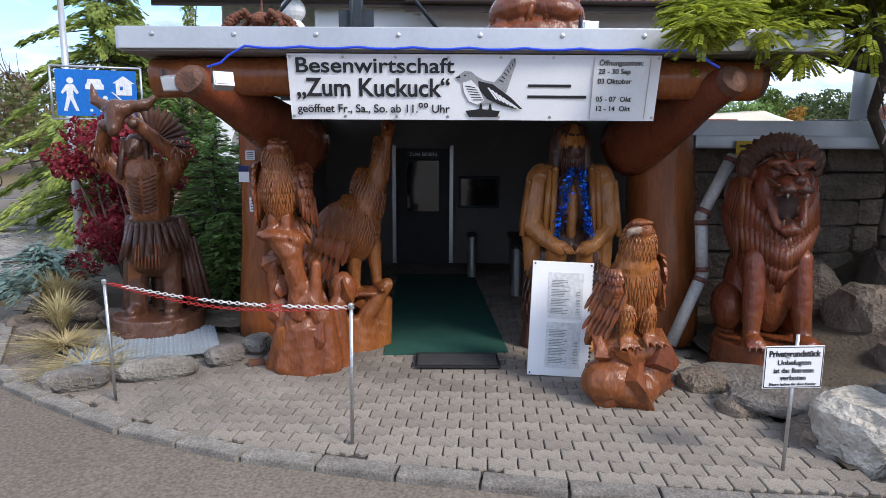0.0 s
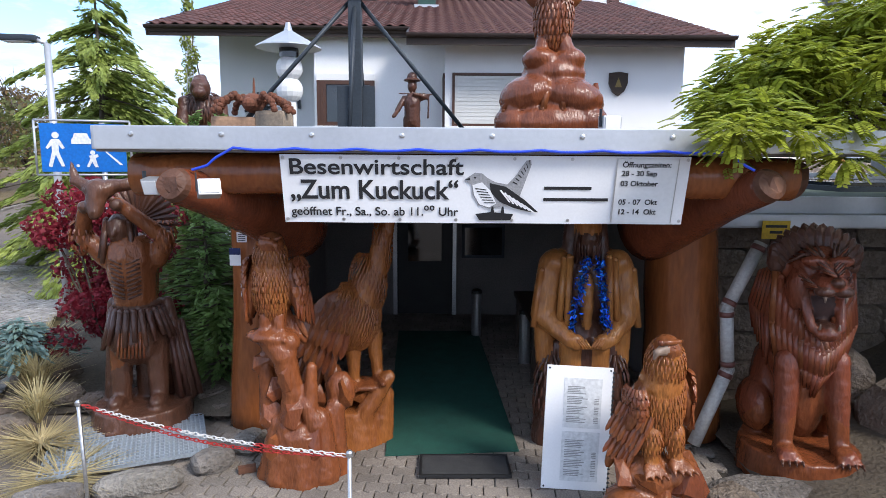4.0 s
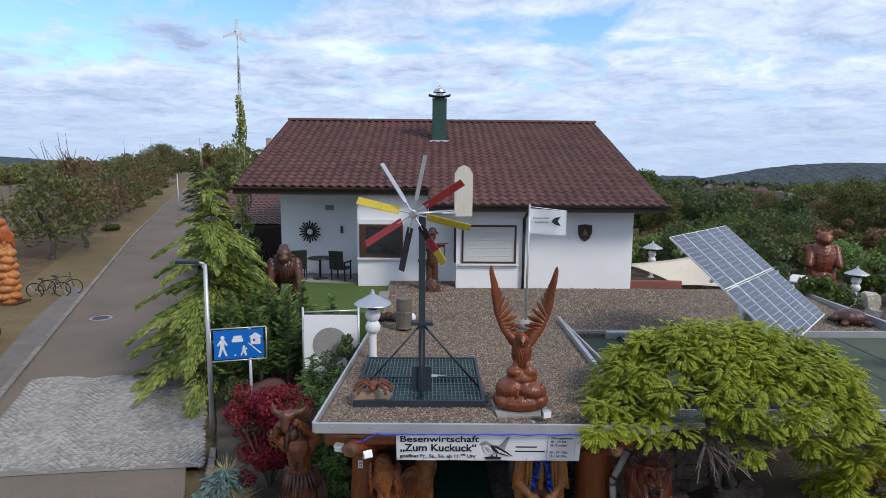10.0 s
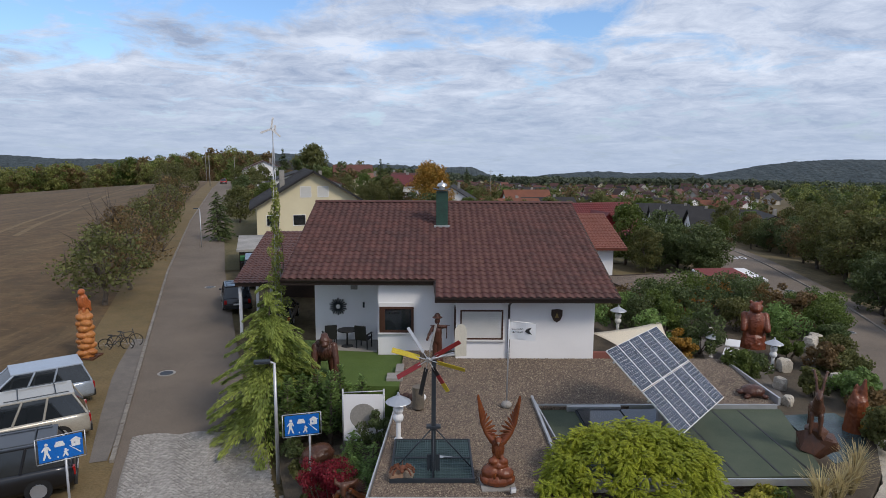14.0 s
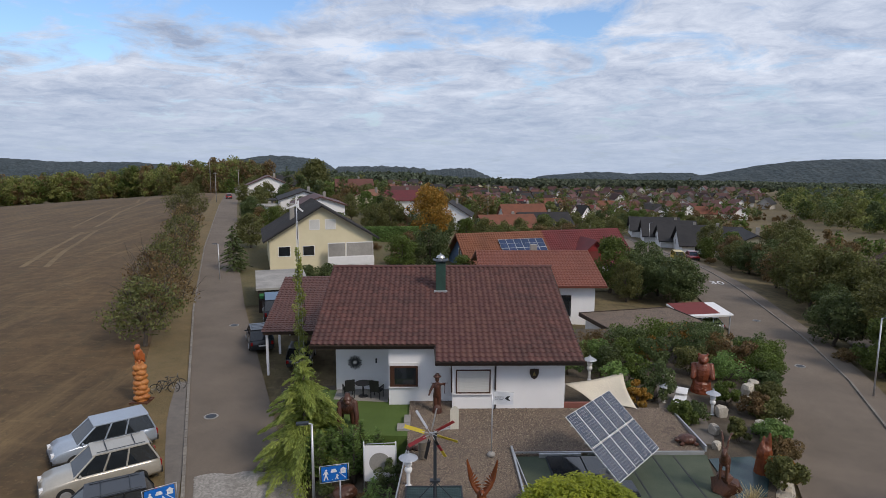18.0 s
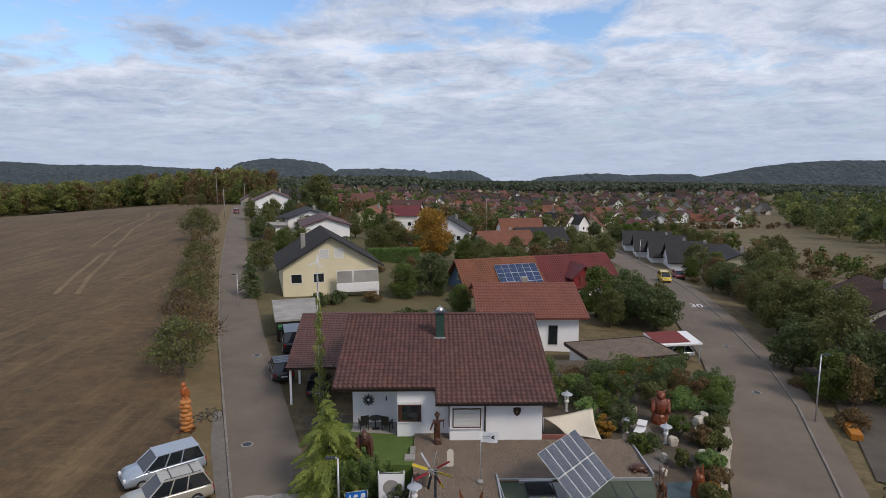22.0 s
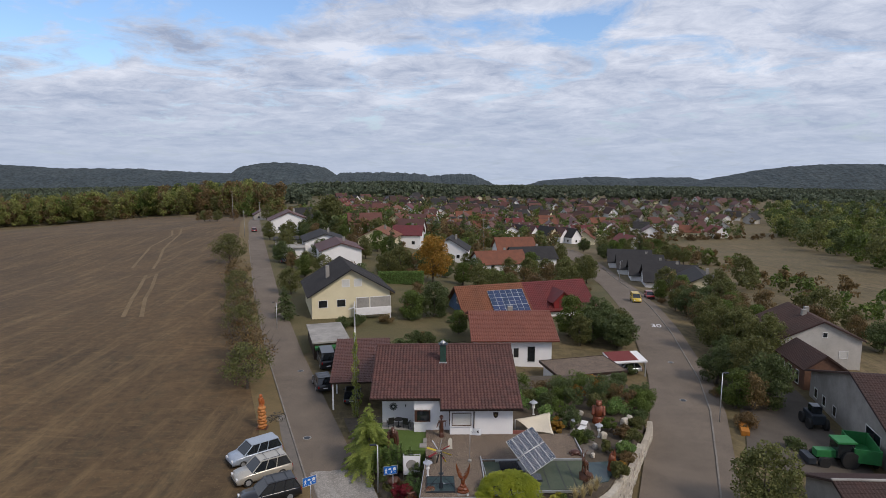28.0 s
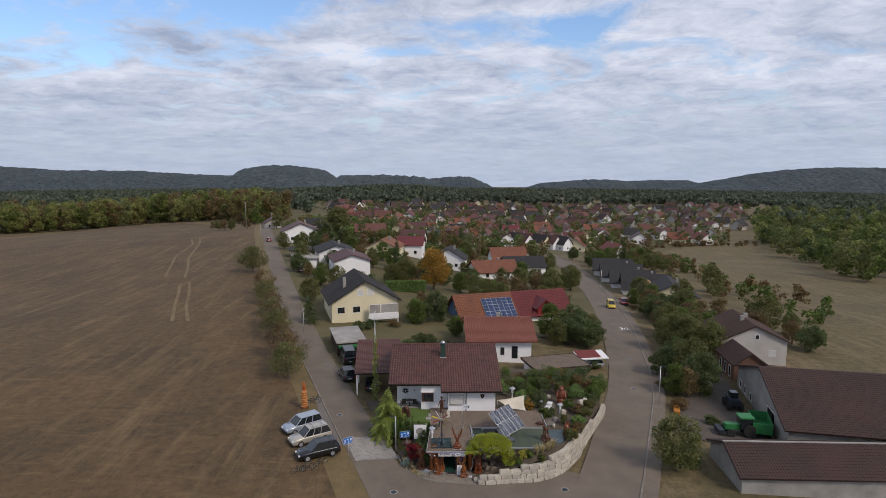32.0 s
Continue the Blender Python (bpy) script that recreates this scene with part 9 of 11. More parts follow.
for x0_, x1_ in ((.55, 2.75), (2.85, 6.3)):
    part("screen", box(x0_ + .06, x1_ - .06, -7.98, -7.94, 2.3, 3.95), M["plaster_grey"], bal)
    for q in ((x0_, x1_, 2.2, 2.3), (x0_, x1_, 3.95, 4.05), (x0_, x0_ + .06, 2.3, 3.95), (x1_ - .06, x1_, 2.3, 3.95)):
        part("screen_frame", box(q[0], q[1], -8.0, -7.92, q[2], q[3]), M["white"], bal)
part("post", box(.6, .75, -7.9, -7.75, -1, 1), M["plaster"], bal)
part("post", box(6.2, 6.35, -7.9, -7.75, -1, 1), M["plaster"], bal)
nb = gable_house("white house with plain rust-red roof", 9.3, 44.2, 9.8, 13.4, -2, 3.27, 5.2, 0, M["plaster"], M["roof_plain"], "x", .9, W2(.0, (2.2,), 1.1, 2.2) + W2(.6, (.2,), .8, 1.4), [(.2, .3, 4.6, 5.9, .34)])
roofed(nb, 9.8, 13.4, 3.27, 5.2, "x", .9, M["roof_plain"], .33)
BLW = material("plaster_blue", (.10, .17, .29, 1), (.08, .13, .23, 1), .85, .6, 40, .2)
oh = roofed(gable_house("blue-gabled house with orange tiled roof and solar panels", 6.3, 51.6, 10.0, 9.0, -1, 4.2, 7.5, 17, BLW, M["roof_orange"], "x", .6, W2(2.0, (-1.6, .6), 1.0, 1.6, "-x") + W2(4.9, (0,), .9, .9, "-x")), 10.0, 9.0, 4.2, 7.5, "x", .6, M["roof_orange"])
ho_ = roofed(gable_house("house with crimson tiled roof and a red timber dormer", 16.4, 54.7, 10.6, 9.0, -1, 4.2, 7.5, 17, M["plaster"], M["roof_crimson"], "x", .6, W2(1.6, (-3, 3.4))), 10.6, 9.0, 4.2, 7.5, "x", .6, M["roof_crimson"])
for e_, c_ in ((oh, (8.4, 67.75)), (ho_, (20.1, 71.05))):
    e_.matrix_basis = pose(*c_, -4.43, 0, 0, 15.5) @ Matrix.Diagonal((1.15, 1.15, 1.15, 1))
slope_m = math.degrees(math.atan2(3.3, 4.5))
M["cell_blue"] = material("cell_blue", (.022, .036, .085, 1), (.032, .05, .11, 1), .2, 1, 8, 0, spec=.6, obj=.15)
cs_, sn_ = math.cos(radians(slope_m)), math.sin(radians(slope_m))
for i in range(6):
    for j in range(3):
        pn = part("solar_panel", box(-.46, .46, -.74, .74, 0, .06, .005), M["cell_blue"], oh, "dark blue solar module")
        v_ = .95 + j * 1.52
        pn.matrix_basis = pose(-.15 + i * .97, -5.1 + v_ * cs_, 3.82 + v_ * sn_ + .20, slope_m)
        for q in ((-.48, .48, -.76, -.73), (-.48, .48, .73, .76), (-.48, -.455, -.73, .73), (.455, .48, -.73, .73), (-.455, .455, -.01, .01)):
            part("frame", box(*q, .05, .07), M["zinc"], pn)
for i in range(2):
    pn = part("skylight", box(-.45, .45, -.65, .65, 0, .08, .01), M["glass"], oh)
    pn.matrix_basis = pose(-3.6 + i * 1.0, -2.0, 6.05, slope_m)
REDW = material("plaster_red", (.22, .02, .022, 1), (.17, .016, .018, 1), .8, 1, 40, .2)
dm = part("dormer", box(-1.4, 1.4, -4.7, -.8, 3.6, 5.5), REDW, ho_, "red timber-clad dormer gable")
b = bmesh.new()
for s in (-1, 1):
    slab([(s * 2.0, -5.2, 5.2), (s * 2.0, -.2, 5.2), (0, -.2, 6.9), (0, -5.2, 6.9)], .14, b)
part("dormer_roof", b, M["roof_crimson"], dm)
gb_ = prism([(-1.4, 0), (1.4, 0), (0, 1.2)], 0, .1)
gb_.transform(pose(0, -4.68, 5.5, 90))
part("gable", gb_, REDW, dm)
part("balcony_door", box(-.6, .6, -4.76, -4.70, 3.6, 5.5), M["roof_crimson"], dm)
fh = roofed(gable_house("grey-white farmhouse with brown tiled roof", 53.6, 47.3, 10.6, 11.4, -5, 1.7, 4.2, -8, M["plaster_old"], M["roof_old"], "y", .4, W2(-1.0, (3.0,), 1.2, 1.1, k="shutter") + W2(1.9, (.4,), .7, .8) + W2(-1.6, (-4, -1.5, 1, 3.5), 1.0, 1.6, "-x") + W2(.1, (-4, -1.5, 1, 3.5), 1.0, 1.0, "-x"), [(-.6, -1, 3.5, 4.8, .3), (.8, 1.5, 3.5, 4.7, .3)]), 10.6, 11.4, 1.7, 4.2, "y", .4, M["roof_old"])
roofed(gable_house("low brick byre joined to the farmhouse", 47.7, 35.8, 4.8, 7.6, -5, .7, 2.4, -6, material("brickwork", (.16, .085, .055, 1), (.11, .06, .042, 1), .9, 2, 20, .5), M["roof_old"], "y", .3, W2(-1.8, (-2, 0, 2), .9, 1.8, "-x"), name="byre"), 4.8, 7.6, .7, 2.4, "y", .3, M["roof_old"])
roofed(gable_house("long old barn with stained brown tiles", 61.0, 14.9, 39, 23, -5.5, 1.1, 4.7, -13, M["plaster_grey"], M["roof_old"], "x", .5, W2(-1.6, (4, 7, 9.5), 1.0, 1.2, "-x") + W2(-2.4, (-5,), 3.2, 3.2, "-x"), name="barn"), 39, 23, 1.1, 4.7, "x", .5, M["roof_old"], .4)
roofed(gable_house("low barn with old brown tiles and a pale ridge", 44.3, 1.9, 29.5, 8.2, -5, .45, 2.1, -3, M["plaster_grey"], M["roof_old"], "x", .4, name="barn"), 29.5, 8.2, .45, 2.1, "x", .4, M["roof_old"], .4)
part("ridge_cap", box(-15.2, 15.2, -.13, .13, 2.22, 2.33, .03), M["plaster_grey"], [o for o in scene.objects if o.name.startswith("barn")][-1])
# carport, its low roof and the lean-to
cp = thing("carport", "open carport with a red-brown tiled roof on posts", "carport", (-10.0, 26.5, 0), 4)
b = slab([(-2.6, -5.0, 3.3), (3.6, -5.0, 3.3), (3.6, 5.2, 5.0), (-2.6, 5.2, 5.0)], .2)
cr_ = part("roof", b, M["wood_dark"], cp)
tile_sheet(cr_, (-2.7, -5.1, 3.32), (6.4, 0, 0), (0, 10.4, 1.73), M["roof_brown"])
for x in (-2.4, 3.4):
    for y in (-4.6, 0, 4.8):
        part("post", box(x - .08, x + .08, y - .08, y + .08, -.2, 3.3 + (y + 5) * .165), M["plaster"], cp)
part("back_wall", box(-2.5, 3.5, 4.9, 5.1, -.2, 4.7), M["wood_dark"], cp)
gg = thing("garage", "flat-roofed grey garage beside the lane", "garage", (-16.2, 43, 0), 16)
part("wall", box(-2.3, 2.3, -4.6, 4.6, -.3, 2.5), M["wood_dark"], gg)
part("roof", box(-2.5, 2.5, -4.8, 4.8, 2.5, 2.72, .02), M["plaster_grey"], gg)
part("green_tarp", box(-2.2, 2.2, -5.6, -4.62, 1.9, 2.2), material("tarp_green", (.03, .16, .05, 1)), gg)
g2 = thing("garage", "low white garage with a flat gravel roof", "garage", (17.15, 32.6, 1.2), 13)
part("wall", box(-4.1, 4.0, -2.6, 2.6, -3.6, -.25), M["plaster"], g2)
part("roof", box(-4.5, 4.4, -3.0, 3.0, -.25, -.02, .02), M["gravel"], g2, "gravel-covered flat roof")
for q in ((-4.52, 4.42, -3.06, -3.0), (-4.52, 4.42, 3.0, 3.06), (-4.56, -4.5, -3.06, 3.06), (4.4, 4.46, -3.06, 3.06)):
    part("fascia", box(*q, -.30, .04), M["wood_dark"], g2)
cv = thing("canopy", "red and white canopy over a parked car", "canopy", (23.6, 36.4, 1.0), 8)
part("roof", slab([(-2.4, -1.6, -.15), (2.4, -1.6, -.15), (2.4, 1.6, .25), (-2.4, 1.6, .25)], .16), M["white"], cv)
part("cover", slab([(-2.3, -1.2, -.05), (1.3, -1.2, -.05), (1.3, 1.6, .30), (-2.3, 1.6, .30)], .05), material("canopy_red", (.17, .028, .024, 1)), cv)
for x in (-2.2, 2.2):
    for y in (-1.4, 1.4):
        part("post", box(x - .05, x + .05, y - .05, y + .05, -2.6, -.1), M["zinc"], cv)
# more houses up the lane and down the street
def plain(label, x, y, w, d, eave, ridge, rz, wall, roof_, along="x", wins=2, base=None, **kw):
    g = gz(x, y)
    ws2 = W2(g + 1.0, [(-w / 2) + w * (i + .5) / wins for i in range(wins)]) if wins else []
    ws2 += W2(g + 1.0, (-d / 4, d / 4), f="-x")
    if eave > 4.5:
        ws2 += W2(g + 3.6, [(-w / 2) + w * (i + .5) / wins for i in range(wins)])
    return gable_house(label, x, y, w, d, g - 1.5, g + eave, g + ridge, rz, M[wall], M[roof_], along, .6, ws2, [(w * .15, d * .05, g + ridge - .8, g + ridge + .7, .3)], group="village houses", **kw)


plain("white house with low red-brown gable roof", -25.0, 112, 9.6, 12, 4.4, 6.0, 16, "plaster", "roof_brown", "y", 0)
plain("white house with dark grey roof", -31.8, 129, 10.5, 12, 4.2, 6.0, 16, "plaster", "roof_dark", "y", 0)
plain("small white flat garage block", -38.2, 121, 5, 6, 2.8, 2.95, 10, "plaster", "plaster_grey", "x", 1)
plain("grey garage beside the lane", -44, 138, 6, 6, 2.6, 2.8, 14, "plaster_grey", "roof_dark", "x", 1)
plain("pale timber house with orange roof", -18.0, 151, 11, 10, 3.0, 5.6, -10, "plaster_cream", "roof_orange", "y", 2)
plain("white house with crimson roof", -9.5, 160, 9, 9, 4.2, 6.6, -6, "plaster", "roof_crimson", "x", 2)
plain("white twin-gabled house with brown roof", -52, 176, 13, 11, 4.4, 7.2, 16, "plaster", "roof_brown", "y", 2)
plain("white house with dark roof behind", -47, 196, 13, 10, 4.6, 7.6, 16, "plaster", "roof_dark", "x", 2)
plain("small house at the end of the lane", -83, 258, 9, 8, 2.8, 5.4, 20, "plaster_old", "roof_brown", "y", 2)
plain("white house with dark hipped roof", 4, 148, 11, 9, 3.6, 7.0, -8, "plaster", "roof_dark", "y", 2)
plain("house with orange tiled roof", 17.5, 136, 13.5, 11, 2.6, 5.4, 12, "plaster", "roof_orange", "x", 2)
plain("house with slate-grey roof", 28.5, 146, 13, 10, 3.0, 5.8, 8, "plaster", "roof_dark", "x", 3)
plain("house with orange roof behind the slate one", 25, 160, 12, 9, 3.4, 6.8, 8, "plaster", "roof_orange", "x", 2)
for k, (x, y) in enumerate(((61.5, 102), (59.0, 114), (59.5, 127), (60.0, 140), (61.0, 153))):
    h_ = plain("low terraced house with a dark brown roof", x, y, 12.5, 13, 2.2, 5.2 + .3 * (k % 2), -14, "plaster_cream" if k == 0 else "plaster", "roof_dark", "y" if k == 0 else "x", 2)
    if k == 1:
        g_ = prism([(-2.2, 0), (2.2, 0), (0, 1.5)], 0, 3.0)
        g_.transform(pose(.5, -2.6, gz(x, y) + 2.9, 90))
        part("dormer", g_, material("timber_tan", (.42, .27, .12, 1), (.35, .22, .10, 1), .7, 2, 30, .2), h_, "tan boarded dormer gable")
for k in range(6):
    plain("row house with steep dark gable", 37 + 4.9 * k + (4 if k > 2 else 0), 274 - 2.6 * k, 6.2, 10, 4.0, 7.6, 32, "plaster" if k % 3 else "plaster_cream", "roof_dark" if k % 2 else "roof_brown", "y", 1)

# the village in the valley: near ring as houses of their own, the far part as one mass of houses
vr = random.Random(77)
protos = []
for wall, roof_, along in (("plaster", "roof_red", "x"), ("plaster", "roof_brown", "y"), ("plaster_cream", "roof_orange", "x"), ("plaster", "roof_dark", "y"), ("plaster", "roof_crimson", "x"), ("plaster_cream", "roof_brown", "x")):
    protos.append(gable_house("village house with %s tiled roof" % {"roof_red": "rust-red", "roof_brown": "red-brown", "roof_orange": "orange", "roof_dark": "dark grey", "roof_crimson": "dark red"}[roof_], 0, 0, 11, 9.5, -3, 3.4, 7.0, 0, M[wall], M[roof_], along, .6,
                              W2(1.0, (-3.6, 0, 3.6)) + W2(1.0, (-2.5, 2.5), f="-x") + W2(1.0, (-2.5, 2.5), f="+x"), [(1.5, .6, 6.0, 7.8, .3)], "village houses"))
spots_v, far_v = [], []
y = 185.0
while y < 770:
    dxv = 18 + y * .005
    x0, x1 = -.16 * (y + 59), .50 * (y + 59)
    x = x0 + vr.uniform(0, dxv)
    while x < x1:
        px, py = x + vr.uniform(-6, 6), y + vr.uniform(-7, 7)
        skip = (y < 330 and px > 88) or (y < 262 and 8 < px < 80) or (y < 420 and px > 60 + .36 * y) or (y < 215 and px > -8) or vr.random() < .16 or abs(px - 51) < 6 and y < 250 or (px < -40 and y < 260) or (y > 560 and px < -55 + .5 * (y - 560))
        if not skip:
            (spots_v if y < 430 else far_v).append((px, py))
        x += dxv
    y += 19 + y * .008
for i, (x, y) in enumerate(spots_v):
    pz = pose(x, y, gz(x, y), 0, 0, vr.choice((-14, -10, 76, 80, 10, 100)) + vr.uniform(-6, 6))
    if i < len(protos):
        protos[i].matrix_basis = pz
    else:
        copy_thing(protos[vr.randrange(len(protos))], pz)


def house_mass(spots, wallmats, roofmats):
    """Many small gabled houses, walls and roofs joined by colour."""
    bags = {}
    for x, y in spots:
        w, d, e_, r_ = vr.uniform(8, 12.5), vr.uniform(7.5, 10), vr.uniform(2.6, 4.4), 0
        r_ = e_ + vr.uniform(3.0, 4.6)
        a = radians(vr.choice((-12, 78, -40, 50, 15, 100)) + vr.uniform(-8, 8))
        ca, sa = math.cos(a), math.sin(a)
        zb = gz(x, y)
        T = lambda p: (x + ca * p[0] - sa * p[1], y + sa * p[0] + ca * p[1], zb + p[2])
        hw, hd, o = w / 2, d / 2, .9
        V = [(-hw, -hd, -3), (hw, -hd, -3), (hw, hd, -3), (-hw, hd, -3), (-hw, -hd, e_), (hw, -hd, e_), (hw, hd, e_), (-hw, hd, e_), (-hw, 0, r_), (hw, 0, r_)]
        Fw = [(0, 1, 5, 4), (2, 3, 7, 6), (1, 2, 6, 5), (3, 0, 4, 7), (5, 6, 9, 9), (7, 4, 8, 8)]
        wb = bags.setdefault(vr.choice(wallmats), ([], []))
        k0 = len(wb[0]); wb[0].extend(T(p) for p in V); wb[1].extend(tuple(dict.fromkeys(k0 + i for i in f)) for f in Fw)
        sl2 = (r_ - e_) / hd
        R_ = [(-hw - o, -hd - o, e_ - sl2 * o + .1), (hw + o, -hd - o, e_ - sl2 * o + .1), (hw + o, 0, r_ + .1), (-hw - o, 0, r_ + .1), (-hw - o, hd + o, e_ - sl2 * o + .1), (hw + o, hd + o, e_ - sl2 * o + .1)]
        rb = bags.setdefault(vr.choice(roofmats), ([], []))
        k0 = len(rb[0]); rb[0].extend(T(p) for p in R_); rb[1].extend(((k0, k0 + 1, k0 + 2, k0 + 3), (k0 + 3, k0 + 2, k0 + 5, k0 + 4)))
    e2 = thing("village", "distant village of white houses with red and dark roofs", "village", kind="stuff")
    for mname, (V, F) in bags.items():
        me = bpy.data.meshes.new("roofs" if mname.startswith("roof") else "walls")
        me.from_pydata(V, [], F)
        me.materials.append(M[mname])
        ob = new(me.name, me); ob.parent = e2; ob["kind"] = "stuff"


house_mass(far_v, ["plaster", "plaster_old", "plaster_old", "plaster_cream", "plaster_grey"], ["roof_red", "roof_brown", "roof_brown", "roof_old", "roof_dark", "roof_dark", "roof_brown", "roof_old", "roof_old"])


# ---------------------------------------------------------------- vehicles (own frame: +x ahead)
M["tyre"] = material("tyre", (.015, .015, .015, 1), (.022, .022, .022, 1), .9, 6, 60, .1)
M["tail_light"] = material("tail_light", (.30, .01, .01, 1), None, .25, 3, 40, 0)


def paint(name, c, rough=.28, metal=.35):
    m = material(name, (*c, 1), tuple(x * .9 for x in c) + (1,), rough, 1, 30, 0, metal=metal, spec=.6)
    m.node_tree.nodes["Principled BSDF"].inputs["Coat Weight"].default_value = .5
    return m


def loft(sections, closed_ends=True):
    b = bmesh.new()
    rings = [[b.verts.new(p) for p in s] for s in sections]
    n = len(rings[0])
    for A, B in zip(rings, rings[1:]):
        for i in range(n):
            b.faces.new((A[i], A[(i + 1) % n], B[(i + 1) % n], B[i]))
    b.faces.new(rings[0][::-1]); b.faces.new(rings[-1])
    bmesh.ops.recalc_face_normals(b, faces=b.faces[:])
    return b


def car(label, x, y, rz, colour, L=4.7, W=1.86, H=1.75, hood=1.15, rear=.15, roof_rails=True, z=None, suv=True):
    e = thing("car", label, "car", (x, y, (gz(x, y) + .06) if z is None else z), rz)
    hw = W / 2
    clear, belt = .28, H * .58
    def sec(xx, top, wid):
        return [(xx, -wid * .94, clear), (xx, -wid, clear + .18), (xx, -wid, top - .12), (xx, -wid * .93, top), (xx, wid * .93, top), (xx, wid, top - .12), (xx, wid, clear + .18), (xx, wid * .94, clear)]
    hl = L / 2
    b = loft([sec(-hl, belt * .80, hw * .88), sec(-hl + .10, belt * .98, hw * .97), sec(-hl + .5, belt, hw), sec(hl - hood - .1, belt, hw), sec(hl - hood * .5, belt * .94, hw * .99), sec(hl - .25, belt * .86, hw * .95), sec(hl, belt * .62, hw * .82)])
    bmesh.ops.bevel(b, geom=[e2 for e2 in b.edges if e2.calc_face_angle(0) > .5], offset=.03, segments=2, affect="EDGES")
    body = part("body", b, colour, e, smooth=True)
    x0, x1, x2, x3 = -hl + .08, -hl + .08 + rear + .25, hl - hood - .95, hl - hood - .1
    def gsec(xx, zz, w0):
        return [(xx, -w0, zz), (xx, w0, zz)]
    lo = [Vector(p) for p in ((x0, -hw * .93, belt - .02), (x3, -hw * .93, belt - .02), (x3, hw * .93, belt - .02), (x0, hw * .93, belt - .02))]
    hi = [Vector(p) for p in ((x1, -hw * .78, H - .05), (x2, -hw * .78, H - .05), (x2, hw * .78, H - .05), (x1, hw * .78, H - .05))]
    for i, nm in enumerate(("side_window", "windscreen", "side_window", "rear_window")):
        b = bmesh.new()
        q = (lo[i], lo[(i + 1) % 4], hi[(i + 1) % 4], hi[i])
        nv = (q[1] - q[0]).cross(q[3] - q[0]).normalized() * .03
        A, B = [b.verts.new(p) for p in q], [b.verts.new(p - nv) for p in q]
        b.faces.new(A); b.faces.new(B[::-1])
        for k in range(4):
            b.faces.new((A[k], B[k], B[(k + 1) % 4], A[(k + 1) % 4]))
        part(nm, b, M["glass"], e, "dark tinted car window")
    part("interior", box(x1, x2, -hw * .7, hw * .7, belt - .1, H - .12), M["black"], e)
    rf = box(x1 - .06, x2 + .08, -hw * .80, hw * .80, H - .06, H, .03)
    part("roof", rf, colour, e)
    # pillars
    for s in (-1, 1):
        for (xa, xb) in ((x0 + .02, x1), (x3 - .02, x2), ((x0 + x3) / 2 - .35, (x1 + x2) / 2 - .3), ((x0 + x3) / 2 + .55, (x1 + x2) / 2 + .45)):
            part("pillar", tube((xa, s * hw * .935, belt - .02), (xb, s * hw * .785, H - .05), .04, .04, 6), colour, e)
    if roof_rails:
        for s in (-1, 1):
            part("roof_rail", tube((x1 + .1, s * hw * .68, H + .04), (x2 - .1, s * hw * .68, H + .04), .018, .018, 6), M["dark_steel"], e)
        for xx in (x1 + .5, x2 - .5):
            part("cross_bar", tube((xx, -hw * .68, H + .05), (xx, hw * .68, H + .05), .018, .018, 6), M["dark_steel"], e)
    R = .36 if suv else .31
    for sx in (-hl + .95, hl - .92):
        for s in (-1, 1):
            wh = part("wheel", tube((sx, s * (hw - .24), R), (sx, s * (hw + .005), R), R, R, 20), M["tyre"], e)
            part("rim", lathe([(R * .62, 0), (R * .60, .02), (R * .2, .01)], 14, m=pose(sx, s * (hw + .006), R, -90 * s, 0, 0)), M["zinc"], wh)
    part("bumper", box(-hl - .05, -hl + .12, -hw * .86, hw * .86, clear, clear + .26, .03), M["black"], e)
    part("bumper", box(hl - .14, hl + .03, -hw * .80, hw * .80, clear, clear + .24, .03), M["black"], e)
    for s in (-1, 1):
        part("tail_light", box(-hl - .02, -hl + .10, s * hw * .80 - .08, s * hw * .80 + .08, belt * .62, belt * .88, .01), M["tail_light"], e)
        part("headlight", box(hl - .16, hl - .02, s * hw * .66 - .13, s * hw * .66 + .13, belt * .62, belt * .78, .01), M["white"], e)
        part("mirror", ball((x3 - .25, s * (hw + .06), belt + .06), (.06, .09, .06), 8), colour, e)
    part("number_plate", box(-hl - .065, -hl - .05, -.26, .26, clear + .26, clear + .36), M["white"], e)
    return e


SIL, SAND, BLK, DGR = paint("paint_silver_blue", (.36, .41, .48)), paint("paint_champagne", (.45, .42, .36)), paint("paint_black", (.012, .013, .017)), paint("paint_graphite", (.018, .020, .025))
car("silver-blue people carrier parked on the verge", -17.15, 10.25, 218, SIL, 4.6, 1.85, 1.72, .95, .05, False, suv=False)
car("champagne off-road wagon with a roof rack on the verge", -15.65, 7.15, 214, SAND, 4.7, 1.86, 1.80)
car("black estate car parked on the verge", -14.15, 3.75, 208, BLK, 4.6, 1.84, 1.72)
car("dark off-road car standing in the lane", -14.35, 28.0, 110, DGR, 4.4, 1.84, 1.72)
car("dark car under the carport", -10.4, 24.5, 95, BLK, 4.2, 1.75, 1.45, 1.1, .3, False, suv=False)
car("dark covered trailer van beside the garage", -15.2, 36.0, 106, DGR, 5.2, 2.0, 2.2, .7, .05, False)
car("small silver car before the farm", 41.3, 36.2, 100, paint("paint_silver", (.42, .43, .44)), 4.0, 1.68, 1.45, 1.0, .3, False, suv=False)
car("yellow delivery van parked in the street", 40.6, 84.0, 262, paint("paint_van_yellow", (.55, .38, .01), .35, 0), 4.2, 1.75, 1.85, .7, .05, False, suv=False)
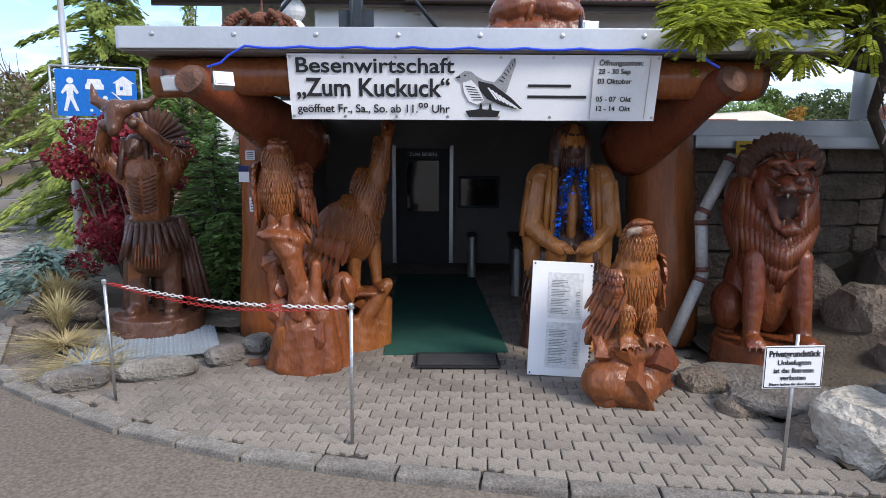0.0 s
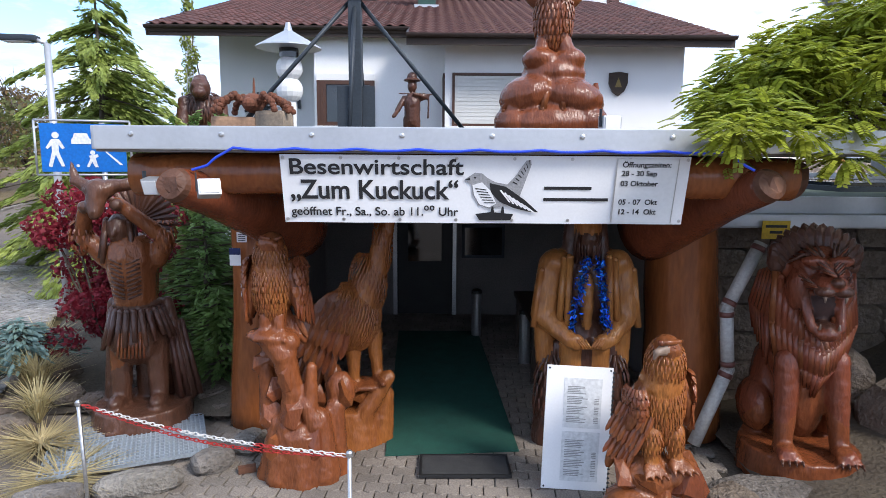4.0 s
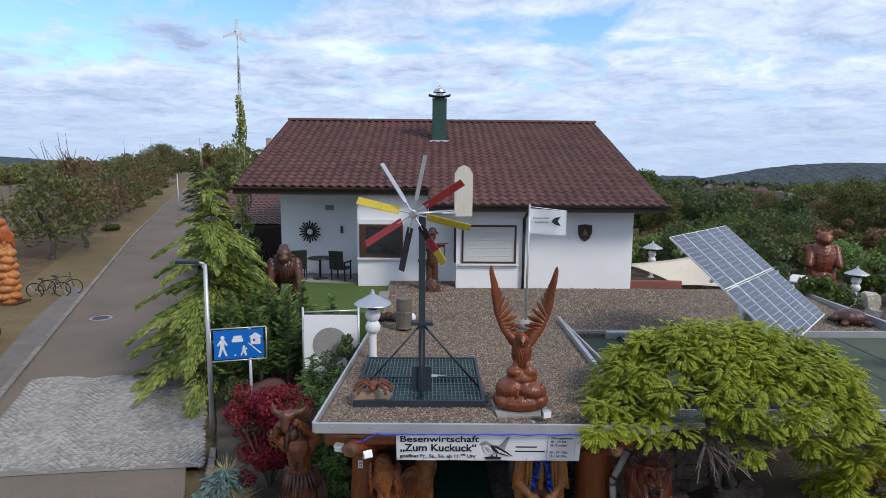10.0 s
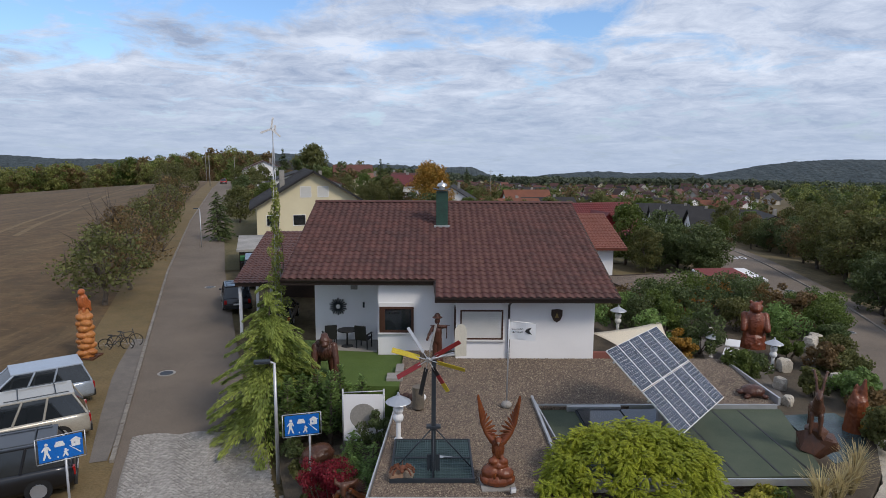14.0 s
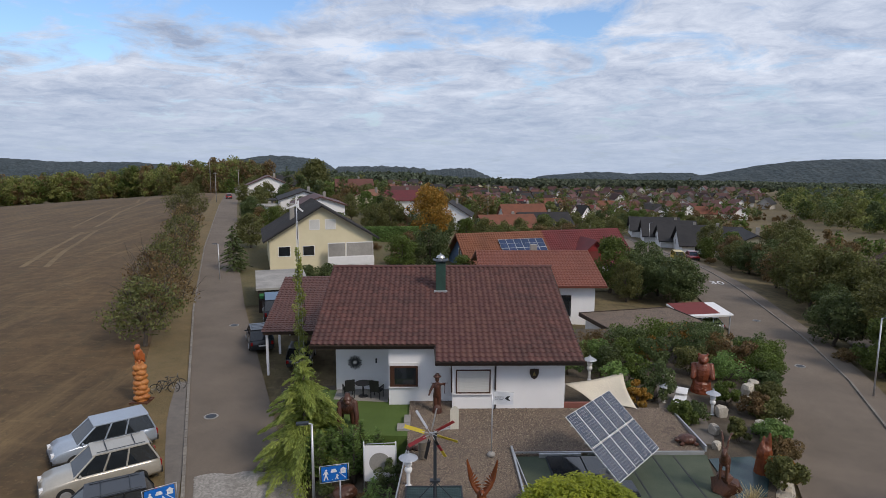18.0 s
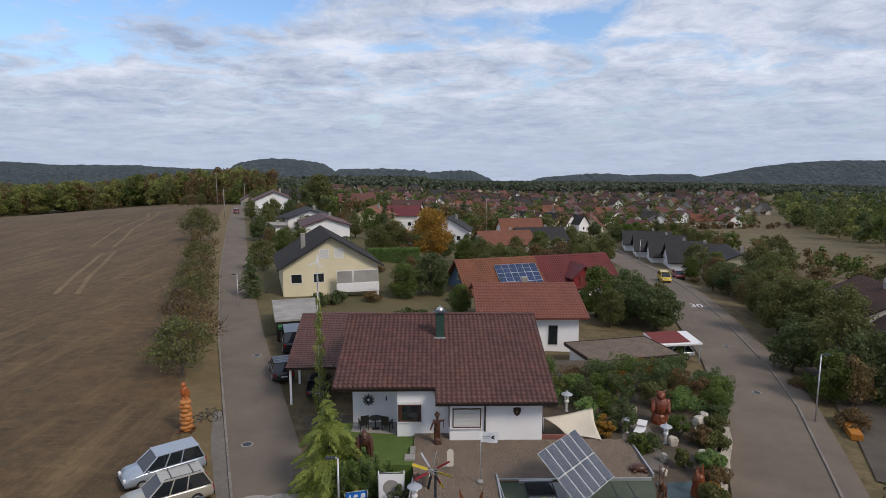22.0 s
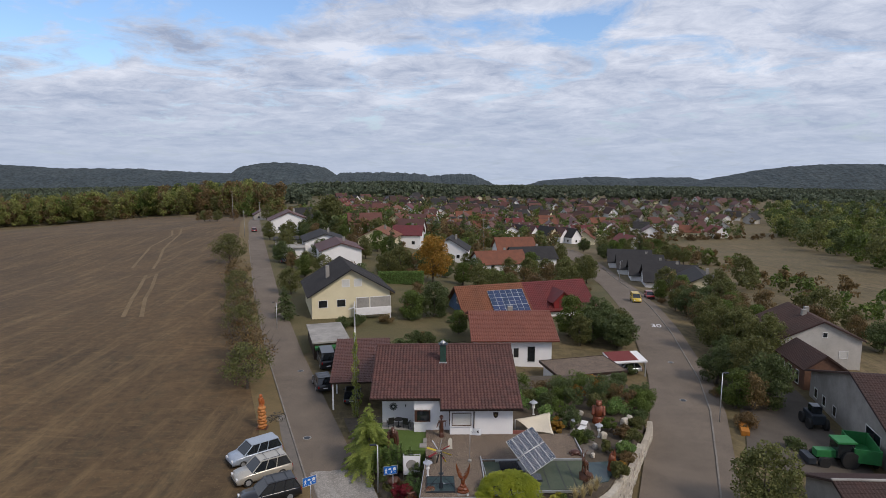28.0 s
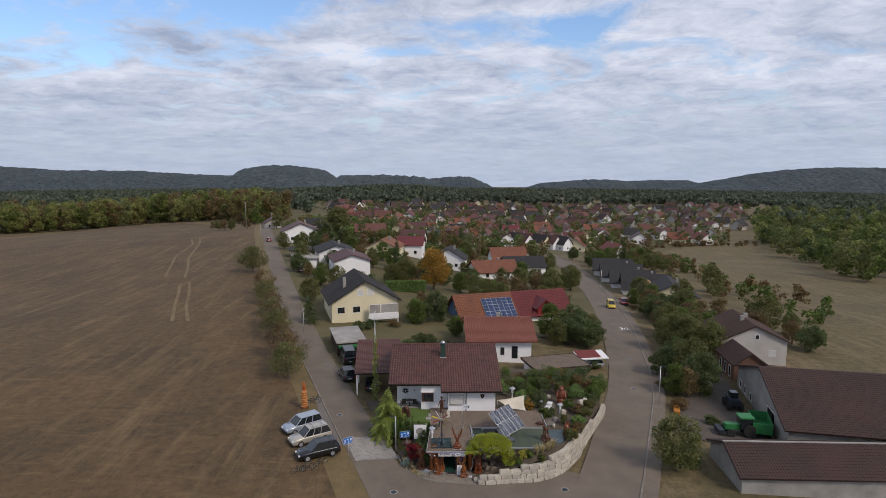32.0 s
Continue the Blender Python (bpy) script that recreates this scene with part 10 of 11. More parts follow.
car("red car parked in the street", 45.6, 90.0, 262, paint("paint_red_car", (.30, .02, .02)), 4.1, 1.72, 1.45, 1.1, .3, False, suv=False)
car("silver car under the canopy", 23.6, 36.3, 188, paint("paint_light", (.5, .52, .54)), 4.2, 1.7, 1.45, 1.1, .3, False, suv=False)
car("dark car outside the white houses", -38.5, 112, 105, BLK, 4.3, 1.75, 1.5, 1.1, .3, False, suv=False)
car("red car at the top of the lane", -63, 172, 110, paint("paint_scarlet", (.34, .015, .015)), 4.2, 1.75, 1.5, 1.1, .3, False, suv=False)


def bicycle(x, y, rz, lean):
    e = thing("bicycle", "dark bicycle leaning in the dry grass", "bicycle", (x, y, gz(x, y) + .04), rz, group="bicycles")
    e.matrix_basis = pose(x, y, gz(x, y) + .04, lean, 0, rz)
    for xx in (-.52, .52):
        b = bmesh.new()
        for i in range(20):
            a0, a1 = 2 * math.pi * i / 20, 2 * math.pi * (i + 1) / 20
            tube((xx + .33 * math.cos(a0), 0, .34 + .33 * math.sin(a0)), (xx + .33 * math.cos(a1), 0, .34 + .33 * math.sin(a1)), .022, .022, 6, b, False)
        wh = part("wheel", b, M["tyre"], e)
        b = bmesh.new()
        for i in range(8):
            a0 = 2 * math.pi * i / 8
            tube((xx, 0, .34), (xx + .32 * math.cos(a0), 0, .34 + .32 * math.sin(a0)), .004, .004, 4, b)
        part("spokes", b, M["steel"], wh)
    for p, q in (((-.52, .34), (-.1, .32)), ((-.1, .32), (-.22, .82)), ((-.22, .78), (.38, .82)), ((-.1, .32), (.38, .76)), ((-.52, .34), (-.22, .75)), ((.52, .34), (.36, .95))):
        part("tube", tube((p[0], 0, p[1]), (q[0], 0, q[1]), .018, .018, 6), M["dark_steel"], e)
    part("saddle", ball((-.24, 0, .86), (.13, .07, .035), 8), M["black"], e)
    part("handlebar", tube((.36, -.28, .97), (.36, .28, .97), .014, .014, 6), M["black"], e)


for q in ((-17.4, 17.9, 15, 8), (-17.2, 18.4, 20, -8), (-15.4, .1, 25, 10), (-14.6, .5, 30, -10), (-13.5, 1.7, 40, 12)):
    bicycle(*q)
# farm machines
tk = thing("tractor", "green farm tractor with a cab", "tractor", (36.2, 12.6, gz(36, 12.6)), 175)
TG = material("tractor_green", (.03, .20, .06, 1), (.025, .15, .05, 1), .45, 2, 40, .1)
part("hood", box(.2, 2.0, -.42, .42, .8, 1.5, .08), TG, tk)
part("cab", box(-1.2, .3, -.75, .75, .9, 2.3, .08), M["glass"], tk)
part("cab_roof", box(-1.3, .4, -.85, .85, 2.3, 2.5, .06), TG, tk)
for xx, r in ((-.8, .8), (1.5, .5)):
    for s in (-1, 1):
        part("wheel", tube((xx, s * .75, r), (xx, s * 1.1, r), r, r, 20), M["tyre"], tk)
part("loader", box(2.2, 2.9, -.9, .9, .3, .9, .05), M["dark_steel"], tk)
trl = thing("farm_trailer", "green high-sided farm trailer", "trailer", (38.9, 13.2, gz(38.9, 13.2)), 70)
tb_ = bmesh.new()
for q in ((-2.2, 2.2, -1.1, -1.0), (-2.2, 2.2, 1.0, 1.1), (-2.2, -2.1, -1.0, 1.0), (2.1, 2.2, -1.0, 1.0)):
    box(*q, .9, 2.1, bm=tb_)
part("sides", tb_, TG, trl)
part("bed", box(-2.2, 2.2, -1.1, 1.1, .8, .9), TG, trl)
for xx in (-1.0, .2):
    for s in (-1, 1):
        part("wheel", tube((xx, s * .85, .45), (xx, s * 1.15, .45), .45, .45, 18), M["tyre"], trl)
for i in range(5):
    part("rib", box(-2.0 + i, -1.9 + i, -1.16, -1.1, .9, 2.1), TG, trl)
dk = thing("farm_machine", "dark farm machine standing in the yard", "machine", (39.4, 21.2, gz(39.4, 21.2)), 80)
part("frame", box(-1.2, 1.2, -.7, .7, .6, 1.6, .1), M["dark_steel"], dk)
part("mast", box(-.6, .6, -.5, .5, 1.6, 2.4, .08), M["glass"], dk)
for xx in (-.9, .9):
    for s in (-1, 1):
        part("wheel", tube((xx, s * .65, .6), (xx, s * 1.0, .6), .6, .6, 18), M["tyre"], dk)
fp_ = solid("flower_trough", box(-1.3, 1.3, -.4, .4, 0, .5, .04), material("trough", (.42, .16, .02, 1)), "orange painted flower trough at the yard entrance", "planter", (30.9, 19.3, gz(30.9, 19.3)), 70)
sheet("farm_yard", [(27.6, 12), (30.5, 18), (34.5, 28), (38, 40)], [(38.0, 7), (40.2, 18.5), (43.0, 28), (46.8, 48)], M["asphalt_dark"], "dark stained asphalt farmyard", "yard", .06, 2.0, 8)


# ---------------------------------------------------------------- trees of the field edge, street and gardens
BUILT = [(-16.8, 66.1, 10), (9.3, 44, 9.0), (8.4, 67.7, 9), (20.1, 71, 9), (17.2, 32.6, 6), (23.6, 36.4, 3), (9, 58, 6.5), (19.5, 61.5, 6.0), (62, 95, 9), (17.5, 136, 9), (28.5, 146, 9), (25, 160, 8), (53.6, 47.3, 9), (47.7, 35.8, 6.5), (61, 14.9, 22), (44.3, 1.9, 9), (-25, 112, 8), (-31.8, 129, 8), (-38, 121, 5), (-44, 138, 6), (-18, 151, 8), (-9.5, 160, 8), (4, 148, 8)] + [(60, 102 + 13 * k, 8.5) for k in range(5)]
EDGE_L, EDGE_R = np.array(LEFT_EDGE), np.array(RIGHT_EDGE)


def clear(x, y, room=1.2):
    """True where a tree stands neither on a road nor in a house."""
    xl, xr = np.interp(y, EDGE_L[:, 1], EDGE_L[:, 0]), np.interp(y, EDGE_R[:, 1], EDGE_R[:, 0])
    if xl - .6 < x < xl + 4.8 + room or xr - 7.2 - room < x < xr + 2.2 + room:
        return False
    return all(math.hypot(x - a, y - b) > r for a, b, r in BUILT)


def put(proto, places, rnd, smin=.85, smax=1.2):
    places = [p for p in places if p[1] < 40 or clear(*p)]
    for i, (x, y) in enumerate(places):
        m = pose(x, y, gz(x, y), 0, 0, rnd.uniform(0, 360))
        s = rnd.uniform(smin, smax)
        if i == 0:
            proto.matrix_basis = m
            proto.scale = (s, s, s * rnd.uniform(.9, 1.1))
        else:
            c = copy_thing(proto, m)
            c.scale = (s, s, s * rnd.uniform(.9, 1.1))


tr9 = random.Random(9)
orch = tree("old fruit tree with thin olive foliage and bare twigs", 11, 5.2, 2.9, 1.5, M["leaf_olive"], .13, 46, 55, twigs=60, group="orchard trees", name="fruit_tree", trunk_r=.17)
orch2 = tree("old fruit tree with browning foliage", 12, 5.0, 2.7, 1.4, M["leaf_brown"], .12, 40, 45, twigs=70, group="orchard trees", name="fruit_tree", trunk_r=.16)
put(orch, [(-22.7, 27), (-28.8, 46), (-31.6, 54.5), (-37.5, 72)], tr9, 1.05, 1.25)
put(orch2, [(-25.9, 36.8), (-34.4, 63), (-40.2, 80), (-23.3, 31.5), (-30.2, 50)], tr9, 1.0, 1.25)
lone = tree("broad spreading fruit tree standing alone at the field edge", 27, 7.2, 4.6, 1.6, M["leaf_olive"], .15, 70, 95, twigs=20, at=(-50.5, 107.5, gz(-50.5, 107.5)), group="orchard trees", name="fruit_tree", trunk_r=.2)
brd = tree("dense green broadleaf garden tree", 13, 6.5, 2.9, 1.2, M["leaf_green"], .15, 64, 120, group="garden trees", limbs=2)
brd2 = tree("dark green spreading garden tree", 14, 6.0, 3.0, 1.0, M["leaf_dark"], .15, 64, 120, group="garden trees", limbs=2)
brd3 = tree("yellowing broadleaf tree beside the gardens", 15, 7.0, 3.0, 1.4, M["leaf_olive"], .15, 60, 105, group="garden trees", limbs=2)
brd4 = tree("thin browning orchard tree in the meadow", 23, 5.2, 2.6, 1.2, M["leaf_brown"], .13, 46, 80, twigs=30, group="garden trees", limbs=2)
gaps = []
tr8 = random.Random(81)
while len(gaps) < 170:
    y_ = tr8.uniform(47, 200)
    xl_, xr_ = np.interp(y_, EDGE_L[:, 1], EDGE_L[:, 0]), np.interp(y_, EDGE_R[:, 1], EDGE_R[:, 0])
    x_ = tr8.uniform(xl_ + 6, xr_ - 8) if tr8.random() < .66 else tr8.uniform(xr_ + 3.5, xr_ + 34)
    lawn = -14 < x_ < 6 and 74 < y_ < 93 or -34 < x_ < 2 and y_ < 60 or 42 < x_ < 80 and 66 < y_ < 168
    if clear(x_, y_, .6) and not lawn and all(math.hypot(x_ - a, y_ - b) > 2.8 for a, b in gaps):
        gaps.append((x_, y_))
while len(gaps) < 206:
    y_ = tr8.uniform(24, 98)
    x_ = float(np.interp(y_, EDGE_R[:, 1], EDGE_R[:, 0])) + tr8.uniform(4.2, 17)
    if clear(x_, y_, .3) and not (y_ < 42 and x_ > 38) and all(math.hypot(x_ - a, y_ - b) > 2.4 for a, b in gaps):
        gaps.append((x_, y_))
tr8.shuffle(gaps)
put(brd, [(33, 25.5), (-12.5, 106), (11, 95), (-7.5, 104)] + gaps[0::5], tr9, .55, 1.05)
put(brd2, [(25.0, 56.0), (27.6, 58.0), (29.0, 54.0), (22.6, 49.5), (26.0, 47.5), (25.5, 52.0), (34.5, 33.5)] + gaps[1::5], tr9, .6, 1.0)
put(brd3, [(39.5, 38), (41.5, 44), (24.4, 2.8), (43.6, 52), (-94, 226), (-104, 238), (-82, 244), (-79, 249), (-34, 170)] + gaps[2::5] + gaps[4::5], tr9, .6, 1.1)
put(brd4, [(48, 62), (52, 68), (47, 70), (56, 64), (60, 70), (54, 74), (64, 64), (44, 60), (-99, 231), (-90, 236), (-110, 247)] + gaps[3::5], tr9, .65, 1.1)
tree("large chestnut tree in orange autumn leaf", 16, 11.0, 4.6, 2.0, M["leaf_orange"], .2, 90, 110, at=(-1.4, 99, gz(-1.4, 99)), group="garden trees")
tree("tall yellow-green tree beside the white houses", 28, 13.0, 5.6, 2.6, M["leaf_olive"], .3, 90, 110, at=(-39, 182, gz(-39, 182)), group="garden trees", limbs=2)
conifer("layered dark green spruce beside the lane", 29, 5.6, 2.0, M["leaf_dark"], (-25.6, 57.5, gz(-25.6, 57.5)), .4, .2, 24, 120, .25, "spruces", "spruce")
sp_ = conifer("tall dark green garden spruce", 17, 12.5, 2.6, M["leaf_dark"], (-7.6, 84, gz(-7, 84)), 1.0, .32, 30, 150, .25, "spruces", "spruce")
put(sp_, [(-9.2, 101), (35.5, 92), (-29, 118), (-12, 118), (37, 98), (-40, 150), (70, 170), (10, 190)], tr9, .75, 1.02)
th = conifer("dark green columnar garden thuja", 18, 4.0, .8, M["leaf_dark"], (-27.6, 62, 0), .1, .12, 26, 100, -.4, "thujas", "thuja")
put(th, [(-27.4, 60.5), (-26.0, 58), (-28.3, 64), (-24.8, 56), (-31.5, 107), (-33, 112), (25.5, 52), (28.3, 44)], tr9, .8, 1.3)
hd = shrub("clipped green garden hedge bush", 19, (0, 0, 0), 1.3, 1.7, M["leaf_dark"], .1, 22, 90, "hedge_bush", "hedges")
put(hd, [(-22.4, 53), (-15.6, 53.4), (-13.6, 55), (-4.5, 60), (0, 62), (3, 64), (22, 38), (24, 36), (27, 46), (31, 44), (22, 33), (-22, 75), (-4, 45), (-2, 47), (-6, 43), (0, 44), (2, 58), (-20, 96), (38, 26), (50, 80), (51, 90), (52, 100), (34, 15.5), (27, 6), (26, 4)], tr9, .7, 1.3)
hd2 = shrub("loose olive-brown hedge bush", 20, (0, 0, 0), 1.4, 1.6, M["leaf_brown"], .1, 20, 80, "hedge_bush", "hedges")
put(hd2, [(33.5, 44), (35.5, 52), (38, 60), (-9, 57), (-3, 50), (4, 60), (32.5, 29), (31.4, 20), (-6, 64), (19.5, 63), (40, 72), (42, 90), (-18, 60), (-10, 80), (60, 56), (46, 84), (31.8, 21)], tr9, .6, 1.2)
hd3 = shrub("dry weedy bush at the field edge", 22, (0, 0, 0), 1.0, .8, M["leaf_olive"], .1, 16, 70, "field_bush", "field bushes")
put(hd3, [(-26, 40), (-33, 60), (-39.5, 79), (-46, 97)], tr9, .6, 1.0)
# tall clipped hedge across the gardens
hg = thing("clipped_hedge", "tall clipped bright green hedge behind the cream house", "hedge", (-8.4, 92, gz(-8.4, 92)), 4)
hr = np.random.RandomState(44)
n_ = 9000
hx = np.stack([hr.uniform(-5, 5, n_), hr.uniform(-.6, .6, n_), hr.uniform(.1, 2.7, n_)], -1)
ed = hr.rand(n_)
hx[ed < .35, 1] = -.6 + hr.normal(size=(ed < .35).sum()) * .04
hx[(ed > .35) & (ed < .7), 2] = 2.7 + hr.normal(size=((ed > .35) & (ed < .7)).sum()) * .05
leaf_part("foliage", leaf_cloud(hr, np.concatenate([hx, np.full((n_, 3), .06)], 1), 1, .12), M["leaf_juniper"], hg)
part("stems", box(-4.8, 4.8, -.35, .35, -.2, 2.45), M["leaf_dark"], hg)
# climber on the mast beside the house, with its small wind turbine
ms = thing("wind_turbine", "lattice mast with a small white wind turbine", "wind turbine", (-9.35, 19.6, .3))
for k in range(3):
    a = 2.09 * k
    part("leg", tube((.22 * math.cos(a), .22 * math.sin(a), 0), (.05 * math.cos(a), .05 * math.sin(a), 10.6), .022, .016, 8), M["zinc"], ms)
for j in range(22):
    z = .4 + j * .46
    r = .22 - .17 * z / 10.6
    for k in range(3):
        a, a2 = 2.09 * k, 2.09 * (k + 1)
        part("strut", tube((r * math.cos(a), r * math.sin(a), z), (r * math.cos(a2), r * math.sin(a2), z + .4), .008, .008, 5), M["zinc"], ms)
part("pole", tube((0, 0, 9.5), (0, 0, 11.6), .03, .03, 10), M["zinc"], ms)
part("nacelle", tube((0, -.25, 11.62), (0, .30, 11.62), .08, .05, 12), M["white"], ms)
for k in range(3):
    a = radians(90 + 120 * k)
    part("blade", box(-.05, .05, -.01, .01, .05, .60, .005, m=pose(0, -.28, 11.62, 0, math.degrees(a) - 90 + 10, 0)), M["white"], ms)
part("tail", box(-.01, .01, .3, .75, 11.45, 11.85), M["white"], ms)
rng = np.random.RandomState(31)
cl = thing("climbing_plant", "green climber growing up the mast", "climber", (-9.35, 19.6, .3))
leaf_part("foliage", leaf_cloud(rng, [(rng.normal() * .28 * (1 - k / 60), rng.normal() * .28 * (1 - k / 60), .3 + 8.6 * k / 46, .34 * (1.1 - k / 70), .34 * (1.1 - k / 70), .32) for k in range(46)], 70, .075), M["leaf_cedar"], cl)
b = bmesh.new()
limb(b, (.1, 0, -.2), (.05, 0, 8.6), .05, .012, rng, 8)
part("stem", b, M["bark"], cl)

# ---------------------------------------------------------------- woods and hills
def wood(name, places, hs, rs, mat, label, per=26, clumps=7, leaf=.9, seed=1, lift=0.0):
    """Many distant trees as one mass of leaf clumps."""
    rng = np.random.RandomState(seed)
    P = np.asarray(places, float)
    n = len(P)
    Z = land(P[:, 0], P[:, 1]) + lift
    h, r = rng.uniform(*hs, n), rng.uniform(*rs, n)
    B = []
    for c in range(clumps):
        u = rng.uniform(.12, 1.0, n)
        pr = np.sin(np.pi * np.minimum(1, .15 + .8 * u)) ** .6
        a, q = rng.uniform(0, 6.28, n), np.sqrt(rng.uniform(.05, 1, n)) * r * pr * .8
        s = r * rng.uniform(.35, .55, n)
        B.append(np.stack([P[:, 0] + q * np.cos(a), P[:, 1] + q * np.sin(a), Z + h * u * .92, s, s, s * .8], -1))
    B = np.concatenate(B)
    ob = new(name, raw_mesh(name, leaf_cloud(rng, B, per, leaf), 4, mat))
    return tagged(ob, label, "woodland", kind="stuff")


nr = np.random.RandomState(5)


def scatter(n, x0, x1, y0, y1, test):
    out = []
    while len(out) < n:
        x, y = nr.uniform(x0, x1), nr.uniform(y0, y1)
        if test(x, y):
            out.append((x, y))
    return out


# wood behind the field
M["leaf_wood"] = leaf_material("leaf_wood", (.125, .130, .038, 1), (.090, .100, .030, 1))
edge_y = lambda x: np.interp(x, [-460, -400, -300, -250, -205, -143, -100], [235, 270, 338, 382, 392, 352, 305])
lw_ = scatter(620, -480, -98, 230, 520, lambda x, y: edge_y(x) < y < edge_y(x) + 75)
for i, (mm, lab) in enumerate((("leaf_wood", "green deciduous wood behind the field"), ("leaf_olive", "yellowing trees in the wood behind the field"), ("leaf_wood", "mid-green trees in the wood behind the field"), ("leaf_brown", "browning trees in the wood behind the field"), ("leaf_green", "mid-green trees in the wood behind the field"), ("leaf_wood", "green deciduous wood behind the field"), ("leaf_brown", "russet trees in the wood behind the field"))):
    wood("wood", lw_[i::7], (15, 23), (4.2, 7.0), M[mm], lab, 54, 12, .62, 40 + i)
# meadow trees on the right
east = lambda y: np.interp(y, [80, 100, 140, 179, 267, 328, 420, 560], [170, 156, 146, 150, 184, 206, 250, 330])
rw_ = scatter(620, 140, 560, 85, 600, lambda x, y: east(y) + 5 * math.sin(y * .11) < x < east(y) + 190)
for i, mm in enumerate(("leaf_dark", "leaf_green", "leaf_olive", "leaf_wood")):
    wood("wood", rw_[i::4], (9, 16), (3.5, 6.0), M[mm], "mixed trees along the valley meadow", 46, 11, .62, 50 + i)
hl_ = [(90 + 1.15 * k + nr.uniform(-2, 2), 282 + .75 * k - .004 * k * k + nr.uniform(-2, 2)) for k in range(0, 96, 3)]
wood("hedgerow", hl_, (2, 5.5), (1.2, 2.4), M["leaf_brown"], "autumn hedgerow along the far edge of the meadow", 30, 7, .4, 58)
# trees between the village houses
vt = [(x + nr.uniform(-12, 12), y + nr.uniform(-14, 6)) for x, y in spots_v for _ in range(5)] + [(x + nr.uniform(-13, 13), y + nr.uniform(-13, 5)) for x, y in far_v for _ in range(3)]
vt += scatter(140, -70, 45, 165, 262, lambda x, y: abs(x + 60 + .3 * (y - 165)) > 12)
vt = [p for p in vt if abs(p[0] - 50) > 8 or p[1] > 260]
for i, mm in enumerate(("leaf_green", "leaf_dark", "leaf_olive", "leaf_brown")):
    wood("village_trees", vt[i::4], (4.5, 9), (2.2, 4.0), M[mm], "garden trees between the village houses", 26, 7, .5, 60 + i)
# small trees along the meadow and behind the terraced houses
mt = scatter(95, 70, 130, 70, 330, lambda x, y: 76 + .08 * y < x < 85 + .10 * y or (70 < x < 84 and y < 170 and nr.rand() < .35))
for i, mm in enumerate(("leaf_brown", "leaf_olive", "leaf_green")):
    wood("hedgerow", mt[i::3], (3, 6.5), (1.6, 2.8), M[mm], "autumn hedgerow trees by the meadow", 30, 7, .4, 70 + i)
# wooded plain beyond the village
fw = scatter(4600, -1500, 1700, 800, 2300, lambda x, y: abs(x - 100) < 1.0 * y)
fw2 = scatter(1400, -900, 1000, 430, 860, lambda x, y: x < -.20 * (y + 59) or (y > 580 and x < -75 + .5 * (y - 560)) or x > .56 * (y + 59))
# far leaves mixed paler and bluer, so the haze sits in their colour
M["leaf_far"] = leaf_material("leaf_far", (.044, .057, .038, 1), (.060, .070, .044, 1))
wood("far_wood", fw, (7, 12), (8, 13), M["leaf_far"], "dark woodland beyond the village", 14, 6, 3.2, 80)
wood("far_wood", fw2, (8, 13), (6, 10), M["leaf_far"], "woodland beside the village", 16, 6, 2.2, 81)
# the blue of distance haze is painted into the hill colour
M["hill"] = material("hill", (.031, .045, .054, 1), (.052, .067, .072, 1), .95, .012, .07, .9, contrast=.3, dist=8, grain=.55)


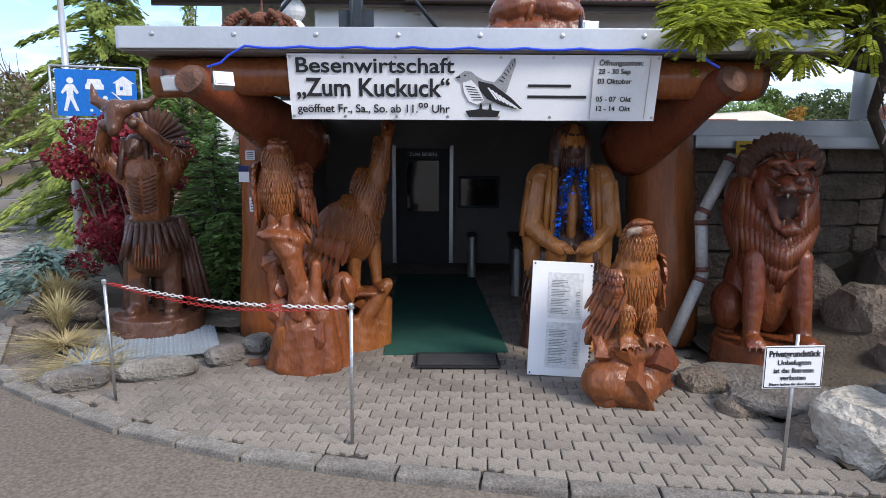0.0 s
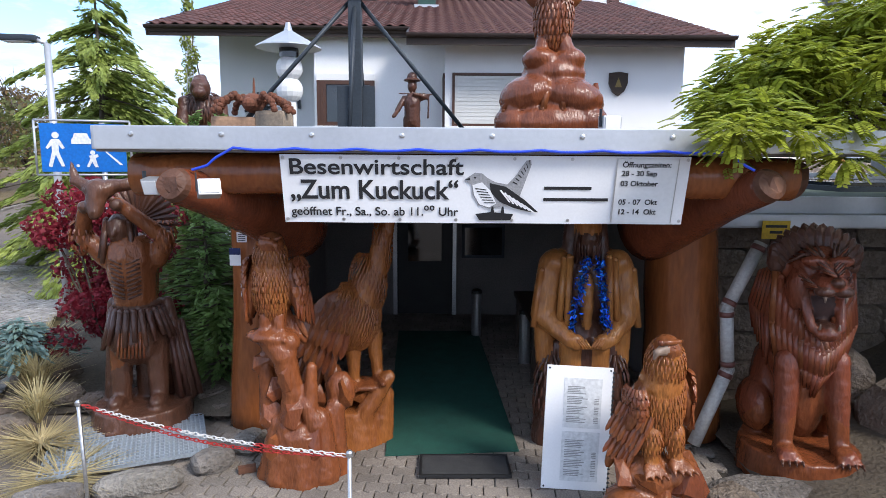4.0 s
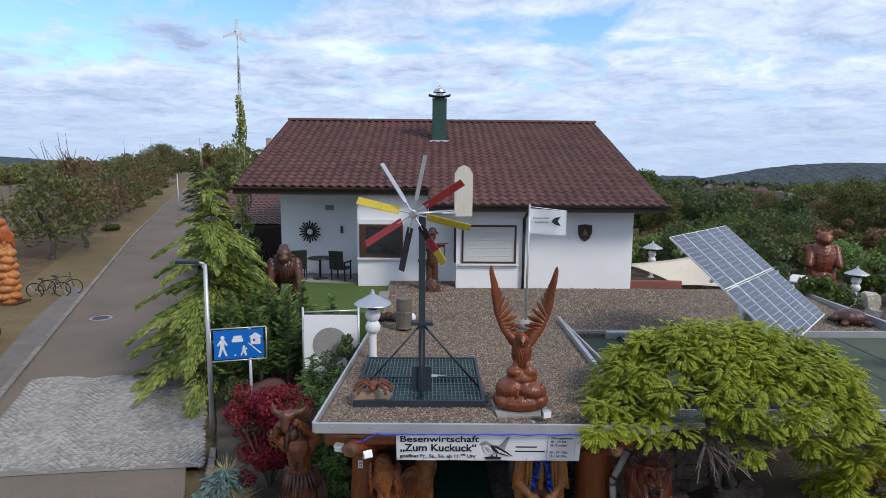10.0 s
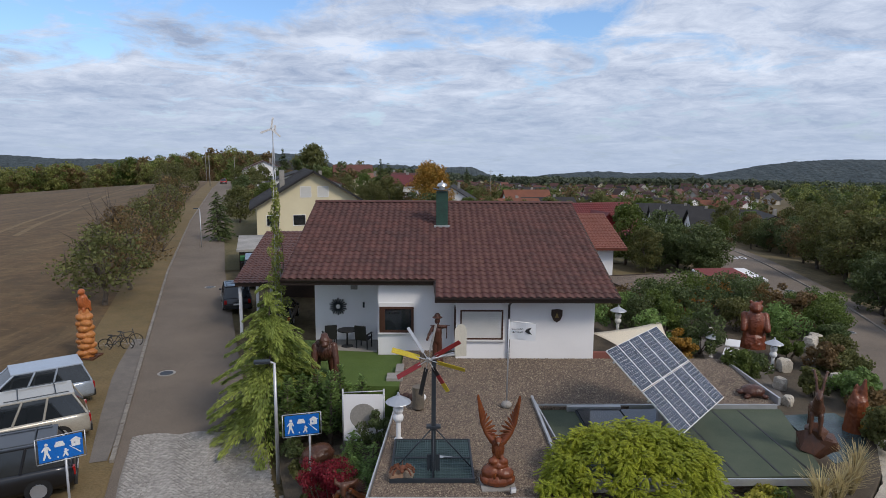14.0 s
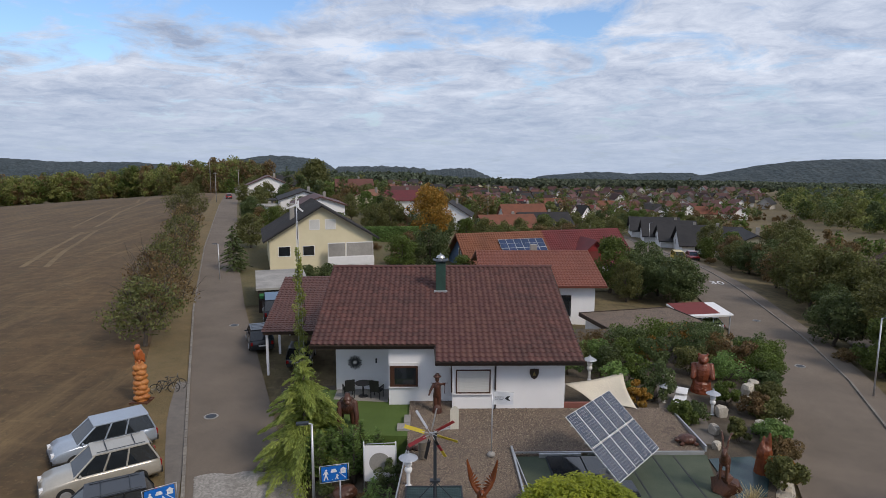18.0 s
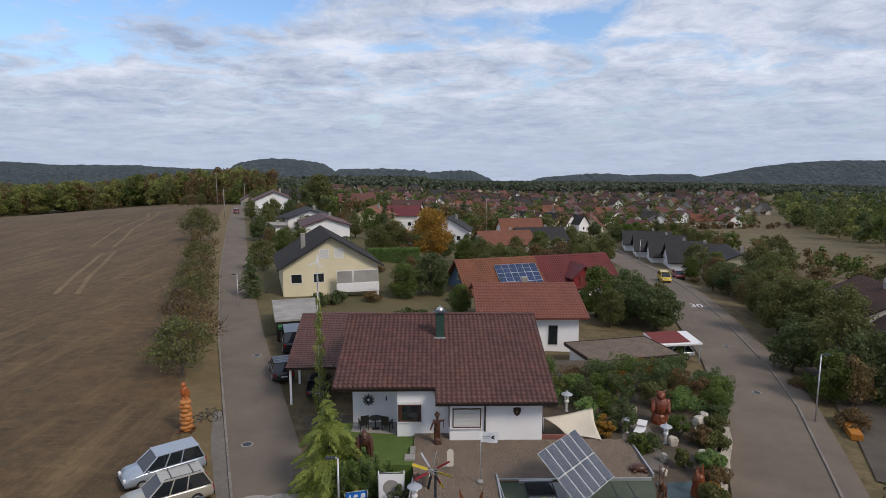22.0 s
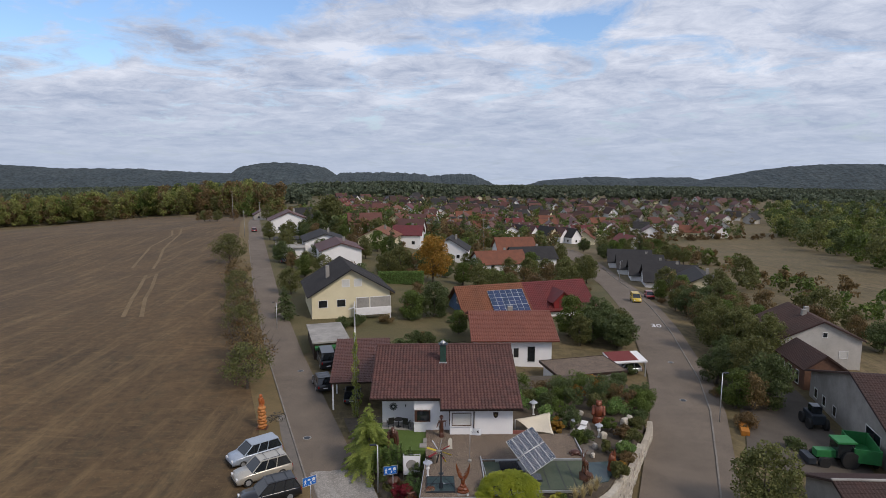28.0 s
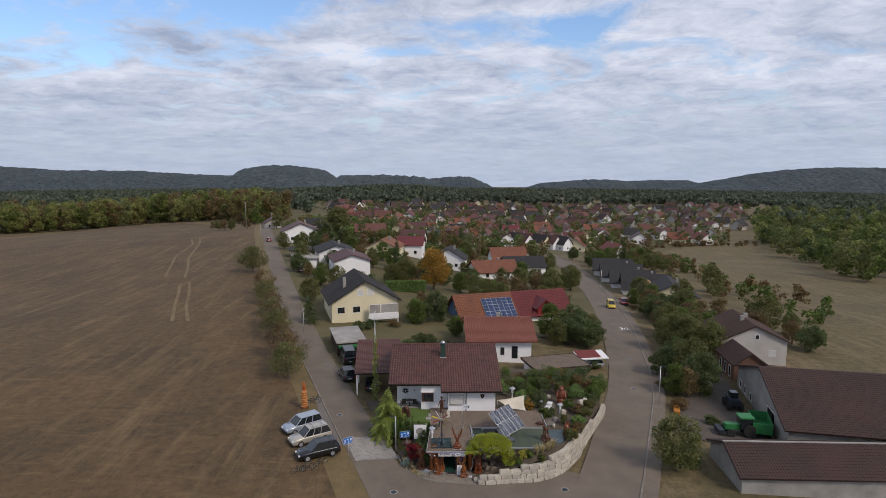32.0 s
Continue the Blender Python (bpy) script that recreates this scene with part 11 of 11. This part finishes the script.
def hill(crest, dist, seed):
    """Wooded hill with its crest through (bearing, rise) points, dist metres away."""
    n, m = 420, 14
    c = np.array(crest, float)
    u = np.linspace(c[0, 0], c[-1, 0], n)
    top = KZ(np.interp(u, c[:, 0], c[:, 1]), dist)
    k = np.ones(7) / 7
    top = np.convolve(np.pad(top, 3, mode="edge"), k, mode="valid")
    x = KX(u, dist)
    top = top + 5.0 * np.array([noise.noise(Vector((q * .045, seed, 0))) + .6 * noise.noise(Vector((q * .13, seed, 5))) for q in x])
    base = KZ(345, dist) - 25
    v = np.linspace(0, 1, m)
    X = np.repeat(x[None], m, 0)
    Y = dist + (v[:, None] - .5) * 700 + 0 * X
    Z = base + (top[None] - base) * (np.sin(np.pi * v) ** .8)[:, None]
    Z = Z + 6 * np.array([[noise.noise(Vector((X[i, j] * .03, Y[i, j] * .03, seed))) for j in range(n)] for i in range(m)]) * (np.sin(np.pi * v) ** .8)[:, None] * (v[:, None] < .49)
    return tagged(new("wooded_hill", grid_mesh("wooded_hill", X, Y, Z, M["hill"])), "wooded hill on the horizon, tinted blue-green with painted haze", "hill", kind="structure")


KX = lambda px, d: ((px - 784) / 1099 + .0175) * (d + 59) - 1.85
KZ = lambda py, d: 31.9 + (284.5 - py) / 1099 * (d + 59)
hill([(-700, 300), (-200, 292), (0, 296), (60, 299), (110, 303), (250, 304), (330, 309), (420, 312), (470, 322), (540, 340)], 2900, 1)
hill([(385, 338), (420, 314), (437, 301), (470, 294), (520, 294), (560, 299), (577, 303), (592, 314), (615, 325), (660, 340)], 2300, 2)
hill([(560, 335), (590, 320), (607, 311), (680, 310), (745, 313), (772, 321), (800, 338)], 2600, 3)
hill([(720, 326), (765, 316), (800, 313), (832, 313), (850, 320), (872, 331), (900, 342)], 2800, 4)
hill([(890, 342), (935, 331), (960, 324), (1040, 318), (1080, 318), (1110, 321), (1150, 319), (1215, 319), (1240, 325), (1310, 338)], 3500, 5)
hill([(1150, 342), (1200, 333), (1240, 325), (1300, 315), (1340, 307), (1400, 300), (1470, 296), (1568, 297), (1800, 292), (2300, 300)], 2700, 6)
# painted speed numeral on the street
num = bpy.data.curves.new("road_marking", "FONT")
num.body, num.size, num.extrude, num.align_x = "30", 2.4, .004, "CENTER"
num.materials.append(M["white"])
nx, ny = 36.4, 60.0
ob = new("road_marking", num)
ob.matrix_basis = pose(nx, ny, gz(nx, ny) + .125, 0, 0, -12) @ Matrix.Diagonal((.75, 1.2, 1, 1))
tagged(ob, "white painted speed numeral on the street", "road marking", kind="structure")
